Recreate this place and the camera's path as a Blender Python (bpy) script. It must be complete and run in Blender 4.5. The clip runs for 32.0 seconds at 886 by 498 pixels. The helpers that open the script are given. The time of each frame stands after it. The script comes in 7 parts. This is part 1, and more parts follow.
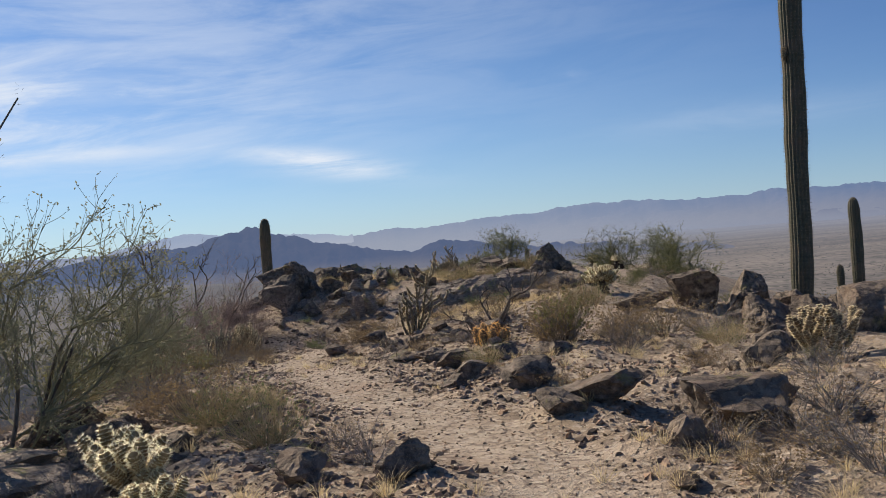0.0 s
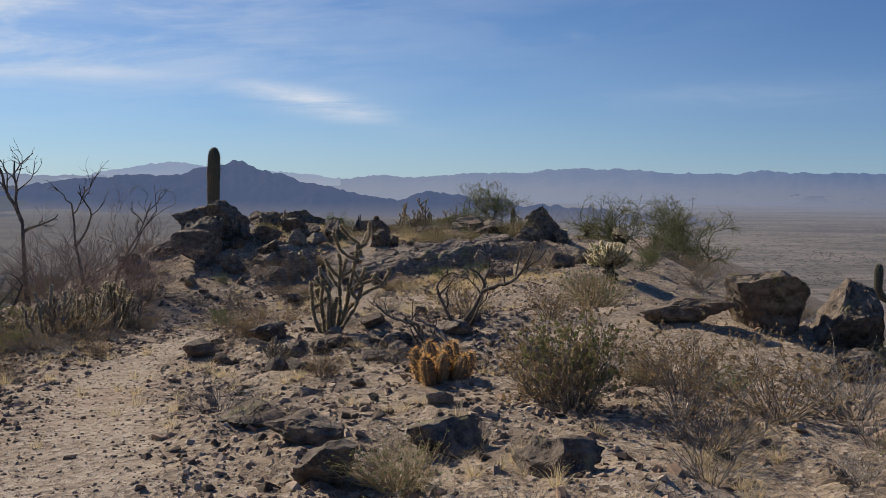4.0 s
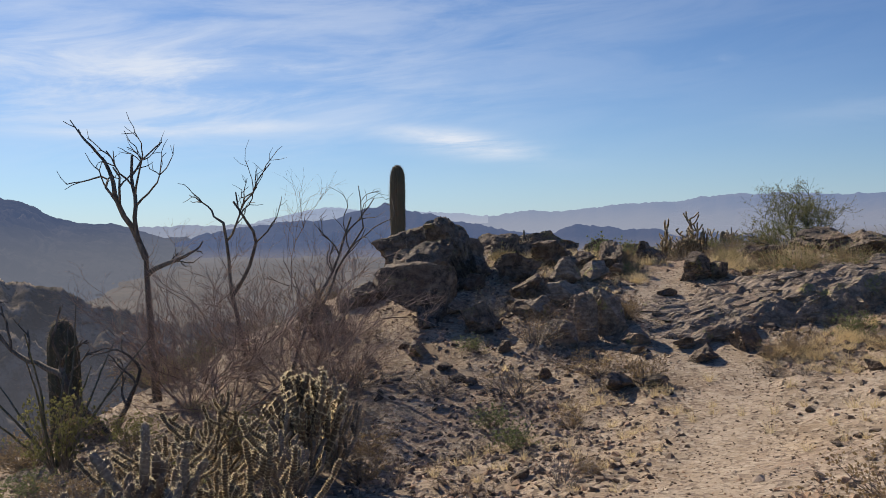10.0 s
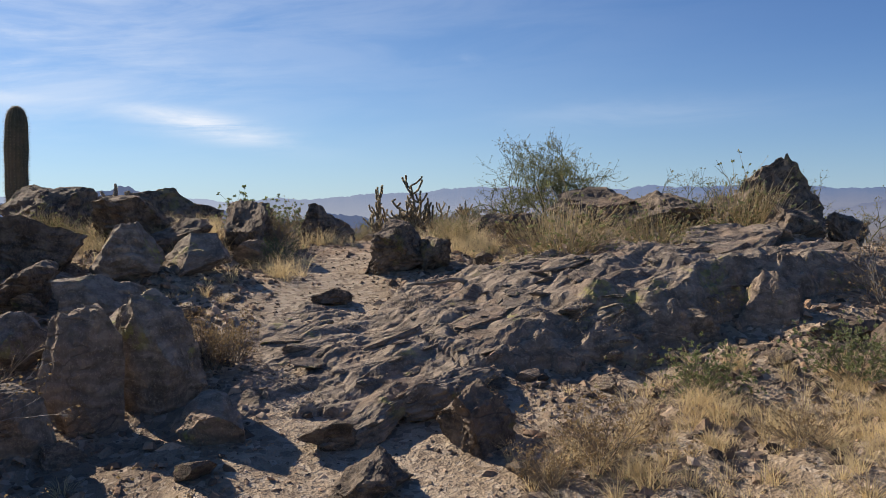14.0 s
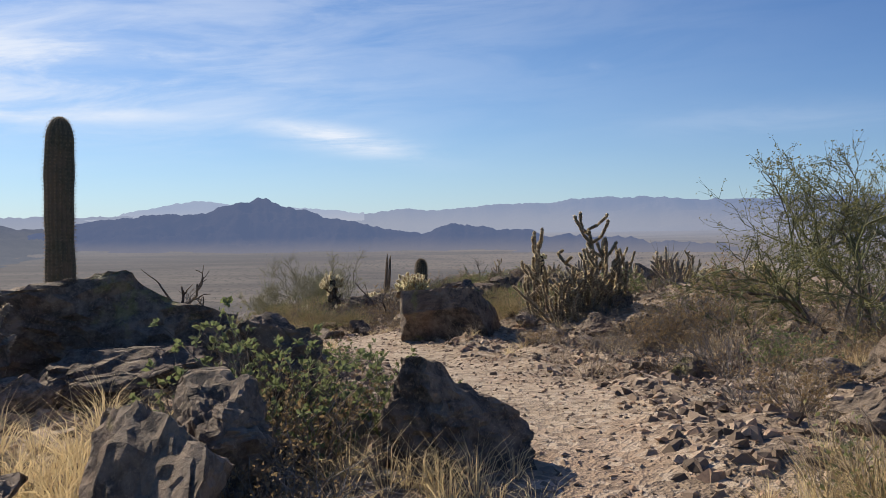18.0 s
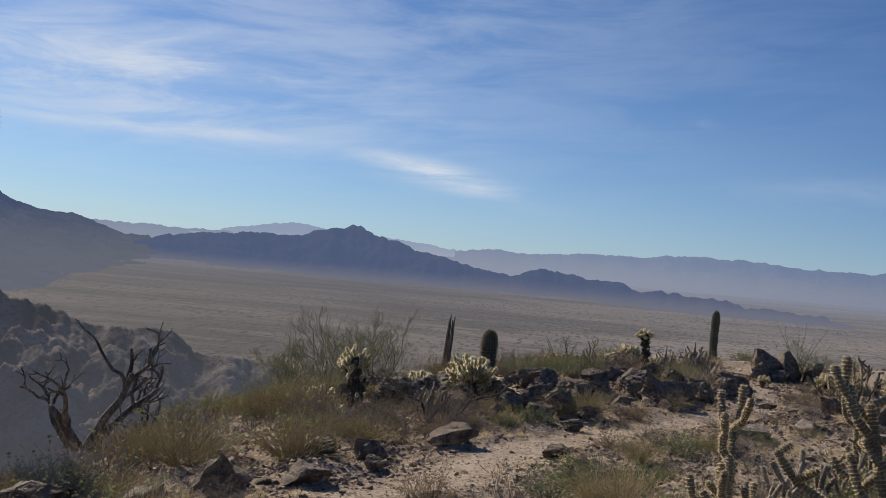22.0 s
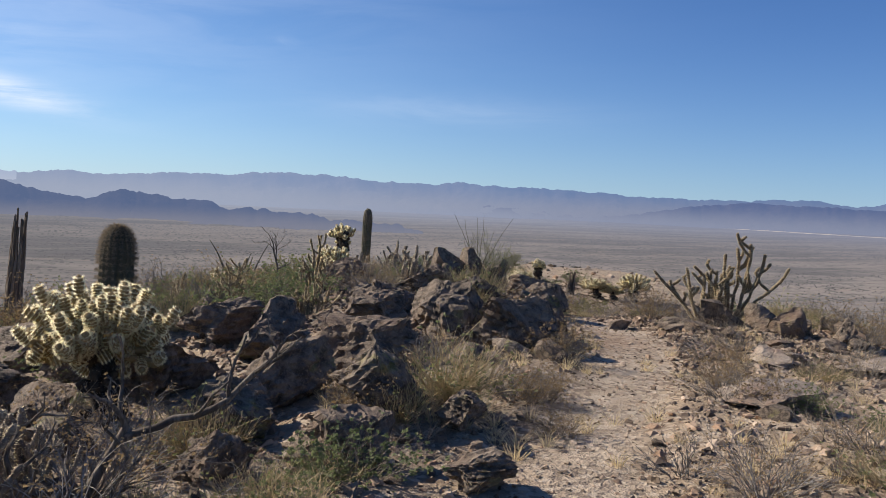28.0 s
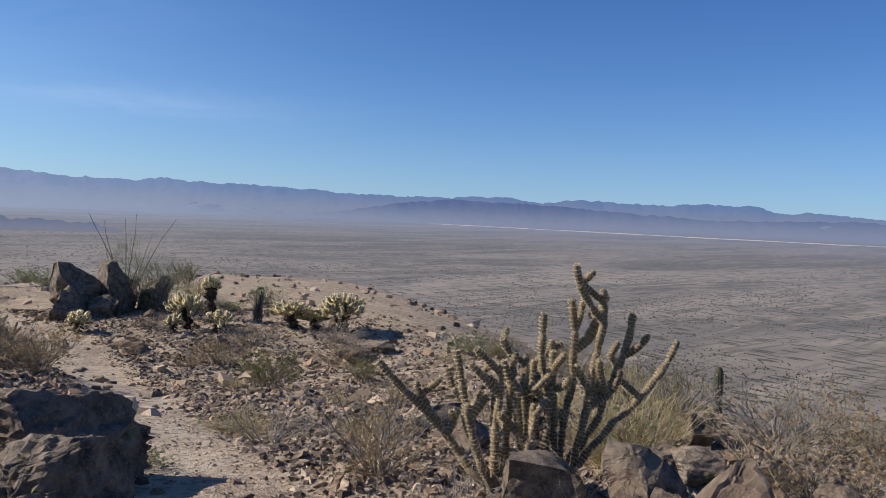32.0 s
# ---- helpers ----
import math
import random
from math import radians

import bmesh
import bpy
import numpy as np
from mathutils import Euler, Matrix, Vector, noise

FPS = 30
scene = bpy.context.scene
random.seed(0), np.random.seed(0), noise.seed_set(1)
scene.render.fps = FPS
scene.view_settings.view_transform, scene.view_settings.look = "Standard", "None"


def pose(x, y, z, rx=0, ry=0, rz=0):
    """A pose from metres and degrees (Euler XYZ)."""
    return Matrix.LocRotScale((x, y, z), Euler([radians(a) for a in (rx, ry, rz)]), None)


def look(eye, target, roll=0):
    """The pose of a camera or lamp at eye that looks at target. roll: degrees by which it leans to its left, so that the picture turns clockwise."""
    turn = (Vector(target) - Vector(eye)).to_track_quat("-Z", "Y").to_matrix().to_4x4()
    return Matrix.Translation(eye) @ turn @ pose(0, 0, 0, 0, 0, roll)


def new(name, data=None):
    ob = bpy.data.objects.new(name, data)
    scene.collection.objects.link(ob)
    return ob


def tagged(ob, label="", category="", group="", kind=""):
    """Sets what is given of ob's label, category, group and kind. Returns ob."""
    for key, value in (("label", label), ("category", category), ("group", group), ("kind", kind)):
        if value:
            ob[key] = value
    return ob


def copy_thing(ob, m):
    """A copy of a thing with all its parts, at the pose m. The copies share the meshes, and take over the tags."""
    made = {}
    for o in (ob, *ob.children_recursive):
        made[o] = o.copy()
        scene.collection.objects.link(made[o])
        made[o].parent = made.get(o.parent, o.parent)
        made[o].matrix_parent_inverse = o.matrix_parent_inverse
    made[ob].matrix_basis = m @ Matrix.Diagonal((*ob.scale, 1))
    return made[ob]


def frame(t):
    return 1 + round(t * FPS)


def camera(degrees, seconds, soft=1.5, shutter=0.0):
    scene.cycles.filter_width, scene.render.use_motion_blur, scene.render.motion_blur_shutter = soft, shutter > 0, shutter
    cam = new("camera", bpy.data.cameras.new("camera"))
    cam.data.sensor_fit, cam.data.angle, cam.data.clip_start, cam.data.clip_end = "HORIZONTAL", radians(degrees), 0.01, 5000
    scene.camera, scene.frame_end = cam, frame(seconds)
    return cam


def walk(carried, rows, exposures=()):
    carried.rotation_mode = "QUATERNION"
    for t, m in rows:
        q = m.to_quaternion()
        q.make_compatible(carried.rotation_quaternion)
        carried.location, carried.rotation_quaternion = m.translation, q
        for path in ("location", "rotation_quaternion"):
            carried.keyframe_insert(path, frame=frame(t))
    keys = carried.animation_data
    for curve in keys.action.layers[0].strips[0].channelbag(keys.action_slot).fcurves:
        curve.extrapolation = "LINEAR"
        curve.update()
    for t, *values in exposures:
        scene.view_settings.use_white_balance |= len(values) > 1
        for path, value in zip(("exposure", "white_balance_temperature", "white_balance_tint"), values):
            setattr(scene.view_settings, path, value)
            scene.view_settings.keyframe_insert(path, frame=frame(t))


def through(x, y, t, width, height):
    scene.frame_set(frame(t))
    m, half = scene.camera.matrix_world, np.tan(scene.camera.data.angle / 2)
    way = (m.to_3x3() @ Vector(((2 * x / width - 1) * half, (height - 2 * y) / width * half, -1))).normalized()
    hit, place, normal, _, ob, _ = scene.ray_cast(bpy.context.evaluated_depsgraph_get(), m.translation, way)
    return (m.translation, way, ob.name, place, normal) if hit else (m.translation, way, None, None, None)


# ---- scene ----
cam = camera(56.1, 32.0, soft=0.6)
PATH = [
    (0, (0.588, -0.148, 1.746), (0.626, 1.851, 1.734), -4.6),
    (0.5, (0.717, 0.397, 1.807), (0.786, 2.391, 1.674), 0.3),
    (1, (0.891, 0.934, 1.844), (1.107, 2.922, 1.839), -0.9),
    (1.5, (1.019, 1.716, 1.914), (1.235, 3.704, 1.959), -3.5),
    (2, (1.17, 2.406, 1.929), (1.458, 4.382, 2.041), -1.2),
    (2.5, (1.212, 3.219, 1.924), (1.428, 5.197, 2.122), -4.1),
    (3, (1.352, 3.904, 1.883), (1.566, 5.885, 2.058), 0.1),
    (3.5, (1.37, 4.632, 1.79), (1.508, 6.627, 1.799), 0.4),
    (4, (1.193, 5.326, 1.76), (1.265, 7.321, 1.632), 0.7),
    (4.5, (0.895, 6.022, 1.793), (0.668, 8.003, 1.63), 0.1),
    (6.5, (-0.473, 8.108, 1.692), (-0.871, 10.066, 1.597), 2.0),
    (7, (-0.705, 8.759, 1.68), (-1.048, 10.728, 1.622), 4.2),
    (7.5, (-0.749, 9.475, 1.666), (-0.908, 11.469, 1.649), 0.0),
    (8, (-0.923, 10.28, 1.639), (-1.033, 12.277, 1.607), 0.1),
    (8.5, (-1.054, 11.062, 1.501), (-1.225, 13.053, 1.416), 0.7),
    (9, (-1.383, 11.84, 1.433), (-1.703, 13.813, 1.363), 1.6),
    (9.5, (-1.517, 12.456, 1.347), (-1.786, 14.436, 1.255), -1.2),
    (10, (-1.847, 13.253, 1.294), (-2.13, 15.232, 1.256), -1.8),
    (10.5, (-1.896, 14.106, 1.193), (-1.948, 16.099, 1.041), -1.6),
    (11, (-2.04, 14.988, 1.115), (-2.079, 16.984, 0.99), -0.7),
    (11.5, (-1.92, 15.837, 1.0), (-1.655, 17.812, 0.834), -0.6),
    (12, (-1.856, 16.68, 0.98), (-1.578, 18.658, 0.885), -1.0),
    (12.5, (-1.474, 17.435, 0.932), (-0.909, 19.353, 0.881), -2.2),
    (13, (-1.141, 18.298, 0.912), (-0.593, 20.219, 0.818), -1.6),
    (13.5, (-0.673, 19.142, 0.939), (-0.089, 21.055, 0.978), -1.1),
    (14, (-0.413, 20.03, 0.883), (-0.098, 22.004, 0.804), -0.8),
    (14.5, (-0.102, 20.902, 0.896), (0.205, 22.877, 0.815), -0.8),
    (15, (-0.144, 21.822, 0.987), (-0.16, 23.819, 0.868), -1.5),
    (15.5, (-0.154, 22.669, 1.017), (-0.159, 24.661, 0.836), 0.1),
    (17.5, (-0.376, 25.275, 1.401), (-0.379, 27.272, 1.285), -1.1),
    (18, (-0.283, 25.967, 1.5), (-0.27, 27.966, 1.45), -0.8),
    (18.5, (-0.303, 26.677, 1.688), (-0.216, 28.674, 1.635), 0.2),
    (19, (-0.217, 27.389, 1.738), (-0.082, 29.383, 1.677), -0.8),
    (19.5, (-0.161, 28.15, 1.858), (0.126, 30.128, 1.785), -1.3),
    (20, (0.102, 28.763, 1.885), (0.507, 30.721, 1.845), 0.6),
    (20.5, (0.161, 29.474, 1.966), (0.507, 31.444, 1.963), 1.4),
    (21, (0.223, 29.987, 2.001), (0.387, 31.98, 2.012), 4.5),
    (21.5, (0.099, 30.956, 2.045), (-0.065, 32.946, 2.157), 2.7),
    (22, (-0.102, 31.723, 1.93), (-0.306, 33.713, 1.968), 4.9),
    (22.5, (-0.325, 32.594, 1.956), (-0.762, 34.545, 2.0), 2.9),
    (23, (-0.573, 33.225, 1.797), (-0.995, 35.178, 1.708), 5.6),
    (23.5, (-0.796, 34.044, 1.749), (-1.178, 36.007, 1.734), 2.5),
    (24, (-1.102, 34.735, 1.737), (-1.462, 36.702, 1.777), 5.5),
    (24.5, (-1.294, 35.432, 1.67), (-1.718, 37.386, 1.712), 3.3),
    (26.5, (-1.836, 38.272, 1.2), (-1.785, 40.271, 1.163), 0.8),
    (27, (-1.684, 38.984, 1.083), (-1.208, 40.922, 0.94), 1.8),
    (27.5, (-1.299, 39.951, 0.949), (-0.593, 41.813, 0.758), -1.7),
    (28, (-0.879, 40.774, 0.935), (-0.122, 42.623, 0.839), 2.6),
    (28.5, (-0.493, 41.741, 0.938), (0.248, 43.597, 0.865), 0.5),
    (29, (0.003, 42.491, 0.92), (1.02, 44.209, 0.806), 2.2),
    (29.5, (0.405, 43.215, 0.938), (1.573, 44.837, 0.866), 1.3),
    (30, (0.981, 43.832, 0.942), (2.283, 45.35, 0.916), 1.0),
    (30.5, (1.553, 44.541, 0.947), (2.845, 46.066, 0.885), 0.6),
    (31, (2.197, 45.22, 0.953), (3.536, 46.702, 0.843), 2.9),
    (31.5, (2.797, 45.965, 0.993), (4.138, 47.445, 0.886), 1.7),
    (32, (3.237, 46.467, 1.012), (4.572, 47.954, 0.937), 2.3),
]
walk(cam, [(t, look(eye, target, roll)) for t, eye, target, roll in PATH],
     [(0, 0.24, 7000, 11), (2, 0.17, 6850, 11), (4, -0.04, 6700, 11), (7, 0.24, 7050, 11), (9, 0.2, 7050, 12), (11, 0.22, 7050, 12), (12, 0.26, 6900, 11), (13, 0.24, 6850, 11), (14, 0.34, 7050, 12), (15.5, 0.46, 7150, 13), (18, 0.33, 7050, 12),
      (20, 0.25, 6700, 11), (22, -0.03, 6750, 11), (24, 0.04, 6850, 11), (27, 0.09, 6700, 11), (28, 0.4, 6700, 11), (30, 0.33, 6300, 10), (32, 0.33, 6300, 10)])

# ---- light ----
SUN_AZ, SUN_EL = 47.0, 36.0          # degrees to the left of +y, and above the horizon
sun_dir = Vector((-math.sin(radians(SUN_AZ)) * math.cos(radians(SUN_EL)), math.cos(radians(SUN_AZ)) * math.cos(radians(SUN_EL)), math.sin(radians(SUN_EL))))
sun = new("sun", bpy.data.lights.new("sun", "SUN"))
sun.data.energy, sun.data.angle, sun.data.color = 5.0, radians(0.55), (1.0, 0.90, 0.76)
sun.matrix_world = look((0, 0, 60), Vector((0, 0, 60)) - sun_dir)

world = bpy.data.worlds.new("sky")
scene.world = world
world.use_nodes = True
wn, wl = world.node_tree.nodes, world.node_tree.links
wn.clear()


def wnode(kind):
    return wn.new(kind)


def wmath(op, a, b=None, c=None):
    n = wn.new("ShaderNodeMath")
    n.operation = op
    for k, v in enumerate((a, b, c)):
        if v is None:
            continue
        if isinstance(v, (int, float)):
            n.inputs[k].default_value = v
        else:
            wl.new(v, n.inputs[k])
    return n.outputs[0]


sky = wnode("ShaderNodeTexSky")
sky.sky_type, sky.sun_disc, sky.sun_elevation, sky.sun_rotation = "NISHITA", False, radians(SUN_EL), radians(-SUN_AZ)
sky.altitude, sky.air_density, sky.dust_density, sky.ozone_density = 600.0, 1.0, 0.25, 3.0
coord = wnode("ShaderNodeTexCoord")
xyz = wnode("ShaderNodeSeparateXYZ")
wl.new(coord.outputs["Generated"], xyz.inputs[0])
up = wmath("MAXIMUM", xyz.outputs["Z"], 0.01)
az = wmath("MULTIPLY", wmath("ARCTAN2", wmath("MULTIPLY", xyz.outputs["X"], -1.0), xyz.outputs["Y"]), 57.2958)
el = wmath("MULTIPLY", wmath("ARCSINE", xyz.outputs["Z"]), 57.2958)


def streaks(slope, stretch, seed, low, high, detail=7.0):
    """Cirrus: noise drawn out along a line that leans by slope."""
    line = wmath("MULTIPLY_ADD", az, slope, el)
    c = wnode("ShaderNodeCombineXYZ")
    wl.new(wmath("MULTIPLY", az, 1.0 / stretch), c.inputs[0])
    wl.new(line, c.inputs[1])
    c.inputs[2].default_value = seed
    n = wnode("ShaderNodeTexNoise")
    n.inputs["Scale"].default_value, n.inputs["Detail"].default_value, n.inputs["Roughness"].default_value, n.inputs["Distortion"].default_value = 0.42, detail, 0.62, 0.5
    wl.new(c.outputs[0], n.inputs["Vector"])
    r = wnode("ShaderNodeMapRange")
    r.interpolation_type = "SMOOTHSTEP"
    r.inputs["From Min"].default_value, r.inputs["From Max"].default_value = low, high
    wl.new(n.outputs["Fac"], r.inputs["Value"])
    return r.outputs[0]


def spread(value, middle, width):
    """A soft hill round a middle."""
    d = wmath("DIVIDE", wmath("SUBTRACT", value, middle), width)
    return wmath("POWER", 2.718, wmath("MULTIPLY", wmath("MULTIPLY", d, d), -1.0))


band = wmath("MULTIPLY_ADD", az, -0.02, el)
thick = wmath("MULTIPLY", spread(band, 9.8, 3.8), spread(az, 29.0, 18.0))
wisp = wmath("MULTIPLY", spread(wmath("MULTIPLY_ADD", az, -0.17, el), 5.0, 0.75), spread(az, 6.5, 4.6))
lower = wmath("MULTIPLY", spread(wmath("MULTIPLY_ADD", az, 0.03, el), 8.1, 0.5), spread(az, 27.0, 8.5))
veil = wmath("MULTIPLY", spread(el, 17.0, 9.0), spread(az, 18.0, 27.0))
small = wmath("MULTIPLY", spread(el, 10.6, 0.28), spread(az, -11.2, 0.8))
thin = wmath("MULTIPLY", spread(el, 6.7, 1.0), spread(az, -22.0, 9.0))
cover = wmath("MULTIPLY", thick, wmath("MULTIPLY_ADD", streaks(0.10, 5.0, 3.1, 0.40, 0.68), 0.66, 0.06))
for shape, seed, amount in ((wisp, 7.7, 1.5), (lower, 1.3, 0.75), (veil, 11.9, 0.34), (small, 4.0, 0.35), (thin, 15.0, 0.16)):
    part_of = wmath("MULTIPLY", shape, wmath("MULTIPLY", streaks(0.05, 6.0, seed, 0.30, 0.66), amount))
    cover = wmath("ADD", cover, part_of)
cover = wmath("MINIMUM", cover, 0.92)
haze_low = wmath("POWER", 2.718, wmath("MULTIPLY", wmath("MAXIMUM", el, 0.0), -0.22))
tint = wnode("ShaderNodeMix")
tint.data_type, tint.blend_type = "RGBA", "MULTIPLY"
tint.inputs["Factor"].default_value = 1.0
wl.new(sky.outputs[0], tint.inputs["A"])
tint.inputs["B"].default_value = (0.68, 0.92, 1.23, 1)
clear = wnode("ShaderNodeMapRange")                # the sky is deepest at a right angle to the sun
clear.interpolation_type = "SMOOTHSTEP"
for side, value in (("From Min", 0.0), ("From Max", 50.0), ("To Min", 0.0), ("To Max", 1.0)):
    clear.inputs[side].default_value = value
wl.new(wmath("MULTIPLY", az, -1.0), clear.inputs["Value"])
deep = wnode("ShaderNodeMix")
deep.data_type, deep.blend_type = "RGBA", "MULTIPLY"
wl.new(clear.outputs[0], deep.inputs["Factor"])
wl.new(tint.outputs["Result"], deep.inputs["A"])
deep.inputs["B"].default_value = (0.66, 0.80, 0.95, 1)
mix1 = wnode("ShaderNodeMix")
mix1.data_type = "RGBA"
wl.new(wmath("MULTIPLY", haze_low, 0.48), mix1.inputs["Factor"])
wl.new(deep.outputs["Result"], mix1.inputs["A"])
mix1.inputs["B"].default_value = (6.0, 8.0, 10.4, 1)
mix2 = wnode("ShaderNodeMix")
mix2.data_type = "RGBA"
wl.new(cover, mix2.inputs["Factor"])
wl.new(mix1.outputs["Result"], mix2.inputs["A"])
mix2.inputs["B"].default_value = (9.0, 10.2, 12.0, 1)
backg = wnode("ShaderNodeBackground")
backg.inputs["Strength"].default_value = 0.07
wl.new(mix2.outputs["Result"], backg.inputs[0])
wl.new(backg.outputs[0], wnode("ShaderNodeOutputWorld").inputs[0])


# ---- materials ----
class Mat:
    """A node material, put together step by step."""

    def __init__(self, name):
        self.m = bpy.data.materials.new(name)
        self.m.use_nodes = True
        self.n, self.l = self.m.node_tree.nodes, self.m.node_tree.links
        self.n.clear()
        self.out = self.n.new("ShaderNodeOutputMaterial")
        self.b = self.n.new("ShaderNodeBsdfPrincipled")
        self.l.new(self.b.outputs[0], self.out.inputs[0])
        self.tc = self.n.new("ShaderNodeTexCoord")
        self.geo = self.n.new("ShaderNodeNewGeometry")

    def put(self, socket, v):
        if isinstance(v, (int, float)):
            socket.default_value = v
        elif isinstance(v, tuple):
            socket.default_value = (*v, 1) if len(v) == 3 and socket.type == "RGBA" else v
        else:
            self.l.new(v, socket)

    def math(self, op, a, b=0.0, c=0.0, clamp=False):
        n = self.n.new("ShaderNodeMath")
        n.operation, n.use_clamp = op, clamp
        for k, v in enumerate((a, b, c)):
            self.put(n.inputs[k], v)
        return n.outputs[0]

    def place(self, world=False, scale=(1, 1, 1), offset=True):
        v = self.geo.outputs["Position"] if world else self.tc.outputs["Object"]
        n = self.n.new("ShaderNodeMapping")
        n.inputs["Scale"].default_value = scale
        self.l.new(v, n.inputs["Vector"])
        if offset and not world:
            info = self.n.new("ShaderNodeObjectInfo")
            self.l.new(self.math("MULTIPLY", info.outputs["Random"], 37.0), n.inputs["Location"])
        return n.outputs[0]

    def noise(self, v, scale, detail=5.0, rough=0.6, kind="FBM", distort=0.0):
        n = self.n.new("ShaderNodeTexNoise")
        n.inputs["Scale"].default_value, n.inputs["Detail"].default_value = scale, detail
        n.inputs["Roughness"].default_value, n.inputs["Distortion"].default_value = rough, distort
        self.l.new(v, n.inputs["Vector"])
        return n.outputs["Fac"]

    def voronoi(self, v, scale, feature="F1", out="Distance", random=1.0):
        n = self.n.new("ShaderNodeTexVoronoi")
        n.feature = feature
        n.inputs["Scale"].default_value, n.inputs["Randomness"].default_value = scale, random
        self.l.new(v, n.inputs["Vector"])
        return n.outputs[out]

    def span(self, v, low, high, a=0.0, b=1.0):
        n = self.n.new("ShaderNodeMapRange")
        n.interpolation_type = "SMOOTHSTEP"
        for k, x in zip(("From Min", "From Max", "To Min", "To Max"), (low, high, a, b)):
            self.put(n.inputs[k], x)
        self.l.new(v, n.inputs["Value"])
        return n.outputs[0]

    def mix(self, f, a, b, blend="MIX"):
        n = self.n.new("ShaderNodeMix")
        n.data_type, n.blend_type = "RGBA", blend
        self.put(n.inputs["Factor"], f)
        self.put(n.inputs["A"], a)
        self.put(n.inputs["B"], b)
        return n.outputs["Result"]

    def bump(self, h, strength, distance, under=None):
        n = self.n.new("ShaderNodeBump")
        n.inputs["Strength"].default_value, n.inputs["Distance"].default_value = strength, distance
        self.l.new(h, n.inputs["Height"])
        if under:
            self.l.new(under, n.inputs["Normal"])
        return n.outputs[0]

    def finish(self, colour, rough, normal=None, spec=0.25):
        self.put(self.b.inputs["Base Color"], colour)
        self.put(self.b.inputs["Roughness"], rough)
        self.b.inputs["Specular IOR Level"].default_value = spec
        if normal:
            self.l.new(normal, self.b.inputs["Normal"])
        self.colour = colour
        return self

    def glow_through(self, share, colour):
        """Light from behind shines through thin leaves and spines."""
        t, s = self.n.new("ShaderNodeBsdfTranslucent"), self.n.new("ShaderNodeMixShader")
        self.put(t.inputs["Color"], colour)
        s.inputs[0].default_value = share
        self.l.new(self.b.outputs[0], s.inputs[1])
        self.l.new(t.outputs[0], s.inputs[2])
        self.l.new(s.outputs[0], self.out.inputs[0])
        return self

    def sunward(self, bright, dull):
        """One air-light colour on the sun's side of the plain, another away from it."""
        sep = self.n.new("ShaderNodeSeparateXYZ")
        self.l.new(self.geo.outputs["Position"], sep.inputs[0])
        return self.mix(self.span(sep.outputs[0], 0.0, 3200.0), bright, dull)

    # haze colour to paint on, brighter on the sun's side
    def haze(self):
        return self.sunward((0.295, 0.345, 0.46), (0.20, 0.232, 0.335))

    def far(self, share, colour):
        """Paints air light as emission over a backdrop that stands kilometres off."""
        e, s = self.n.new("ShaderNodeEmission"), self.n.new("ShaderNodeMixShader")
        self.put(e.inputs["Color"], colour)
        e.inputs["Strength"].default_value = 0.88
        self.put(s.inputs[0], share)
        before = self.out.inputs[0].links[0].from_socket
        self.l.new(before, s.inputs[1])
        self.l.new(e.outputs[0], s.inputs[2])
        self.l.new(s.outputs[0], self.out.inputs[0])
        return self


def plain_mat(name, c1, c2, fine, coarse, rough=0.85, depth=0.004, c3=None, through=0.0, tc=None, stretch=(1, 1, 1), spec=0.2):
    """Two colours mixed by fine grain, a third in coarse stains, and a fine relief."""
    m = Mat(name)
    v = m.place(scale=stretch)
    f = m.noise(v, fine, 6.0, 0.65)
    col = m.mix(m.span(f, 0.36, 0.66), c1, c2)
    if c3:
        col = m.mix(m.span(m.noise(v, coarse, 4.0), 0.45, 0.66), col, c3)
    info = m.n.new("ShaderNodeObjectInfo")
    col = m.mix(m.math("MULTIPLY", info.outputs["Random"], 0.22), col, (c1[0] * 0.55, c1[1] * 0.55, c1[2] * 0.55))
    m.finish(col, rough, m.bump(f, 0.7, depth), spec)
    if through:
        m.glow_through(through, tc or c2)
    return m.m


PLAIN_Z = -70.0
HAZE = (0.36, 0.42, 0.58)
HAZE_LOW = (0.335, 0.345, 0.435)


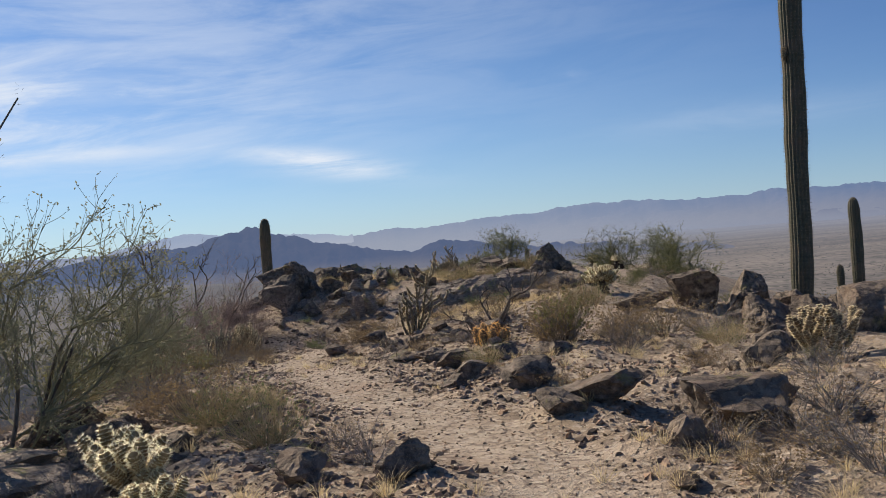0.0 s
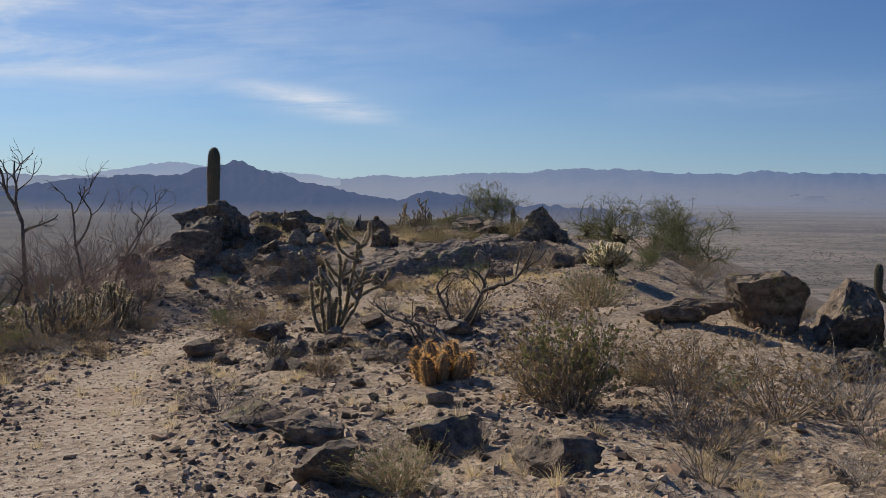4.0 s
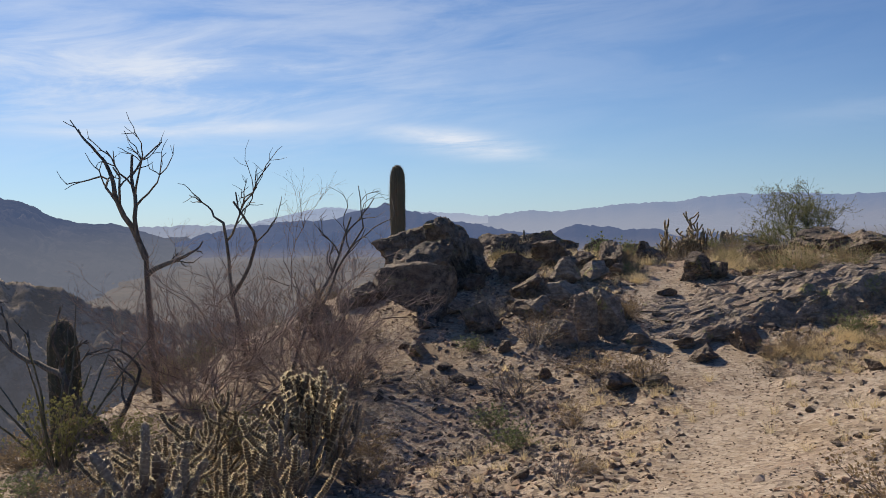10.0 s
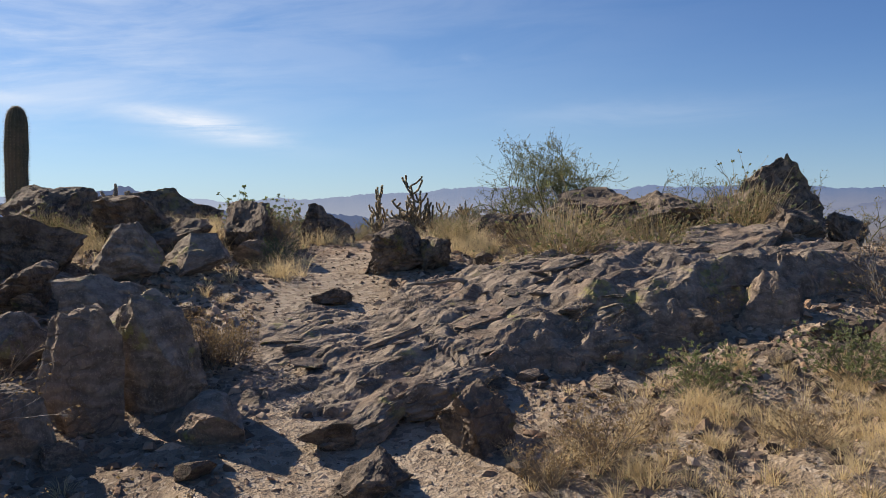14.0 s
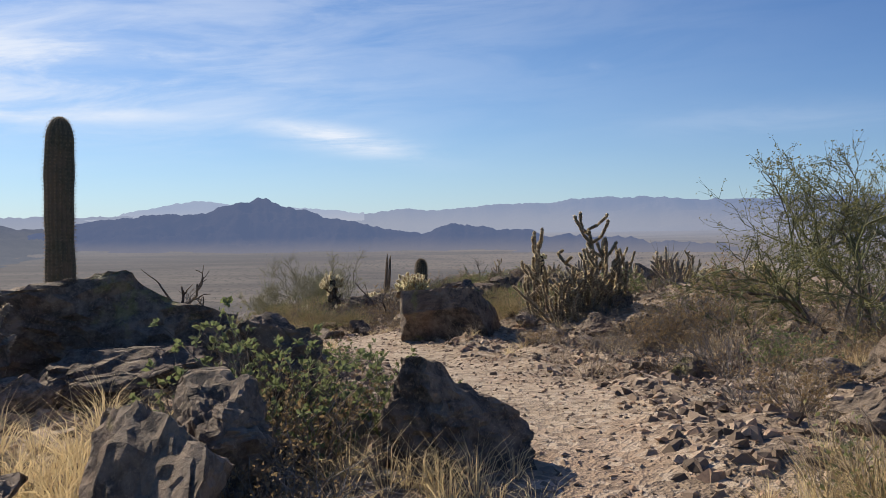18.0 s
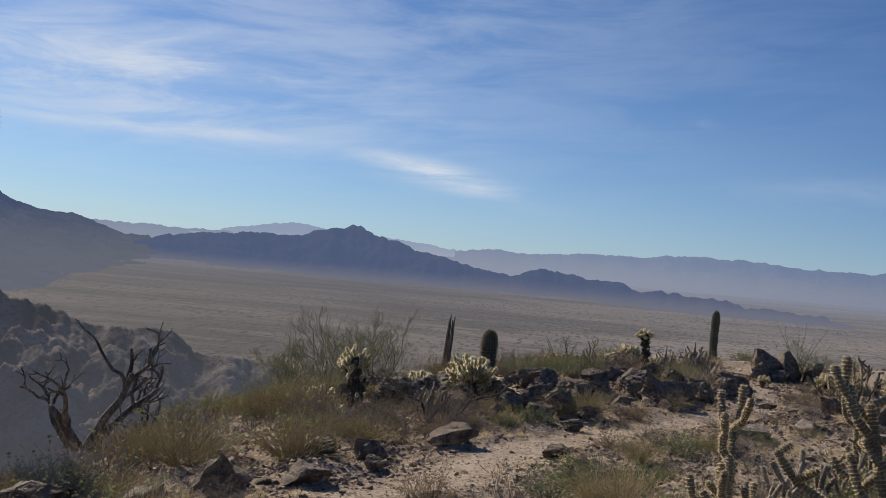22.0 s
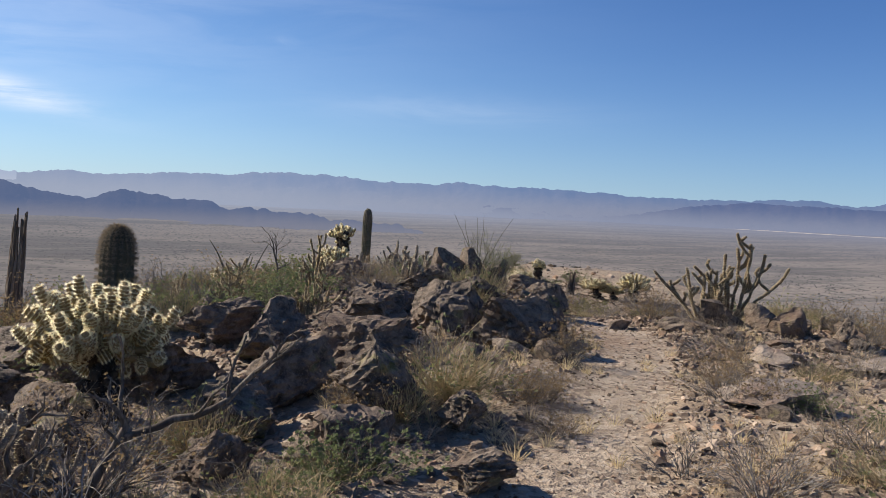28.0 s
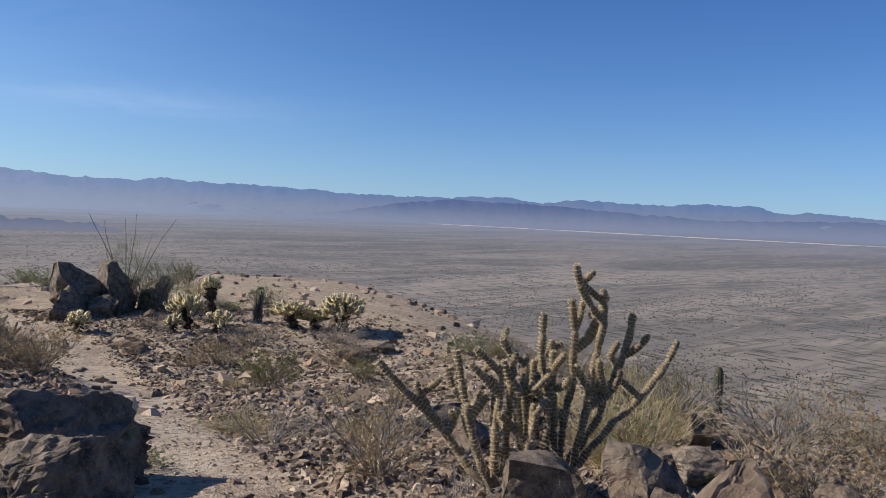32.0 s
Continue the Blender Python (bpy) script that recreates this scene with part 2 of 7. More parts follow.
def rock_mat(name, dark, light, warm, lichen=0.0, bands=0.0, depth=0.024):
    m = Mat(name)
    v = m.place()
    big, mid, fine = m.noise(v, 1.6, 4.0), m.noise(v, 9.0, 7.0, 0.7), m.noise(v, 70.0, 4.0, 0.7)
    col = m.mix(m.span(mid, 0.34, 0.66), dark, light)
    col = m.mix(m.math("MULTIPLY", m.span(big, 0.48, 0.68), 0.7), col, warm)
    col = m.mix(m.math("MULTIPLY", m.span(fine, 0.52, 0.68), 0.6), col, (light[0] * 1.35, light[1] * 1.33, light[2] * 1.28))
    seam = m.math("ABSOLUTE", m.math("SUBTRACT", m.noise(m.place(scale=(1, 1, 2.2)), 1.9, 4.0, 0.55, distort=0.6), 0.5))
    line = m.span(seam, 0.004, 0.022, 1.0, 0.0)
    col = m.mix(m.math("MULTIPLY", line, m.span(big, 0.45, 0.6, 0.0, 0.4)), col, (0.05, 0.042, 0.036))
    if lichen:
        spot = m.math("MULTIPLY", m.span(m.noise(v, 2.3, 3.0), 0.60, 0.68), m.span(m.noise(v, 16.0, 5.0), 0.42, 0.56))
        col = m.mix(m.math("MULTIPLY", spot, lichen), col, (0.30, 0.31, 0.06))
    h = m.math("ADD", m.math("MULTIPLY", mid, 1.0), m.math("MULTIPLY", fine, 0.25))
    h = m.math("SUBTRACT", h, m.math("MULTIPLY", line, 0.25))
    if bands:
        w = m.n.new("ShaderNodeTexWave")
        w.wave_type, w.bands_direction = "BANDS", "Z"
        w.inputs["Scale"].default_value, w.inputs["Distortion"].default_value, w.inputs["Detail"].default_value, w.inputs["Detail Scale"].default_value = 4.5, 7.0, 4.0, 1.6
        m.l.new(v, w.inputs["Vector"])
        h = m.math("ADD", h, m.math("MULTIPLY", w.outputs["Fac"], bands))
        col = m.mix(m.math("MULTIPLY", m.span(w.outputs["Fac"], 0.2, 0.55, 1.0, 0.0), 0.35), col, dark)
    m.finish(col, m.span(fine, 0.3, 0.7, 0.72, 0.95), m.bump(h, 0.9, depth), 0.3)
    return m.m


M_ROCK = rock_mat("varnished_gneiss", (0.05, 0.04, 0.032), (0.225, 0.178, 0.136), (0.165, 0.11, 0.076), 0.25)
M_LEDGE = rock_mat("banded_gneiss", (0.125, 0.10, 0.078), (0.345, 0.282, 0.222), (0.27, 0.19, 0.137), 0.5, 0.3)
M_PALE = rock_mat("pale_granite", (0.19, 0.155, 0.125), (0.37, 0.31, 0.255), (0.29, 0.18, 0.12), 0.0, 0.3)


def stone_mat(name, tone=1.0):
    m = Mat(name)
    v = m.place(offset=False)
    f = m.noise(v, 45.0, 5.0, 0.7)
    isl = m.geo.outputs["Random Per Island"]
    ramp = m.n.new("ShaderNodeValToRGB")
    cr = ramp.color_ramp
    cr.elements[0].color, cr.elements[1].color = (0.085, 0.066, 0.05, 1), (0.54, 0.44, 0.34, 1)
    for p, c in ((0.3, (0.20, 0.152, 0.113, 1)), (0.55, (0.32, 0.25, 0.187, 1)), (0.75, (0.36, 0.24, 0.16, 1))):
        cr.elements.new(p).color = c
    for stop in cr.elements:
        stop.color = (stop.color[0] * tone, stop.color[1] * tone, stop.color[2] * tone, 1)
    m.l.new(isl, ramp.inputs[0])
    col = m.mix(m.math("MULTIPLY", m.span(f, 0.4, 0.65), 0.4), ramp.outputs[0], (0.12, 0.095, 0.08))
    m.finish(col, 0.9, m.bump(f, 0.6, 0.006), 0.2)
    return m.m


M_STONES = stone_mat("loose_stones")
M_VARNISHED = stone_mat("varnished_stones", 0.62)


def ground_mat():
    m = Mat("desert_ground")
    p = m.place(world=True)
    sep = m.n.new("ShaderNodeSeparateXYZ")
    m.l.new(m.geo.outputs["Position"], sep.inputs[0])
    at = m.n.new("ShaderNodeAttribute")
    at.attribute_name = "trail"
    big, mid, fine = m.noise(p, 0.55, 4.0), m.noise(p, 3.2, 6.0, 0.65), m.noise(p, 38.0, 5.0, 0.7)
    soil = m.mix(m.span(mid, 0.36, 0.66), (0.25, 0.193, 0.138), (0.42, 0.335, 0.243))
    soil = m.mix(m.math("MULTIPLY", m.span(big, 0.46, 0.66), 0.65), soil, (0.205, 0.165, 0.13))
    path = m.mix(m.span(mid, 0.35, 0.68), (0.35, 0.283, 0.214), (0.45, 0.372, 0.29))
    path = m.mix(m.math("MULTIPLY", m.span(big, 0.48, 0.66), 0.75), path, (0.30, 0.21, 0.15))
    col = m.mix(m.math("MULTIPLY", at.outputs["Fac"], m.span(mid, 0.25, 0.6, 0.75, 1.0)), soil, path)
    peb = m.voronoi(p, 26.0, "F1", "Color")
    tone = m.n.new("ShaderNodeSeparateColor")
    m.l.new(peb, tone.inputs[0])
    col = m.mix(m.math("MULTIPLY", m.span(tone.outputs[0], 0.62, 0.8), 0.6), col, (0.16, 0.125, 0.10))
    col = m.mix(m.math("MULTIPLY", m.span(tone.outputs[1], 0.75, 0.9), 0.5), col, (0.50, 0.43, 0.35))
    # the plain below: pale washes, darker bajadas and a bush every few metres
    off = m.math("POWER", m.math("ADD", m.math("MULTIPLY", sep.outputs[0], sep.outputs[0]), m.math("POWER", m.math("SUBTRACT", sep.outputs[1], 25.0), 2.0)), 0.5)
    pm = m.place(world=True, scale=(0.0016, 0.0048, 0.0))
    wide = m.noise(pm, 1.0, 7.0, 0.6, distort=1.2)
    far_col = m.mix(m.span(wide, 0.38, 0.60), (0.14, 0.123, 0.108), (0.30, 0.258, 0.215))
    washes = m.noise(m.place(world=True, scale=(0.004, 0.022, 0.0)), 1.0, 6.0, 0.6, distort=2.0)
    far_col = m.mix(m.math("MULTIPLY", m.span(washes, 0.54, 0.62), 0.75), far_col, (0.33, 0.27, 0.21))
    lines = m.noise(m.place(world=True, scale=(0.010, 0.075, 0.0)), 1.0, 6.0, 0.65, distort=1.0)
    far_col = m.mix(m.math("MULTIPLY", m.span(lines, 0.52, 0.60), 0.6), far_col, (0.09, 0.08, 0.062))
    bush = m.voronoi(m.place(world=True, scale=(0.16, 0.045, 0.0)), 1.0, "F1")
    clump = m.noise(m.place(world=True, scale=(0.008, 0.02, 0.0)), 1.0, 5.0)
    dots = m.math("MULTIPLY", m.span(bush, 0.25, 0.42, 1.0, 0.0), m.span(clump, 0.36, 0.56, 0.35, 1.0))
    far_col = m.mix(m.math("MULTIPLY", dots, 0.9), far_col, (0.04, 0.04, 0.027))
    near_slope = m.span(m.math("ADD", off, m.math("MULTIPLY", clump, 160.0)), 330.0, 480.0, 1.0, 0.0)
    far_col = m.mix(m.math("MULTIPLY", near_slope, 0.6), far_col, (0.11, 0.092, 0.077))
    # shade of backlit bushes painted in: the plain's sunward side is darker
    sunside_shade = m.math("MULTIPLY", m.span(sep.outputs[0], -500.0, 500.0, 1.0, 0.0), m.span(wide, 0.3, 0.7, 0.85, 0.6))
    far_col = m.mix(sunside_shade, far_col, (0.06, 0.056, 0.052))
    across = m.math("SUBTRACT", m.math("MULTIPLY_ADD", sep.outputs[0], 0.978, m.math("MULTIPLY", sep.outputs[1], 0.2077)), 3156.0)
    across = m.math("ABSOLUTE", m.math("ADD", across, m.math("MULTIPLY_ADD", washes, 160.0, -80.0)))
    streak = m.math("MULTIPLY", m.span(across, 34.0, 80.0, 1.0, 0.0), m.math("MULTIPLY", m.span(sep.outputs[1], 1000.0, 1300.0), m.span(sep.outputs[1], 3000.0, 3300.0, 1.0, 0.0)))
    streak = m.math("MULTIPLY", streak, m.span(washes, 0.38, 0.5, 0.15, 1.0))
    far_col = m.mix(streak, far_col, (0.72, 0.63, 0.52))
    col = m.mix(m.span(off, 90.0, 200.0), col, far_col)
    h = m.math("ADD", m.math("MULTIPLY", fine, 0.35), m.math("MULTIPLY", m.voronoi(p, 26.0), 0.35))
    h = m.math("ADD", h, m.math("MULTIPLY", m.noise(p, 9.0, 7.0, 0.75), 0.5))
    h = m.math("ADD", h, m.math("MULTIPLY", m.voronoi(p, 70.0), 0.3))
    m.finish(col, 0.95, m.bump(h, 0.9, 0.03), 0.12)
    # haze over the plain painted as emission, thicker with distance
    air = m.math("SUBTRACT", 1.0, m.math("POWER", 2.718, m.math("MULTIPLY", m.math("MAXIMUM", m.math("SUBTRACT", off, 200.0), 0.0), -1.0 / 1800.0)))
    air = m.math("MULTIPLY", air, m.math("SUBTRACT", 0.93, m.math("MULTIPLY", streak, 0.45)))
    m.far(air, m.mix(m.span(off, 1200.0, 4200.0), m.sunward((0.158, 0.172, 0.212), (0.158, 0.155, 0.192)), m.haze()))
    return m.m


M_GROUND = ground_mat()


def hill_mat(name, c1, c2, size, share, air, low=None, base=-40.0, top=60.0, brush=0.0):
    """Far rock, blue air painted on: dark towards its crest, hazed at its foot."""
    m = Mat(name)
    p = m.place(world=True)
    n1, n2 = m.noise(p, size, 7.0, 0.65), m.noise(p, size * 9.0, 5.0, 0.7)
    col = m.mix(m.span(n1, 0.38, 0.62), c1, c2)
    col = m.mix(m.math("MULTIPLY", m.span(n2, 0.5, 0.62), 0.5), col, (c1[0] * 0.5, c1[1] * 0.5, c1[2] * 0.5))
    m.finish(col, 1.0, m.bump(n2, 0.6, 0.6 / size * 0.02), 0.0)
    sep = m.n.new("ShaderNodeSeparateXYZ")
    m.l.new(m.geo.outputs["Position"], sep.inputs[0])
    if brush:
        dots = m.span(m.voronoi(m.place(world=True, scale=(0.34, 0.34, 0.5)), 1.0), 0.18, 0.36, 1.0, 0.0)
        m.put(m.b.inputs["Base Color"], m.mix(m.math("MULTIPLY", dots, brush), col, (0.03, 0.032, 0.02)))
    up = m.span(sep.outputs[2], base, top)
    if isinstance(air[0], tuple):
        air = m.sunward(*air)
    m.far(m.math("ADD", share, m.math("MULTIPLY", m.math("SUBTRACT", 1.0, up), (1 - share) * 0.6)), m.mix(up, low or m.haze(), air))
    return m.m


def brush_mat():
    m = Mat("far_brush")
    f = m.noise(m.place(world=True), 0.9, 4.0)
    m.finish(m.mix(m.span(f, 0.4, 0.6), (0.035, 0.034, 0.022), (0.075, 0.068, 0.043)), 1.0, None, 0.0)
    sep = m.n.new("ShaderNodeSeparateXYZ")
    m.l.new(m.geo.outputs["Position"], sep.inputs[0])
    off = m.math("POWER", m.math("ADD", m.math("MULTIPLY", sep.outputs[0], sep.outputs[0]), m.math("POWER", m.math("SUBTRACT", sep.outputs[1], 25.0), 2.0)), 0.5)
    # air light laid over the bushes as emission, more of it further off
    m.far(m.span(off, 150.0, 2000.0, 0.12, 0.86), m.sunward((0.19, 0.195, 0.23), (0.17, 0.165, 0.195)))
    return m.m


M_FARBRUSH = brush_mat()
M_STEM = plain_mat("dry_stems", (0.20, 0.165, 0.125), (0.36, 0.31, 0.25), 60.0, 6.0, 0.9, 0.001, (0.13, 0.10, 0.08))
M_STRAW = plain_mat("straw_stems", (0.48, 0.395, 0.245), (0.62, 0.52, 0.335), 50.0, 6.0, 0.85, 0.001, (0.33, 0.25, 0.13), 0.3, (0.55, 0.45, 0.26))
M_DRY = plain_mat("pale_dry_twigs", (0.34, 0.27, 0.19), (0.50, 0.42, 0.31), 60.0, 6.0, 0.9, 0.001, (0.24, 0.18, 0.12))
M_GREY = plain_mat("grey_twigs", (0.18, 0.165, 0.15), (0.32, 0.30, 0.275), 60.0, 6.0, 0.9, 0.001, (0.12, 0.105, 0.095))
M_RED = plain_mat("red_brown_twigs", (0.33, 0.24, 0.20), (0.48, 0.37, 0.30), 60.0, 6.0, 0.9, 0.001, (0.15, 0.10, 0.08))
M_DEADWOOD = plain_mat("weathered_wood", (0.10, 0.085, 0.07), (0.24, 0.205, 0.17), 30.0, 5.0, 0.9, 0.004, (0.07, 0.058, 0.05), stretch=(1, 1, 0.25))
M_PALEWOOD = plain_mat("bleached_wood", (0.22, 0.19, 0.155), (0.36, 0.32, 0.27), 30.0, 5.0, 0.9, 0.004, (0.14, 0.12, 0.10), stretch=(1, 1, 0.25))
M_LEAF = plain_mat("grey_green_leaves", (0.20, 0.21, 0.115), (0.30, 0.30, 0.175), 20.0, 4.0, 0.8, 0.001, (0.24, 0.21, 0.11), 0.35, (0.24, 0.27, 0.10))
M_GREEN = plain_mat("green_leaves", (0.12, 0.145, 0.075), (0.20, 0.225, 0.125), 20.0, 4.0, 0.8, 0.001, (0.24, 0.22, 0.12), 0.35, (0.25, 0.30, 0.13))
M_DRYLEAF = plain_mat("withered_leaves", (0.26, 0.19, 0.11), (0.36, 0.28, 0.17), 20.0, 4.0, 0.85, 0.001, (0.17, 0.115, 0.075), 0.3, (0.40, 0.29, 0.15))
M_CREO = plain_mat("creosote_leaves", (0.14, 0.15, 0.062), (0.23, 0.23, 0.10), 20.0, 4.0, 0.7, 0.001, (0.25, 0.21, 0.10), 0.35, (0.29, 0.28, 0.11))
M_PVBARK = plain_mat("palo_verde_bark", (0.115, 0.125, 0.055), (0.20, 0.21, 0.10), 25.0, 3.0, 0.7, 0.002, (0.11, 0.10, 0.07))
M_GREYGREEN = plain_mat("grey_green_twigs", (0.25, 0.245, 0.155), (0.37, 0.36, 0.25), 40.0, 4.0, 0.85, 0.001, (0.21, 0.185, 0.13), 0.3, (0.32, 0.32, 0.19))
M_SAG = plain_mat("saguaro_skin", (0.06, 0.062, 0.043), (0.10, 0.098, 0.07), 14.0, 2.0, 0.7, 0.004, (0.12, 0.10, 0.072))
M_SAGSPINE = plain_mat("saguaro_spines", (0.16, 0.13, 0.095), (0.29, 0.25, 0.19), 40.0, 6.0, 0.8, 0.0, None, 0.25, (0.34, 0.28, 0.2))
M_CHOLLA = plain_mat("cholla_stem", (0.18, 0.138, 0.085), (0.28, 0.215, 0.138), 30.0, 4.0, 0.8, 0.003, (0.15, 0.112, 0.075))
M_CHSPINE = plain_mat("cholla_spines", (0.62, 0.53, 0.37), (0.76, 0.68, 0.50), 40.0, 5.0, 0.7, 0.0, (0.46, 0.37, 0.25), 0.6, (0.80, 0.71, 0.50))
M_TEDSPINE = plain_mat("teddy_bear_spines", (0.90, 0.83, 0.60), (0.95, 0.90, 0.70), 40.0, 5.0, 0.6, 0.0, (0.84, 0.75, 0.50), 0.78, (0.98, 0.93, 0.72))
M_TEDCORE = plain_mat("teddy_bear_joint", (0.27, 0.20, 0.10), (0.40, 0.31, 0.17), 25.0, 4.0, 0.8, 0.003, (0.20, 0.14, 0.07), 0.15, (0.45, 0.36, 0.17))
M_TEDTRUNK = plain_mat("dead_cholla_trunk", (0.025, 0.02, 0.016), (0.075, 0.058, 0.045), 30.0, 4.0, 0.95, 0.006, (0.11, 0.085, 0.06))
M_HEDGE = plain_mat("hedgehog_spines", (0.56, 0.33, 0.11), (0.72, 0.46, 0.18), 40.0, 5.0, 0.6, 0.0, (0.46, 0.23, 0.08), 0.72, (0.90, 0.52, 0.18))
M_GRASS = plain_mat("dry_grass_blades", (0.54, 0.43, 0.25), (0.70, 0.59, 0.38), 15.0, 1.5, 0.75, 0.0, (0.46, 0.35, 0.20), 0.4, (0.80, 0.66, 0.40))
M_OCO = plain_mat("ocotillo_bark", (0.10, 0.095, 0.075), (0.19, 0.175, 0.14), 40.0, 6.0, 0.85, 0.002, (0.09, 0.10, 0.05))
M_POST = plain_mat("dead_saguaro_ribs", (0.12, 0.095, 0.075), (0.26, 0.215, 0.17), 20.0, 3.0, 0.9, 0.004, (0.07, 0.055, 0.045), stretch=(1, 1, 0.2))


# ---- mesh tools ----
class Geo:
    """Triangles gathered in numpy arrays, then turned into one mesh."""

    def __init__(self):
        self.v, self.f, self.n = [], [], 0

    def add(self, v, f):
        self.v.append(np.asarray(v, np.float32))
        self.f.append(np.asarray(f, np.int32) + self.n)
        self.n += len(v)

    def tube(self, pts, rad, sides=5, tip=True, knob=0.0):
        pts = np.asarray(pts, float)
        rad = np.broadcast_to(np.asarray(rad, float), (len(pts),))
        d = np.gradient(pts, axis=0)
        d /= np.linalg.norm(d, axis=1, keepdims=True) + 1e-9
        a = np.array([0.0, 0, 1]) if abs(d[0, 2]) < 0.9 else np.array([1.0, 0, 0])
        u = np.cross(d, a)
        u /= np.linalg.norm(u, axis=1, keepdims=True) + 1e-9
        w = np.cross(d, u)
        ang = np.arange(sides) * (2 * np.pi / sides)
        ring = np.cos(ang)[None, :, None] * u[:, None] + np.sin(ang)[None, :, None] * w[:, None]
        if knob:                                # rows of small bosses, each set between two of the row below
            ring = ring * (1 + knob * np.cos(np.pi * (np.arange(len(pts))[:, None] + np.arange(sides)[None])))[:, :, None]
        v = (pts[:, None] + ring * rad[:, None, None]).reshape(-1, 3)
        k, n = np.arange(sides), len(pts)
        nxt = (k + 1) % sides
        rows = (np.arange(n - 1) * sides)[:, None]
        f = np.stack([np.stack([rows + k, rows + nxt, rows + sides + nxt], -1), np.stack([rows + k, rows + sides + nxt, rows + sides + k], -1)], 2).reshape(-1, 3)
        if tip:
            v = np.vstack([v, pts[-1] + d[-1] * rad[-1]])
            f = np.vstack([f, np.stack([(n - 1) * sides + k, (n - 1) * sides + nxt, np.full(sides, n * sides)], -1)])
        self.add(v, f)

    def spikes(self, at, way, length, width, rng):
        """Thin three-cornered spines, one at every place."""
        n = len(at)
        side = np.cross(way, rng.normal(size=(n, 3)))
        side /= np.linalg.norm(side, axis=1, keepdims=True) + 1e-9
        length = np.broadcast_to(length, (n,))[:, None]
        v = np.stack([at + side * width, at - side * width, at + way * length], 1).reshape(-1, 3)
        self.add(v, np.arange(3 * n).reshape(-1, 3))

    def leaves(self, at, way, length, width, rng):
        """Small folded leaves: two triangles on a midrib."""
        n = len(at)
        side = np.cross(way, rng.normal(size=(n, 3)))
        side /= np.linalg.norm(side, axis=1, keepdims=True) + 1e-9
        drop = np.cross(way, side)
        length = np.broadcast_to(length, (n,))[:, None]
        width = np.broadcast_to(width, (n,))[:, None]
        mid = at + way * length * 0.5 + drop * width * 0.3
        v = np.stack([at, mid + side * width, at + way * length, mid - side * width], 1).reshape(-1, 3)
        b = 4 * np.arange(n)[:, None]
        self.add(v, np.concatenate([b + [0, 1, 2], b + [0, 2, 3]]))

    def mesh(self, name, material, smooth=False):
        v, f = np.concatenate(self.v), np.concatenate(self.f)
        me = bpy.data.meshes.new(name)
        me.vertices.add(len(v))
        me.vertices.foreach_set("co", v.ravel())
        me.loops.add(f.size)
        me.loops.foreach_set("vertex_index", f.ravel())
        me.polygons.add(len(f))
        me.polygons.foreach_set("loop_start", np.arange(0, f.size, 3, dtype=np.int32))
        me.polygons.foreach_set("use_smooth", np.full(len(f), smooth))
        me.materials.append(material)
        me.update(calc_edges=True)
        return me


def lattice(p, seed=0):
    """Smooth value noise at points, from -1 to 1."""
    p = np.asarray(p, float)
    i = np.floor(p).astype(np.int64)
    f = p - i
    f = f * f * (3 - 2 * f)
    out = np.zeros(len(p))
    for corner in np.ndindex(*(2,) * p.shape[1]):
        c = i + corner
        h = np.full(len(p), seed * 374761393 + 1013904223, np.int64)
        for k, prime in zip(range(p.shape[1]), (73856093, 19349663, 83492791)):
            h = (h ^ (c[:, k] * prime)) * 1274126177 & 0x7FFFFFFF
            h ^= h >> 13
        w = np.prod(np.where(np.array(corner, bool), f, 1 - f), axis=1)
        out += w * ((h & 0xFFFF) / 32767.5 - 1)
    return out


def fbm(p, octaves=4, seed=0, gain=0.5):
    p = np.asarray(p, float)
    return sum(gain**k * lattice(p * 2.03**k + 17.3 * k, seed + k) for k in range(octaves))


def part(name, data, parent, label=""):
    ob = new(name, data)
    ob.parent = parent
    return tagged(ob, label) if label else ob


# ---- the lie of the land ----
TRAIL = np.reshape([
    0.6, -3, .33, .6, -.1, .38, 1.1, 2.4, .52, 1.2, 4.6, .44, .65, 6.2, .40, -.3, 8.6, .30, -.9, 10.6, .22, -1.4, 12.4, .04, -1.9, 14, -.18, -1.7, 16, -.33, -1.1, 18.3, -.46,
    -.5, 20, -.5, -.15, 22, -.45, -.2, 24., -.2, -.37, 25.6, .06, -.3, 27.4, .33, .1, 28.8, .50, .25, 30.5, .57, -.2, 32.2, .49, -.8, 34.2, .36, -1.3, 35.8, .26, -1.7, 37.5, 0,
    -1.6, 39, -.27, -1., 40.5, -.4, -.2, 42.3, -.40, 1.4, 44.4, -.38, 2.8, 46., -.37, 4.2, 47.9, -.40, 5.2, 50.5, -.52, 6.8, 55.5, -1.1, 7.7, 59, -1.5, 8.4, 63, -1.4, 6.5, 75, -1.6], (-1, 3))
LEFT = np.reshape([-10, -4.5, 0, -4.2, 8, -4.0, 14, -5.5, 21, -7.5, 30, -5.8, 36, -4.6, 42, -4.6, 50, -4.3, 54, -2.0, 59, 1.2, 68, 3.5, 80, 4], (-1, 2))
RIGHT = np.reshape([-10, 8, 0, 8.5, 15, 9.5, 22, 8, 30, 7.5, 38, 6.5, 44, 7.4, 49, 9.6, 55, 13.5, 62, 18, 75, 24], (-1, 2))
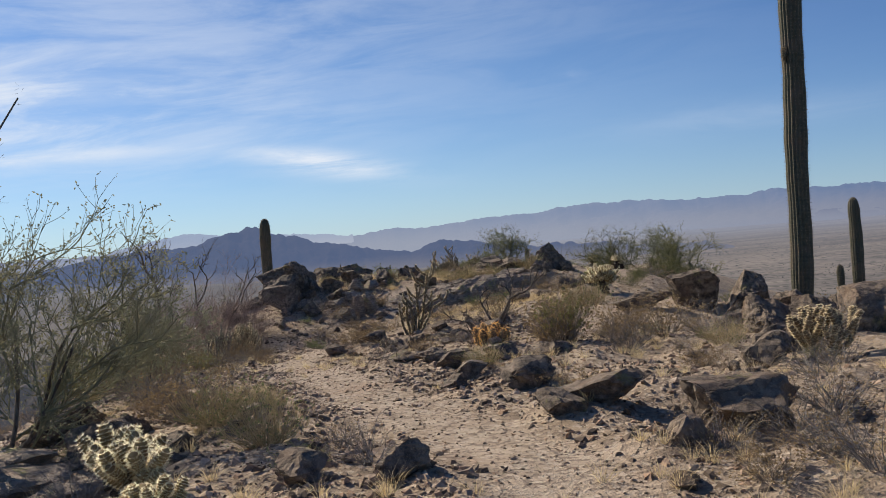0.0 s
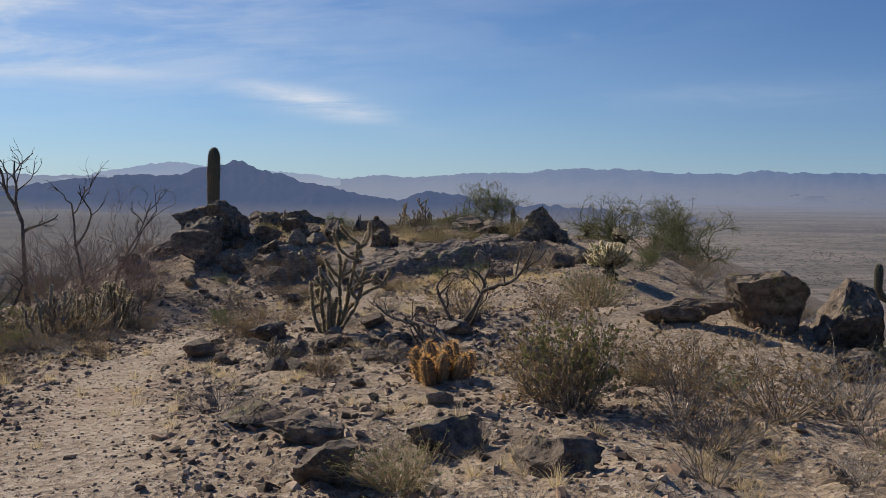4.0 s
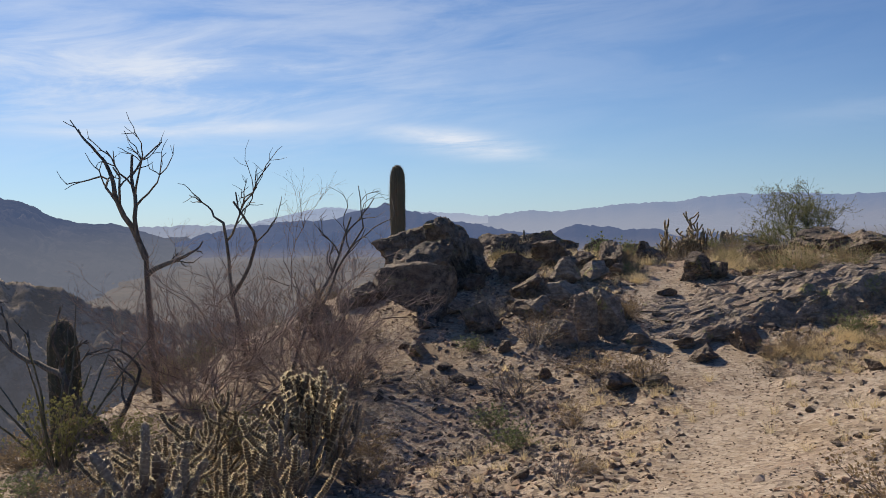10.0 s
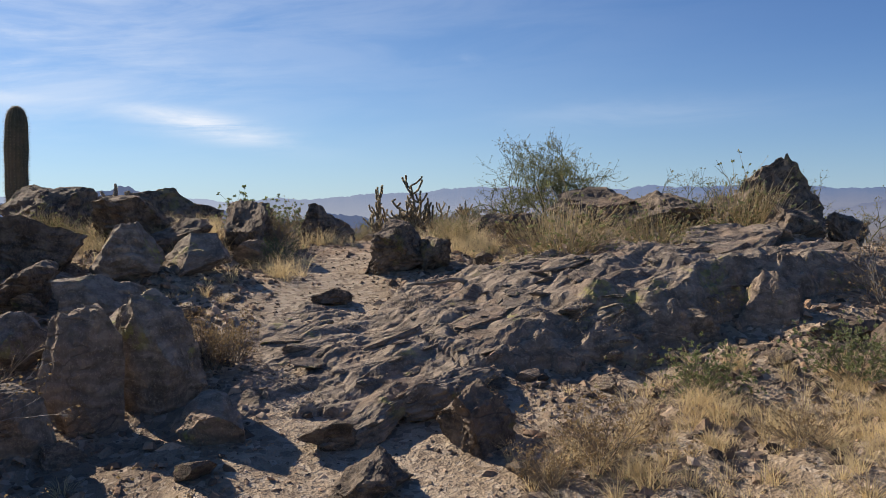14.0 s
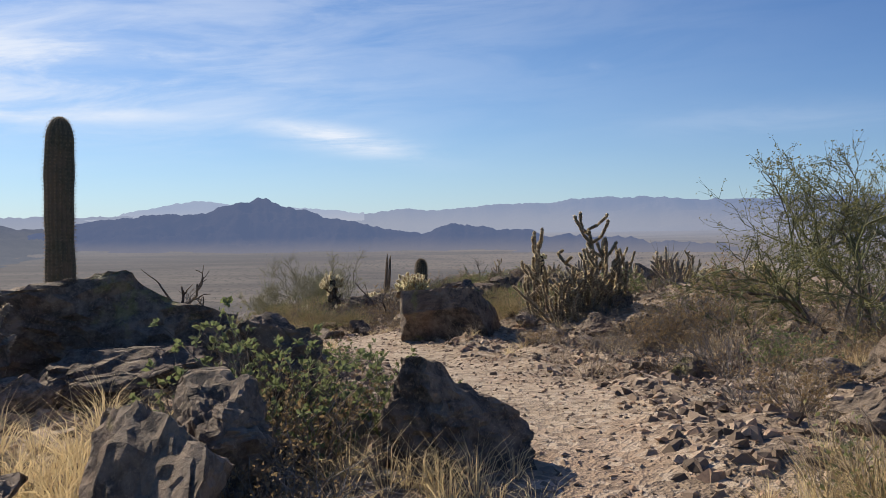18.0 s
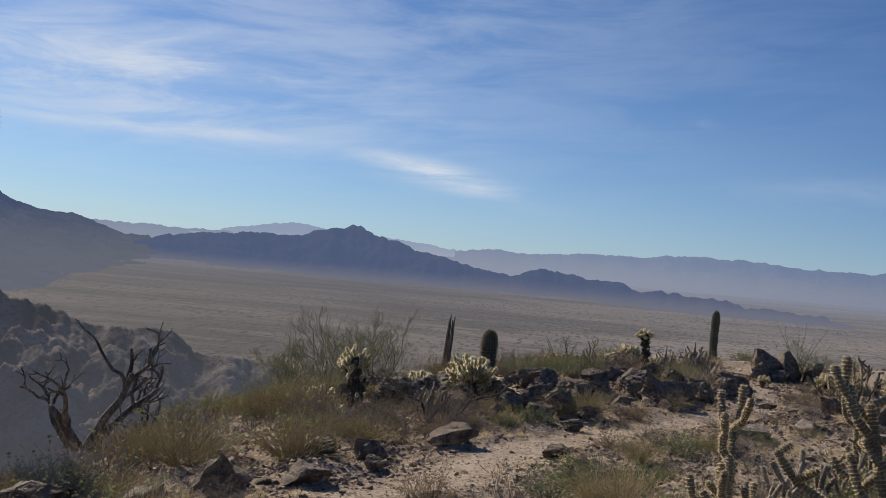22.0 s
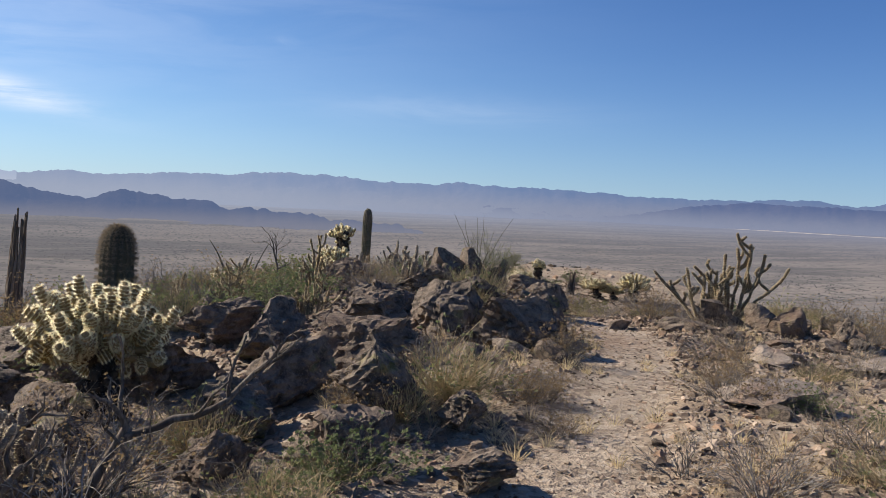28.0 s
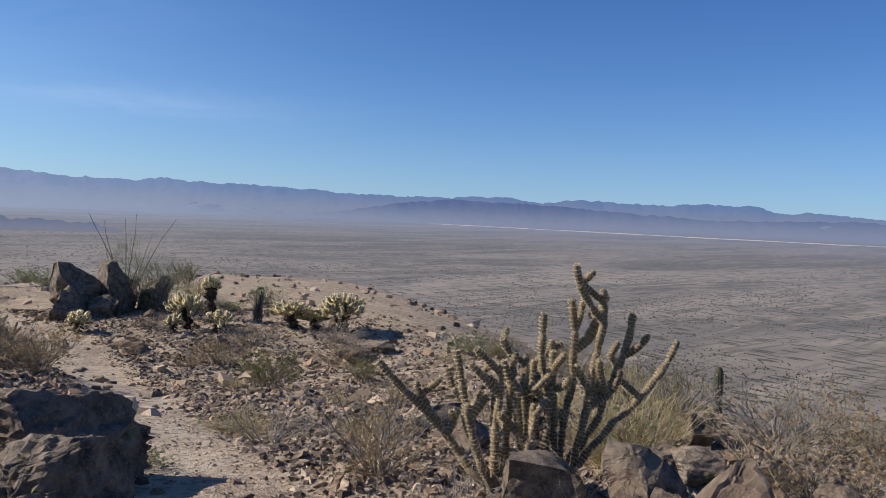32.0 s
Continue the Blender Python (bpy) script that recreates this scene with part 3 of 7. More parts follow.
MOUNDS = np.reshape([
    2.0, 11.0, 0.09, 2.6, 0.8, 16.3, 0.46, 2.5, 5.0, 16.5, 0.61, 2.6, -3.5, 16.5, .1, 2.6, 2.5, 20.5, 0.2, 2.4, -3.0, 21.0, -0.23, 2.6, 2.0, 24.0, -0.14, 2.6, 5, 22.5, .5, 2.5,
    2.8, 28.2, 0.25, 2.6, -3.0, 28.2, 0.3, 2.6, 3.2, 32.5, -0.09, 2.6, -3.0, 32.5, -0.08, 2.6, 3.0, 37.5, 0.6, 2.6, 2.0, 42.0, 0.11, 2.6, -3.0, 46.5, -0.22, 2.6,
    0.5, 46.5, 0.10, 2.4, 1.6, 50.0, 0.3, 2.6, -2.5, 50.3, -0.3, 2.2, 2.5, 55.5, 0.55, 4.0, 5.0, 58.6, 0.6, 1.7, 9.0, 55.0, -0.2, 4.0, 11.0, 60.5, -0.3, 4.0], (-1, 4))
PLAIN = -70.0


def soft(v, k):
    return np.logaddexp(0, v * k) / k


def bare(x, y):
    """The large shape of the ridge."""
    z = np.interp(y, TRAIL[:, 1], TRAIL[:, 2])
    xl, xr = np.interp(y, LEFT[:, 0], LEFT[:, 1]), np.interp(y, RIGHT[:, 0], RIGHT[:, 1])
    z = z - 0.60 * soft(xl - x, 1.0) - 0.42 * soft(x - xr, 1.0) - 0.45 * soft(y - 82, 0.3) - 0.06 * soft(-3 - y, 1.0)
    for mx, my, h, r in MOUNDS:
        z = z + h * np.exp(-((x - mx) ** 2 + (y - my) ** 2) / r**2)
    return z


def land(x, y):
    x, y = np.atleast_1d(np.asarray(x, float)), np.atleast_1d(np.asarray(y, float))
    z = bare(x, y)
    xt = np.interp(y, TRAIL[:, 1], TRAIL[:, 0])
    on = np.exp(-((x - xt) / 0.62) ** 4)
    off = np.hypot(x, y - 25)
    p = np.stack([x, y], 1)
    rough = 0.07 * fbm(p * 1.3, 3, 5) + 0.03 * fbm(p * 4.3, 2, 9)
    z = z + rough * (1 - 0.8 * on) - 0.035 * on
    wide = np.clip((off - 45) / 60, 0, 1)
    z = z + wide * (1.6 * fbm(p / 14, 4, 21) + 0.5 * fbm(p / 4, 2, 25))
    floor = PLAIN + 1.5 * fbm(p / 220, 3, 31) + 52.0 * np.clip((off - 600) / 4200, 0, 1)
    z = np.where(off > 45, floor + soft(z - floor, 0.35), z)
    return z, on


def ground(x, y):
    return float(land(x, y)[0][0])


def steps(near_low, near_high, fine, far):
    mid = np.arange(near_low, near_high, fine)
    out = [fine]
    while sum(out) < far:
        out.append(out[-1] * 1.13)
    tail = np.cumsum(out)
    return np.concatenate([near_low - tail[::-1], mid, near_high + tail - fine])


def build_ground():
    xs, ys = steps(-7.5, 10.5, 0.11, 4850), steps(-2.0, 60.0, 0.12, 4850)
    ys = ys[ys > -900]
    gx, gy = np.meshgrid(xs, ys)
    z, on = land(gx.ravel(), gy.ravel())
    g = Geo()
    nx, ny = len(xs), len(ys)
    a = (np.arange(ny - 1)[:, None] * nx + np.arange(nx - 1)).ravel()
    g.add(np.stack([gx.ravel(), gy.ravel(), z], 1), np.concatenate([np.stack([a, a + 1, a + nx + 1], 1), np.stack([a, a + nx + 1, a + nx], 1)]))
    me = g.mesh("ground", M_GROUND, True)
    worn = me.attributes.new("trail", "FLOAT", "POINT")
    edge = fbm(np.stack([gx.ravel(), gy.ravel()], 1) * 2.2, 3, 41)
    xt = np.interp(gy.ravel(), TRAIL[:, 1], TRAIL[:, 0])
    clearing = 0.9 * np.exp(-((gx.ravel() - 0.9) / 1.9) ** 4 - ((gy.ravel() - 20.6) / 2.6) ** 4) + 0.7 * np.exp(-((gx.ravel() + 2.6) / 1.2) ** 4 - ((gy.ravel() - 20.8) / 2.0) ** 4)
    d = np.abs(gx.ravel() - xt) - 0.42 - 0.16 * edge
    worn.data.foreach_set("value", np.clip(np.clip(0.5 - d / 0.3, 0, 1) + clearing * np.clip(0.7 + edge, 0, 1), 0, 1).astype(np.float32))
    return tagged(new("ground", me), "tan gravel ridge with a worn footpath above a desert plain", "ground", kind="structure")


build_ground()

EYE_MID = np.array([0.0, 25.0, 1.5])


def ridge(name, label, line, near, far, material, seed, rough, rows=30, foot=PLAIN - 3, crag=0.0):
    """A far range of hills: a crest of given bearing and height, with gullied slopes down to the plain."""
    line = np.array(line, float).reshape(-1, 2)[::-1]
    az = np.arange(line[0, 0], line[-1, 0], 0.1 if far[0] > 2000 else 0.13)
    el = np.interp(az, line[:, 0], line[:, 1])
    share = (line[-1, 0] - az) / (line[-1, 0] - line[0, 0])
    near, far = np.interp(az, *near) if isinstance(near[0], tuple) else near[0] + (near[1] - near[0]) * share, far[0] + (far[1] - far[0]) * share
    big = far.max() > 2000
    dist = far * (1 + 0.03 * fbm(az[:, None] * 0.35, 3, seed))
    el = el + rough * fbm(az[:, None] * 1.9, 5, seed + 3, 0.62)
    crest = dist * np.tan(np.radians(el)) + EYE_MID[2]
    rows_v = []
    for k in range(rows + 4):
        t = k / (rows - 1)                      # 0 at the crest, 1 at the foot in front; the last rows fall behind
        if k < rows:
            d = dist + (near - dist) * t
            drop = t ** 0.8
        else:
            d, drop = dist + (k - rows + 1) * 0.02 * far, (k - rows + 1) * 0.25
        h = crest + (foot - crest) * drop
        px, py = EYE_MID[0] - d * np.sin(np.radians(az)), EYE_MID[1] + d * np.cos(np.radians(az))
        size = far.mean() * (0.075 if big else 0.10)
        fold = 0.35 - np.abs(fbm(np.stack([px, py], 1) / size, 5, seed + 9, 0.55))
        gully = (0.30 if big else 0.34) * np.abs(crest - foot) * np.sin(np.pi * min(drop, 1.0)) * fold
        if crag:
            p2 = np.stack([px, py], 1)
            gully = gully + crag * (2.4 * np.abs(fbm(p2 / 9.0, 3, seed + 4)) + 1.1 * fbm(p2 / 2.6, 2, seed + 6)) * min(1.0, 0.35 + drop * 4)
        rows_v.append(np.stack([px, py, h + gully], 1))
    order = rows_v[rows:][::-1] + rows_v[:rows]
    n, w = len(order), len(az)
    g = Geo()
    a = (np.arange(n - 1)[:, None] * w + np.arange(w - 1)).ravel()
    g.add(np.concatenate(order), np.concatenate([np.stack([a, a + w, a + w + 1], 1), np.stack([a, a + w + 1, a + 1], 1)]))
    return tagged(new(name, g.mesh(name, material, True)), label, "mountains", kind="structure")


# the ranges' blue is air light, painted in by hill_mat
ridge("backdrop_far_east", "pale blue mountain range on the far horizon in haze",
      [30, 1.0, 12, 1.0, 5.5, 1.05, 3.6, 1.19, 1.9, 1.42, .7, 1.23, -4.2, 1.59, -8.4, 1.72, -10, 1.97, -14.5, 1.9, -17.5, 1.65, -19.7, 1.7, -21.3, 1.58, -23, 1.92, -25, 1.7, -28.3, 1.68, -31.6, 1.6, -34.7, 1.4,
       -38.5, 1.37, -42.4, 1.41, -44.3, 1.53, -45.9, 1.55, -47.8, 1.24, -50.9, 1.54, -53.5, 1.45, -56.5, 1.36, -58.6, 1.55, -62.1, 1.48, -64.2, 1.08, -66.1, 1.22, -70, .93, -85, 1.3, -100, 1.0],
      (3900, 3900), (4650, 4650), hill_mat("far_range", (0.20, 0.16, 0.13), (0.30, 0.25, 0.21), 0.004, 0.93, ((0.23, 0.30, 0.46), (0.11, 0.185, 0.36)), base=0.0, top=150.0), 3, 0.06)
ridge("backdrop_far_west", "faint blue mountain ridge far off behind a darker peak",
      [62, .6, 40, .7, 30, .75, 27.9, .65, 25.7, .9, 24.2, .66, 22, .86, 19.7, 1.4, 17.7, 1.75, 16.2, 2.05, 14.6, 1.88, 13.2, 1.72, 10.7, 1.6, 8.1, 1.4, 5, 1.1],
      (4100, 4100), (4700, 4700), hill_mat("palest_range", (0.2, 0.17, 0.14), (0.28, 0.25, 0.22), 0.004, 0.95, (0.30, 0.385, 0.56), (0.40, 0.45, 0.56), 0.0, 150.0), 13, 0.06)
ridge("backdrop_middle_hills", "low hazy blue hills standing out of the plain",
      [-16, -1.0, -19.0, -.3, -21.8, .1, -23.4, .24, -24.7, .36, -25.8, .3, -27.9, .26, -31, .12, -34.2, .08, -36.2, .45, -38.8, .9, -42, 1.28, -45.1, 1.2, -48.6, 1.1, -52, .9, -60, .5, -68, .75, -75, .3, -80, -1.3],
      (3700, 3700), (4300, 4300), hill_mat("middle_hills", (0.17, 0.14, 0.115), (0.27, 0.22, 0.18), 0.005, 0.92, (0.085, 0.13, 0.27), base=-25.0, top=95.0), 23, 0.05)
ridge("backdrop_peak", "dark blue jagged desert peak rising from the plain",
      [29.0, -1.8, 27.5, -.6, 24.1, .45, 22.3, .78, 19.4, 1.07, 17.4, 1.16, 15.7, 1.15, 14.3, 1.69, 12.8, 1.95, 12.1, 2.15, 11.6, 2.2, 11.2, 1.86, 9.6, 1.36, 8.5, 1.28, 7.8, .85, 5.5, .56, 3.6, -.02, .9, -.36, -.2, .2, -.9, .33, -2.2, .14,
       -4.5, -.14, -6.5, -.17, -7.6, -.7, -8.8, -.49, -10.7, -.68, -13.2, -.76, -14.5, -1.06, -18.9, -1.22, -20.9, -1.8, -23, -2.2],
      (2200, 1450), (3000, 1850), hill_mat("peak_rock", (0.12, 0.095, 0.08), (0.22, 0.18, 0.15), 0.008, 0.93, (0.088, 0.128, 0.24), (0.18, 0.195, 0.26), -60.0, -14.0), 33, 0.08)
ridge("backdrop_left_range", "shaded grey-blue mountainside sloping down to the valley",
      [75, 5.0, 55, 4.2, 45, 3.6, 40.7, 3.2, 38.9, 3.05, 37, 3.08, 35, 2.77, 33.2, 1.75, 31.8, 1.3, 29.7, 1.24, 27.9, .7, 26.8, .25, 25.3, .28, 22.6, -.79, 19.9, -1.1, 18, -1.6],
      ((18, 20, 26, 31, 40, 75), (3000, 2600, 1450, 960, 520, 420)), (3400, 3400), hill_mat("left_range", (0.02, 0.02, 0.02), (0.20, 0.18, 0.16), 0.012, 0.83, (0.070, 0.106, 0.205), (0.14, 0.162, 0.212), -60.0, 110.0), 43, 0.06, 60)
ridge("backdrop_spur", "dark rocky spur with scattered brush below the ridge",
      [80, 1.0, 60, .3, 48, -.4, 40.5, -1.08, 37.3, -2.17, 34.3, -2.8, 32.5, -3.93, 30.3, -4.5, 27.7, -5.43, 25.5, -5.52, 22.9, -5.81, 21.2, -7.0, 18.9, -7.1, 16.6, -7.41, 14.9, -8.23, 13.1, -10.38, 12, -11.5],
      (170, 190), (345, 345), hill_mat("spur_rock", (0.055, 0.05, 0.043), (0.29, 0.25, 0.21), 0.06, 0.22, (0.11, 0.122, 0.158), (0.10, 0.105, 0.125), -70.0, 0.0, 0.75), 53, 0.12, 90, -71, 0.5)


def far_brush():
    """Bushes beyond counting, strewn over the plain and the foot of the slopes."""
    rng = np.random.default_rng(404)
    n = 170000
    az, r = rng.uniform(-82, 42, n), 110 * (2200 / 110.0) ** rng.random(n) ** 0.8
    x, y = -r * np.sin(np.radians(az)), 25 + r * np.cos(np.radians(az))
    p = np.stack([x, y], 1)
    keep = rng.random(n) < np.clip(0.28 + 0.9 * fbm(p / np.array([170.0, 90.0]), 4, 71), 0.04, 1) * np.clip(1.15 - r / 2300, 0.15, 1)
    x, y, r, az = x[keep][:42000], y[keep][:42000], r[keep][:42000], az[keep][:42000]
    z = land(x, y)[0]
    v0, f0 = (np.array(k) for k in block_of_eight())
    s = (0.3 + 0.5 * rng.random(len(x)) ** 2) * (0.5 + r / 1150) * np.where(az > -8, 0.6, 1.0)
    shape = v0[None] * (1 + rng.normal(0, 0.22, (len(x), 6, 1)))
    v = shape * s[:, None, None] * np.array([1.0, 1.0, 0.8]) + np.stack([x, y, z + s * 0.45], 1)[:, None]
    g = Geo()
    g.add(v.reshape(-1, 3), (f0[None] + 6 * np.arange(len(x))[:, None, None]).reshape(-1, 3))
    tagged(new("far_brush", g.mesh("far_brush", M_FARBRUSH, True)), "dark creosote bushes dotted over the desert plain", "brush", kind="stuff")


def block_of_twelve():
    """Corners and faces of a cube in triangles."""
    v = [(x, y, z) for x in (-0.75, 0.75) for y in (-0.75, 0.75) for z in (-0.75, 0.75)]
    quads = ((0, 1, 3, 2), (4, 6, 7, 5), (0, 4, 5, 1), (2, 3, 7, 6), (0, 2, 6, 4), (1, 5, 7, 3))
    return v, [t for a, b, c, d in quads for t in ((a, b, c), (a, c, d))]


def block_of_eight():
    """Corners and faces of a body of eight triangles."""
    v = [(1, 0, 0), (0, 1, 0), (-1, 0, 0), (0, -1, 0), (0, 0, 1), (0, 0, -1)]
    return v, [t for k in range(4) for t in ((k, (k + 1) % 4, 4), ((k + 1) % 4, k, 5))]


far_brush()


# ---- rocks ----
BALLS = {}


def ball(sub):
    if sub not in BALLS:
        bm = bmesh.new()
        bmesh.ops.create_icosphere(bm, subdivisions=sub, radius=1.0)
        bm.verts.ensure_lookup_table()
        BALLS[sub] = (np.array([v.co for v in bm.verts]), np.array([[v.index for v in f.verts] for f in bm.faces]))
        bm.free()
    return BALLS[sub]


def rock_shape(seed, sub, cuts=20, rough=0.15, layers=0.0, boxy=0.45):
    """A broken, weathered stone about two units across: cut by planes, then pitted and layered."""
    rng = np.random.default_rng(seed)
    v, f = ball(sub)
    v = v / np.max(np.abs(v), axis=1, keepdims=True) ** boxy
    for k in range(cuts):
        n = rng.normal(size=3)
        n /= np.linalg.norm(n)
        v = v - np.maximum(v @ n - (rng.uniform(0.36, 0.6) if k < 5 else rng.uniform(0.5, 0.9)), 0)[:, None] * n
    out = v / np.linalg.norm(v, axis=1, keepdims=True)
    v = v + out * (0.6 * rough * fbm(v * 2.1 + seed * 7.7, 3, seed))[:, None]
    if sub > 3:                                 # chipped hollows and sharp ribs
        rib = 0.5 - np.abs(fbm(v * 2.9 + seed, 4, seed + 5, 0.6))
        chip = np.floor(3.0 * fbm(v * 1.7 - seed, 2, seed + 6)) / 3.0
        v = v + out * (rough * (0.45 * rib + 0.5 * chip))[:, None]
        if sub > 4:
            v = v + out * (rough * 0.45 * (0.3 - np.abs(fbm(v * 6.5 + seed, 3, seed + 15, 0.6))))[:, None]
    if layers:
        tilt = rng.normal(0, 0.35, 2)
        level = (v[:, 2] + v[:, 0] * tilt[0] + v[:, 1] * tilt[1]) * 5.5 + 0.6 * fbm(v * 1.7, 3, seed + 8)
        step = np.abs(level - np.floor(level) - 0.5) * 2
        v[:, :2] *= (1 + layers * (step**3 - 0.4))[:, None]
    return v, f


def rock_mesh(name, seed, sub, dims, material, **shape):
    v, f = rock_shape(seed, sub, **shape)
    size = v.max(0) - v.min(0)
    v = (v - (v.max(0) + v.min(0)) / 2) / size * np.array(dims)
    g = Geo()
    g.add(v, f)
    return g.mesh(name, material, False)


def boulder(x, y, dims, turn=0, tilt=(0, 0), material=None, sink=0.22, label="dark varnished gneiss boulder on the gravel", name="boulder", sub=5, z=None, group="", **shape):
    seed = int(abs(x * 131 + y * 977 + dims[0] * 51)) + 3
    ob = new(name, rock_mesh(name, seed, sub, dims, material or M_ROCK, **shape))
    base = ground(x, y) if z is None else z
    ob.matrix_world = pose(x, y, base + dims[2] * (0.5 - sink), tilt[0], tilt[1], turn)
    return tagged(ob, label, "boulder" if name == "boulder" else "rock", group)


def boulders(rows, group, label, **more):
    for x, y, w, d, h, turn, tilt in rows:
        boulder(x, y, (w, d, h), turn, (tilt, -tilt * 0.6), label=label, group=group, **more)


# by the start, to the right of the trail
boulders([(5.45, 15.1, 1.05, .9, 1.0, 10, 4), (6.35, 15.0, .95, .85, 1.0, 60, -6)], "boulders below the tall saguaro", "large rounded grey boulder near the tall saguaro", boxy=.3, rough=.12, cuts=12)
boulders([(6.75, 14.0, .8, .7, .6, 100, 5), (7.3, 13.2, 1.1, .8, .75, 20, -4), (6.5, 12.6, .85, .7, .6, 150, 8),
          (8.0, 12.4, 1.3, .9, .85, 40, 3), (7.4, 11.0, .9, .8, .6, 70, 0), (5.5, 13.2, .6, .5, .35, 30, 0), (4.5, 15.2, 1.1, .6, .4, -10, 6), (8.6, 14.2, 1.2, 1, .9, 0, 3), (5.3, 11.4, .9, .7, .6, 80, 4)],
         "boulders below the tall saguaro", "dark grey rounded boulder beside the tall saguaro")
boulders([(6.4, 10.6, 1.3, .9, .75, 10, 4), (7.6, 10.5, 1.6, 1.0, .9, 8, -3), (7.2, 12.0, 1.5, .9, .75, 30, 3)], "boulders below the tall saguaro", "dark square-edged block of rock near the tall saguaro", boxy=.9, rough=.09, cuts=9)
boulders([(2.65, 5.3, .85, .6, .5, 15, 6), (1.85, 6.2, .75, .5, .32, -15, -4), (1.45, 7.7, .6, .45, .36, 35, 8), (2.05, 4.75, .42, .28, .22, 60, 0), (.35, 4.6, .34, .26, .26, 20, 5), (-.25, 4.7, .36, .28, .24, 80, 0),
          (-2.9, 7.6, .75, .55, .42, 10, 10), (-2.2, 6.5, .5, .4, .3, 50, 0), (.95, 8.6, .4, .3, .24, 0, 5), (.75, 8.0, .3, .24, .2, 40, 0), (3.6, 7.4, .6, .45, .4, 70, 5), (4.4, 9.0, .8, .6, .45, 20, 0)],
         "rocks beside the start of the trail", "broken dark rock lying in gravel near the footpath", sub=4, layers=0.12)
boulders([(.16, 10.7, .5, .32, .16, 30, 6), (.75, 9.5, .34, .3, .3, 10, 0), (1.95, 9.6, .5, .36, .24, -20, 8), (1.4, 10.1, .5, .36, .22, 50, 0), (.55, 10.2, .5, .3, .2, 0, 4), (-1.15, 14.6, .42, .3, .26, 15, 0), (-.5, 14.9, .55, .34, .3, 35, 6),
          (.35, 14.6, .4, .3, .16, -12, 4), (1.0, 14.75, .5, .32, .18, 15, -6), (-.05, 14.3, .3, .24, .16, 60, 0), (1.7, 15.0, .42, .36, .2, 0, 5), (.7, 15.6, .36, .3, .2, 80, 0)],
         "rocks on the rise before the clearing", "jagged dark rock half sunk in stony ground", sub=4, layers=0.12)

# the pile of blocks left of the trail, with the saguaro behind
boulders([(-4.25, 26.5, 1.5, 1., 1.15, -12, 9), (-3.75, 27.6, 1.3, 1., 1.4, 25, -8), (-4.5, 27.5, 1.3, 1.1, 1.25, 60, 6), (-3.0, 24.7, .7, .55, .55, 40, 0), (-2.6, 27.2, .8, .7, .6, 10, 5),
          (-2.4, 26.2, .7, .5, .45, 70, 0), (-5.1, 26.4, .8, .7, .5, 0, 6), (-5.6, 25.5, .7, .6, .45, 45, 0), (-5.2, 24.8, .6, .4, .35, 20, 8), (-2.0, 28.2, .8, .7, .6, -20, 4), (-3.0, 29.2, 1.0, .8, .7, 30, 0)],
         "blocks piled beside the trail", "massive dark block in a pile of split gneiss", layers=0.05)
boulders([(-1.24, 24.75, .5, .42, .8, 6, 3), (-1.62, 24.65, .5, .45, .85, -14, -4), (-1.45, 25.3, .6, .5, .55, 20, 6), (-1.35, 27.0, .6, .5, .42, 0, 5), (-1.8, 26.8, .6, .5, .55, 40, -6), (-1.8, 25.9, .6, .5, .5, 15, 8), (-2.2, 25.2, .5, .4, .4, 60, 0),
          (-.95, 24.3, .4, .3, .3, 0, 0), (-1.9, 24.2, .5, .35, .4, 30, 5), (-.9, 27.7, .45, .35, .3, 20, 0)],
         "cracked blocks along the trail", "blocky cracked grey boulder with thin lichen beside the footpath", boxy=0.9, rough=0.09, material=M_LEDGE)
boulders([(-3.95, 25.35, 1.15, .8, 1.05, 6, 3)], "blocks piled beside the trail", "massive dark block with a flat cracked face", boxy=0.95, rough=0.07, cuts=9)
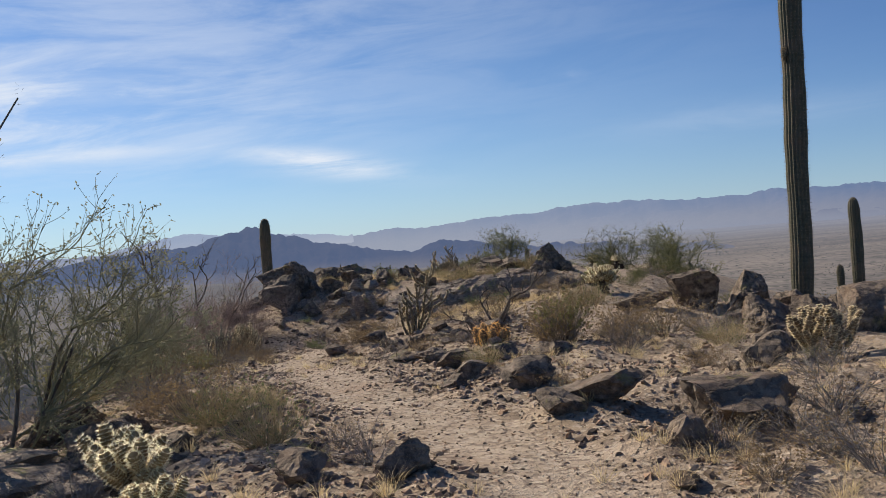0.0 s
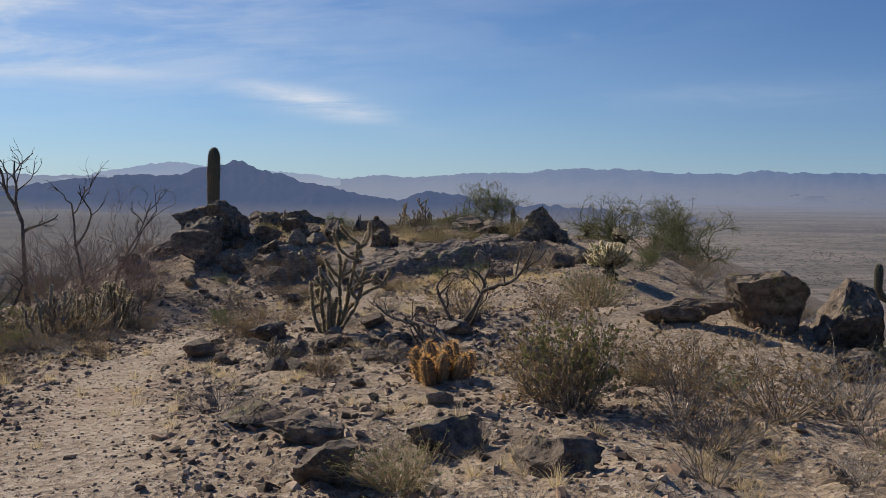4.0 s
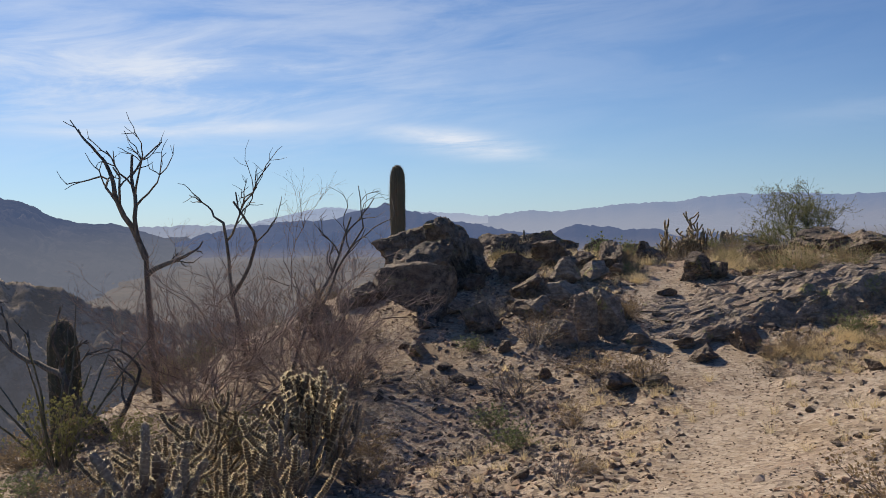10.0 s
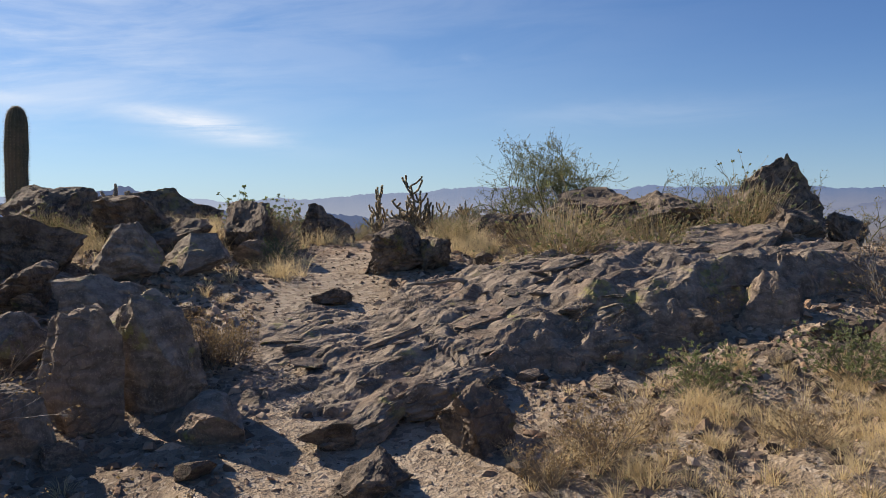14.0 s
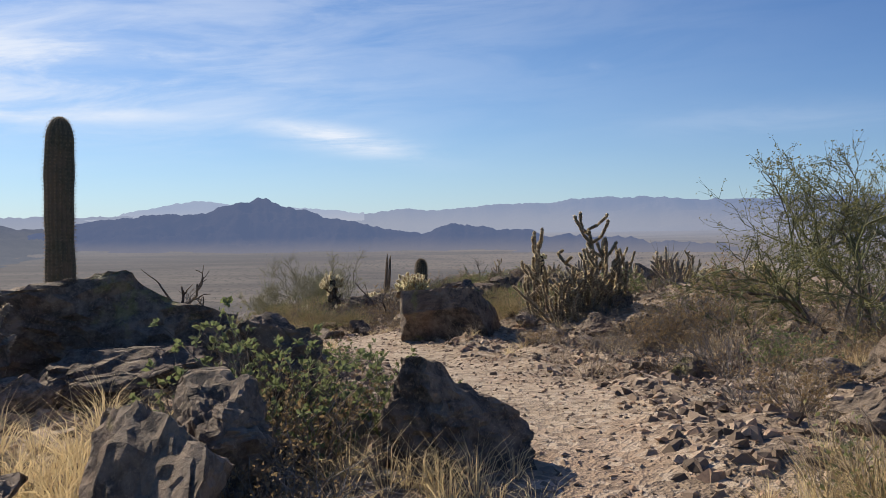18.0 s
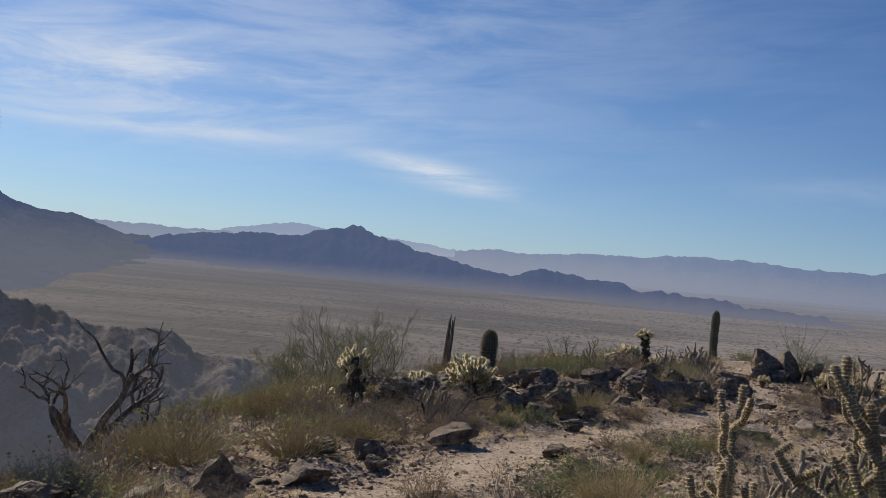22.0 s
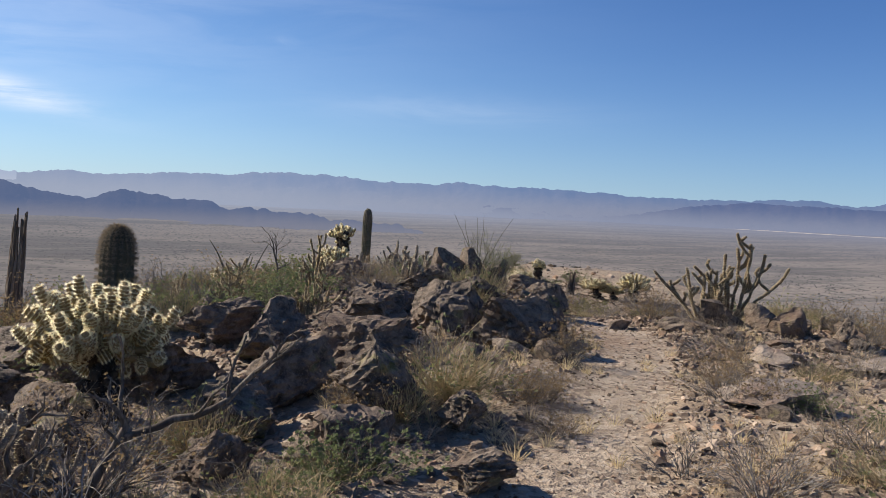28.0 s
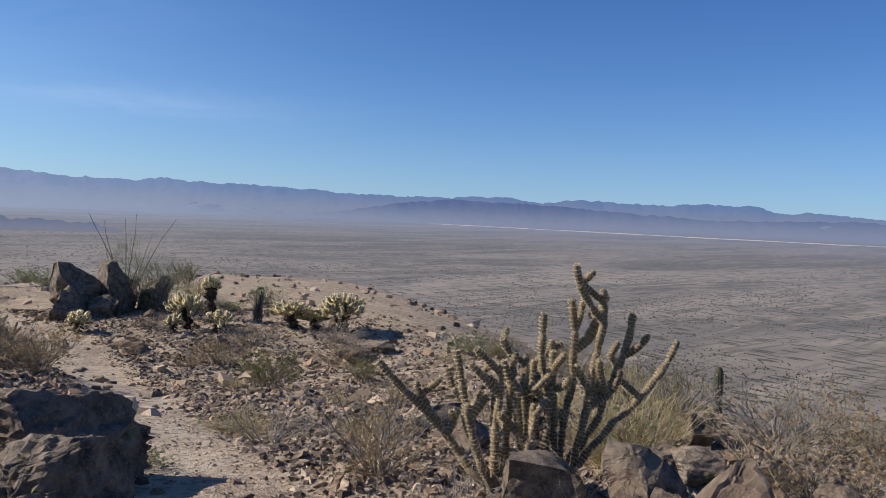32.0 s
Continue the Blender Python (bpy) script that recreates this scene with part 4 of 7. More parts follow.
# the ledge to the right of the trail
def ledge():
    """A low outcrop of tilted layers: it breaks off towards the clearing and runs out under the gravel behind."""
    xs, ys = np.arange(-0.9, 4.5, 0.021), np.arange(23.9, 28.3, 0.021)
    gx, gy = (k.ravel() for k in np.meshgrid(xs, ys))
    p = np.stack([gx, gy], 1)
    foot = np.interp(gx, [-.9, 0.0, .6, 1.1, 2.0, 3.2, 4.5], [24.5, 24.42, 24.72, 24.95, 25.3, 25.6, 26.1])
    rise = np.interp(gx, [-.85, -.45, 0.0, .6, 1.1, 2.0, 3.0, 4.0, 4.45], [0, .05, .09, .17, .27, .36, .36, .24, 0])
    back = gy - foot + 0.16 * fbm(p * 2.4, 4, 301) + 0.07 * np.floor(3 * fbm(p * 1.6, 2, 303)) / 3
    face = np.clip(back / np.interp(gx, [-.4, .5, 1.0], [0.95, 0.6, 0.24]), 0, 1) ** 0.75
    h = rise * face * (1 - 0.8 * np.clip((back - 0.35) / 1.9, 0, 1)) - 0.25 * np.clip((0.06 - back) / 0.1, 0, 1) - 0.4 * np.clip((back - 1.9) / 0.7, 0, 1)
    along, over = 0.89 * gx + 0.46 * gy, 0.89 * gy - 0.46 * gx
    q = np.stack([along * 0.45, over * 1.5], 1)
    for width, deep, seed in ((0.46, -0.075, 311), (0.17, -0.032, 312), (0.06, 0.012, 313)):
        level = (over + 0.8 * h) / width + 1.1 * fbm(q, 3, seed) + 0.10 * fbm(p * 6.0, 2, seed + 4)
        layer = np.floor(level)
        amp = deep * (0.6 + 0.55 * np.sin(layer * 12.9898 + seed)) * np.clip(0.6 + 0.9 * fbm(np.stack([along * 0.9, layer * 3.7], 1), 2, seed + 7), 0.1, 1.3)
        h = h + amp * (0.5 - (level - layer)) * np.clip(back / 0.1 + 0.3, 0, 1)
    joints = np.abs(fbm(np.stack([along * 1.1, over * 0.5], 1), 3, 331))
    h = h - 0.045 * np.clip(1 - joints / 0.03, 0, 1) + 0.03 * fbm(p * 2.5, 3, 334) + 0.014 * fbm(p * 7.0, 3, 335) + 0.022 * fbm(np.stack([along * 2.2, over * 10.0], 1), 3, 337) + 0.006 * fbm(p * 24.0, 2, 339)
    g, nx, ny = Geo(), len(xs), len(ys)
    a = (np.arange(ny - 1)[:, None] * nx + np.arange(nx - 1)).ravel()
    z = land(gx, gy)[0] + h
    g.add(np.stack([gx, gy, z], 1), np.concatenate([np.stack([a, a + 1, a + nx + 1], 1), np.stack([a, a + nx + 1, a + nx], 1)]))
    top = tagged(new("rock_ledge"), "low outcrop of tilted layered gneiss beside the footpath", "rock")
    part("bedrock", g.mesh("bedrock", M_LEDGE), top)
    rng = np.random.default_rng(341)
    kinds = [rock_mesh("slab", 470 + k, 4, (1, 0.38, 0.2), M_LEDGE, cuts=16, rough=0.12, boxy=0.8, layers=0.08) for k in range(8)]
    spots = np.flatnonzero((back > 0.0) & (back < 1.55) & (gx > -0.7) & (gx < 4.1))
    for k, i in enumerate(rng.choice(spots, 150, replace=False)):     # split slabs lying along the layers
        size = 0.12 + 0.55 * rng.random() ** 2.0
        slab = part("slab", kinds[k % 8], top)
        slab.matrix_world = pose(gx[i], gy[i], z[i] - 0.03 * size, rng.normal(8, 9), rng.normal(-7, 7), rng.normal(27, 16)) @ Matrix.Diagonal((size, size * rng.uniform(0.5, 1.2), size * rng.uniform(0.5, 0.95), 1))
    return top


ledge()
for x, y, w, d, h, turn, side in ((-.12, 24.38, .75, .34, .22, 32, -12), (.3, 24.6, .9, .4, .3, 28, -14), (1.35, 26.35, 1.0, .6, .36, 30, -8), (3.3, 26.9, 1.2, .9, .6, -12, -8)):
    boulder(x, y, (w, d, h), turn, (-4, side), material=M_LEDGE, sink=0.3, layers=0.06, label="slab of layered gneiss on a low ledge", group="slabs on the ledge")
boulders([(.36, 27.3, .62, .5, .52, 25, 14), (.62, 27.25, .45, .4, .36, 70, 0), (-.15, 23.7, .42, .34, .24, 10, 5), (.42, 24.15, .42, .36, .36, 50, 8), (-.35, 24.2, .3, .22, .2, 0, 0), (-.25, 26.45, .36, .28, .16, 20, 0), (2.95, 29.1, 1.3, .9, .6, 12, 5),
          (3.4, 28.6, 1.1, .8, .55, -20, 8), (4.85, 28.6, .95, .75, 1.2, 10, 10), (5.3, 28.2, .5, .45, .6, 40, -8), (4.4, 28.9, .8, .7, .7, 70, 6), (4.9, 29.0, 1.1, .9, .8, 0, 0), (4.2, 27.6, .9, .7, .6, 20, 0)],
         "rocks on the rise", "dark angular rock standing on the rise above the ledge", layers=0.08)
boulders([(3.1, 23.4, .6, .5, .4, 0, 5), (3.8, 23.6, .6, .45, .26, 40, 0), (4.6, 24.1, .7, .6, .5, 80, 0), (3.05, 25.0, .55, .4, .2, 30, 0), (5.4, 25.2, .9, .7, .5, 10, 0), (-.9, 22.8, .45, .3, .2, 20, 8), (-1.3, 22.7, .5, .34, .25, 60, 0), (-3.1, 23.0, .2, .16, .14, 0, 0), (-2.95, 22.85, .16, .15, .12, 0, 0)],
         "rocks round the clearing", "weathered brown rock in dry grass", sub=4)
# beyond the rise
boulders([(-.24, 29.1, .62, .5, .55, 12, 4), (-1.0, 28.0, .42, .6, .6, 10, 6), (-.98, 28.5, .4, .45, .48, 50, 0), (-2.0, 30.3, .95, .7, .34, 6, 5), (-2.35, 31.0, 1.75, 1.0, 1.0, 0, 4), (-1.0, 29.75, .55, .45, .55, 30, 0), (-1.7, 27.9, .8, .5, .34, 15, 6), (-2.6, 29.6, .8, .6, .5, 20, 0),
          (.55, 28.25, .2, .13, .15, 30, 20), (1.5, 29.2, .5, .36, .3, 0, 5), (1.75, 28.6, .6, .45, .35, 40, 0)],
         "boulders on the crest", "rough dark grey boulder with sunlit top on the crest", layers=0.05)
boulders([(-.15, 34.8, 1.18, .6, .74, 2, 2)], "rocks beyond the crest", "dark square block of rock with a flat top beside the footpath", boxy=1.0, rough=0.07, cuts=6)
boulders([(-1.9, 34.05, .78, .55, .5, 20, 8), (-2.35, 32.3, .75, .6, .62, 40, 5), (-1.62, 33.2, .36, .3, .22, 0, 0), (1.35, 34.2, .5, .36, .3, 10, 6), (1.75, 34.5, .42, .34, .26, 60, 0), (2.42, 33.3, .24, .2, .2, 0, 0), (1.3, 31.1, .4, .28, .22, 30, 6), (1.65, 31.5, .34, .28, .2, 0, 0),
          (1.15, 31.7, .3, .25, .16, 50, 0), (2.5, 30.8, .6, .5, .35, 10, 0), (-2.7, 33.5, .6, .5, .4, 10, 0)],
         "rocks beyond the crest", "dark block of rock beside the descending footpath", boxy=0.7)
boulders([(-2.9, 39.6, .62, .46, .46, 12, 6), (-2.15, 40.0, .55, .4, .28, 30, 4), (-1.75, 41.5, .42, .36, .36, 0, 6), (-3.4, 39.1, .5, .4, .24, 60, 0), (-1.6, 41.1, .28, .22, .2, 0, 0), (-.9, 42.6, .7, .36, .24, 20, 8), (-2.4, 41.4, .5, .4, .26, 40, 0), (.45, 42.3, .4, .3, .2, 10, 0), (.95, 41.0, .55, .4, .28, 60, 6), (-3.9, 38.2, .6, .5, .3, 0, 0)],
         "rocks along the descent", "dark sharp rock on pale rubble along the footpath", sub=4)
# the outcrop left of the trail, further down
boulders([(.3, 44.7, .5, .4, .4, 10, 8), (.62, 45.3, .55, .5, .48, 40, 0), (.2, 46.0, .8, .6, .48, 15, 6), (-.2, 45.4, .6, .5, .45, 70, 5), (.9, 46.6, .7, .6, .55, 0, -6), (.4, 47.3, .85, .6, .6, 30, 4), (-.5, 46.6, .8, .6, .5, 50, 0), (1.3, 47.6, .7, .6, .5, 10, 8), (-.9, 47.6, .8, .6, .5, 0, 5),
          (-.35, 44.7, .4, .34, .3, 20, 0), (1.0, 45.0, .4, .3, .25, 60, 0), (.75, 44.2, .36, .28, .22, 0, 0), (.1, 48.2, .8, .6, .5, 45, 0)],
         "outcrop beside the lower trail", "split grey-black rock in an outcrop among dry brush", layers=0.1)
boulders([(-2.2, 46.3, .9, .6, .6, 20, 10), (-3.1, 46.2, .8, .6, .6, 50, -6), (-1.7, 47.0, .9, .7, .55, 0, 5), (-3.7, 45.8, .8, .7, .55, 30, 8), (-2.7, 47.4, .9, .7, .6, 70, 0), (-1.4, 48.5, .8, .7, .5, 10, 0), (-2.2, 49.0, .9, .6, .5, 30, 0), (-3.3, 44.7, .6, .5, .35, 0, 5), (-1.2, 46.2, .5, .4, .3, 80, 0)],
         "outcrop above the valley", "dark craggy rock on the edge above the valley", layers=0.08)
boulders([(3.55, 48.55, .62, .55, .62, 15, 8), (4.6, 50.9, 1.0, .75, .7, 30, 5), (4.35, 50.0, .6, .5, .5, 10, 0), (3.1, 49.4, .7, .55, .45, 60, 0), (2.5, 48.3, .7, .5, .42, 0, 6), (2.9, 50.4, .9, .7, .55, 20, 0), (3.7, 50.3, .6, .5, .4, 50, 0), (2.0, 49.2, .8, .6, .5, 75, 5), (4.1, 49.6, .55, .35, .3, 10, 8), (2.2, 51.6, .8, .6, .6, 0, 0), (3.5, 52.6, .8, .6, .5, 20, 0), (1.9, 46.9, .35, .3, .2, 40, 0)],
         "rocks inside the bend of the trail", "rugged black rock at the bend of the footpath", layers=0.06)
boulders([(2.55, 47.3, .85, .65, .6, 20, 6), (3.0, 48.0, .7, .55, .5, 70, -6), (2.15, 48.0, 1.0, .8, .65, 40, 4)], "outcrop beside the lower trail", "split grey-black rock in an outcrop among dry brush", layers=0.08)
boulders([(6.2, 49.0, .66, .5, .5, 20, 6), (6.75, 48.8, .5, .45, .45, 60, 0), (6.75, 48.3, .62, .45, .45, 10, 10), (5.5, 48.7, .7, .5, .22, -12, 4), (6.95, 47.75, .5, .3, .42, 30, 12), (7.4, 48.0, .4, .34, .4, 70, 0), (5.0, 49.3, .45, .22, .2, 25, 10), (8.3, 47.3, .62, .5, .42, 0, 0), (8.9, 49.8, .36, .3, .36, 10, 0), (5.9, 47.6, .36, .28, .14, 0, 5),
          (6.3, 47.3, .4, .3, .18, 40, 0), (7.6, 51.3, .8, .5, .3, 10, 4), (7.1, 50.4, .5, .36, .3, 40, 0)],
         "rocks round the staghorn cholla", "brown angular rock beside a staghorn cholla", sub=4, boxy=0.6)
boulders([(3.5, 45.25, .95, .6, .2, 12, 3), (4.9, 46.7, .5, .4, .18, 40, 5), (5.9, 46.3, .8, .55, .16, 10, 3)], "flat slabs beside the trail", "flat pale sandstone slab sunk in the gravel", sub=4, material=M_PALE, layers=0.1)
boulders([(-1.75, 4.95, .6, .45, .2, 10, 4), (-2.2, 5.5, .7, .5, .24, 50, -4), (-1.55, 5.6, .5, .36, .18, 80, 5), (-2.6, 6.0, .7, .5, .26, 20, 3), (-1.9, 6.2, .45, .36, .2, 130, 0), (-2.5, 5.1, .5, .4, .2, 0, 0)], "flat rocks left of the start", "flat pale grey rock lying in rubble near the footpath", sub=4, material=M_LEDGE, layers=0.08)
boulders([(9.7, 66.0, 1.3, 1.0, 1.5, 20, 5), (10.6, 66.2, 1.3, 1.0, 1.6, 70, 5), (11.4, 66.0, 1.0, .9, 1.1, 30, 5), (9.2, 65.2, .9, .8, .9, 0, 0), (10.0, 65.3, .8, .7, .7, 40, 0), (12.6, 59.2, .9, .6, .4, 20, 0), (13.4, 59.6, .7, .5, .3, 0, 0), (10.9, 61.2, .5, .4, .4, 0, 0)], "rocks on the far shoulder", "black rock beside the far end of the footpath", sub=4)

# single stones that lie loose, and rubble beyond counting
STONES = [rock_mesh("stone", 400 + k, 3, (1, 0.8, 0.55), M_ROCK if k % 3 else M_PALE, cuts=11, rough=0.08, boxy=0.6) for k in range(12)]
srng = np.random.default_rng(77)


def free_of_trail(x, y, room):
    return abs(x - np.interp(y, TRAIL[:, 1], TRAIL[:, 0])) > room


made = 0
while made < 290:
    x, y = srng.uniform(-5.5, 8.0), srng.uniform(3.0, 56.0)
    if abs(x - np.interp(y, TRAIL[:, 1], TRAIL[:, 0])) > 4.2 or not free_of_trail(x, y, 0.5):
        continue
    s = 0.07 + 0.16 * srng.random() ** 2
    ob = new("stone", STONES[made % 12])
    ob.matrix_world = pose(x, y, ground(x, y) + s * 0.12, *srng.normal(0, 12, 2), srng.uniform(0, 360)) @ Matrix.Diagonal((s, s, s, 1))
    tagged(ob, "small angular stone lying loose on the gravel", "stone", "loose stones beside the trail")
    made += 1


ROCKS = [rock_mesh("rock", 440 + k, 4, (1, 0.75, 0.6), (M_ROCK, M_ROCK, M_LEDGE)[k % 3], cuts=16, rough=0.13, boxy=0.5, layers=0.07 if k % 2 else 0.0) for k in range(10)]
for cx, cy, reach, number, low, high, label in (
        (2.2, 5.9, 1.0, 16, .14, .42, "broken dark rock lying in gravel near the footpath"), (-2.2, 6.2, 0.8, 16, .18, .5, "flat grey rock lying in rubble near the footpath"), (6.8, 12.6, 1.3, 14, .25, .6, "dark grey rounded boulder beside the tall saguaro"),
        (1.3, 14.3, 1.1, 46, .12, .42, "jagged dark rock half sunk in stony ground"), (2.3, 33.6, 1.1, 40, .12, .36, "dark broken rock under grey shrubs"), (.6, 14.9, 1.0, 20, .12, .36, "jagged dark rock half sunk in stony ground"), (-3.4, 26.4, 1.3, 34, .2, .6, "split dark block in a pile of gneiss"), (-1.6, 25.6, .7, 22, .16, .42, "cracked grey rock beside the footpath"),
        (2.2, 26.4, 1.6, 26, .16, .5, "dark rock on a sloping gneiss ledge"), (-1.7, 29.4, 1.1, 24, .16, .5, "rough dark grey rock on the crest"), (3.9, 28.6, 1.0, 18, .2, .55, "dark angular rock standing on the rise above the ledge"),
        (1.3, 34.3, .9, 22, .12, .32, "pale angular rock below a staghorn cholla"), (-2.4, 40.3, 1.0, 20, .12, .36, "dark sharp rock on pale rubble along the footpath"), (.2, 45.9, 1.2, 44, .16, .5, "split grey-black rock in an outcrop among dry brush"),
        (-2.4, 46.6, 1.2, 30, .2, .55, "dark craggy rock on the edge above the valley"), (3.0, 50.0, 1.1, 34, .18, .5, "rugged black rock at the bend of the footpath"), (6.9, 48.5, .8, 26, .14, .42, "brown angular rock beside a staghorn cholla"), (8.2, 47.4, .9, 14, .14, .4, "brown angular rock among dry brush")):
    for k in range(int(number * 0.62)):
        x, y = cx + srng.normal(0, reach), cy + srng.normal(0, reach)
        if not free_of_trail(x, y, 0.62):
            continue
        s = low + (high - low) * srng.random() ** 1.6
        ob = new("rock", ROCKS[int(srng.integers(0, 10))])
        ob.matrix_world = pose(x, y, ground(x, y) + s * 0.14, *srng.normal(0, 14, 2), srng.uniform(0, 360)) @ Matrix.Diagonal((s, s, s * srng.uniform(0.8, 1.3), 1))
        tagged(ob, label, "rock", "rocks strewn round the outcrops")


def rubble(name, label, count, box, size, seed, keep, material=None):
    rng = np.random.default_rng(seed)
    v0, f0 = (np.array(k, float) for k in (block_of_twelve() if size[1] > 0.06 else block_of_eight()))
    f0 = f0.astype(int)
    shapes = []
    for k in range(24):
        v = v0 * (1 + rng.normal(0, 0.20, (len(v0), 1))) + rng.normal(0, 0.2, (len(v0), 3))
        v[:, :2] *= np.where(v[:, 2:] > 0.3, rng.uniform(0.35, 0.8), 1.0)
        shapes.append(v * np.array([0.56, 0.40, 0.23]))
    x, y = rng.uniform(box[0], box[1], count * 3), rng.uniform(box[2], box[3], count * 3)
    xt = np.interp(y, TRAIL[:, 1], TRAIL[:, 0])
    ok = rng.random(count * 3) < keep(x, y, np.abs(x - xt))
    x, y = x[ok][:count], y[ok][:count]
    z = land(x, y)[0]
    s = size[0] + (size[1] - size[0]) * rng.random(len(x)) ** 2.6
    g = Geo()
    for k in range(24):
        i = np.arange(k, len(x), 24)
        a = rng.uniform(0, 2 * np.pi, len(i))
        t = rng.normal(0, 0.25, (len(i), 2))
        v = shapes[k][None] * s[i, None, None]
        ca, sa = np.cos(a)[:, None], np.sin(a)[:, None]
        px, py, pz = v[..., 0], v[..., 1], v[..., 2]
        pz = pz + px * t[:, :1] + py * t[:, 1:]
        w = np.stack([x[i, None] + px * ca - py * sa, y[i, None] + px * sa + py * ca, z[i, None] + pz + s[i, None] * 0.08], -1)
        g.add(w.reshape(-1, 3), (f0[None] + len(v0) * np.arange(len(i))[:, None, None]).reshape(-1, 3))
    return tagged(new(name, g.mesh(name, material or M_STONES)), label, "rubble", kind="stuff")


def patchy(x, y):
    return np.clip(0.62 + 0.8 * fbm(np.stack([x, y], 1) * 0.5, 3, 61), 0.3, 1)


def in_clearing(x, y):
    return 1 - 0.85 * np.exp(-((x - 0.6) / 2.4) ** 4 - ((y - 21.0) / 2.7) ** 4)


rubble("rubble", "scattered grey and tan rubble over stony ground", 112000, (-8, 9.5, 1.5, 57), (0.02, 0.10), 5, lambda x, y, d: patchy(x, y) * np.clip((d - 0.34) / 0.3, 0.03, 1) * np.clip(1.9 - d / 3.2, 0.10, 1) * in_clearing(x, y))
rubble("rubble", "dark broken stones covering the shoulder of the ridge", 52000, (-1, 16, 46.5, 67), (0.024, 0.11), 8, lambda x, y, d: np.clip((d - 0.42) / 0.3, 0.02, 1) * np.clip(1.5 - d / 6.0, 0.15, 1), M_VARNISHED)
rubble("gravel", "fine loose gravel on and beside the footpath", 72000, (-4.5, 8, 2.2, 54), (0.010, 0.042), 6, lambda x, y, d: np.clip(1.35 - d / 2.2, 0, 1) * np.clip(0.5 + d / 0.6, 0, 1))
rubble("far_rubble", "distant stones strewn over the shoulder of the ridge", 2200, (-12, 22, 52, 84), (0.08, 0.4), 7, lambda x, y, d: 0.2 + 0.8 * patchy(x, y))


# ---- plants ----
def unit(v):
    return v / (np.linalg.norm(v, axis=-1, keepdims=True) + 1e-9)


def bend(rng, p, d, length, n, wobble, lift):
    """A crooked line from p along d, that turns upward by lift."""
    pts, d = [np.array(p, float)], unit(np.array(d, float))
    for _ in range(n):
        d = unit(d + rng.normal(0, wobble, 3) + np.array([0, 0, lift]))
        pts.append(pts[-1] + d * length / n)
    return np.array(pts)


def grow(g, rng, p, d, length, rad, depth, o, tips):
    """A limb with its side branches; o: wobble, lift, kids, shrink, spread, sides."""
    n = 2 if depth == 0 else max(3, int(5 * min(1, length / 0.3)))
    pts = bend(rng, p, d, length, n, o["wobble"], o["lift"])
    g[0 if depth > o["fine"] else 1].tube(pts, np.linspace(rad, rad * 0.55, len(pts)), 6 if rad > 0.012 else 4 if rad > 0.004 else 3)
    if depth == 0:
        tips.append((pts[len(pts) // 2:], unit(pts[-1] - pts[-2])))
        return
    for k in range(int(rng.integers(*o["kids"]))):
        i = int(rng.integers(max(1, int(len(pts) * o["from"])), len(pts)))
        way = unit(pts[i] - pts[i - 1])
        side = unit(np.cross(way, rng.normal(size=3)))
        grow(g, rng, pts[i], unit(way + side * rng.uniform(*o["spread"])), length * rng.uniform(*o["shrink"]), rad * 0.58, depth - 1, o, tips)


def thing(name, label, category, group=""):
    return tagged(new(name), label, category, group)


def set_at(ob, x, y, turn=0, size=1.0, z=None, tall=1.0, lean=(0, 0)):
    ob.matrix_world = pose(x, y, (ground(x, y) if z is None else z) - 0.015, lean[0], lean[1], turn) @ Matrix.Diagonal((size, size, size * tall, 1))
    return ob


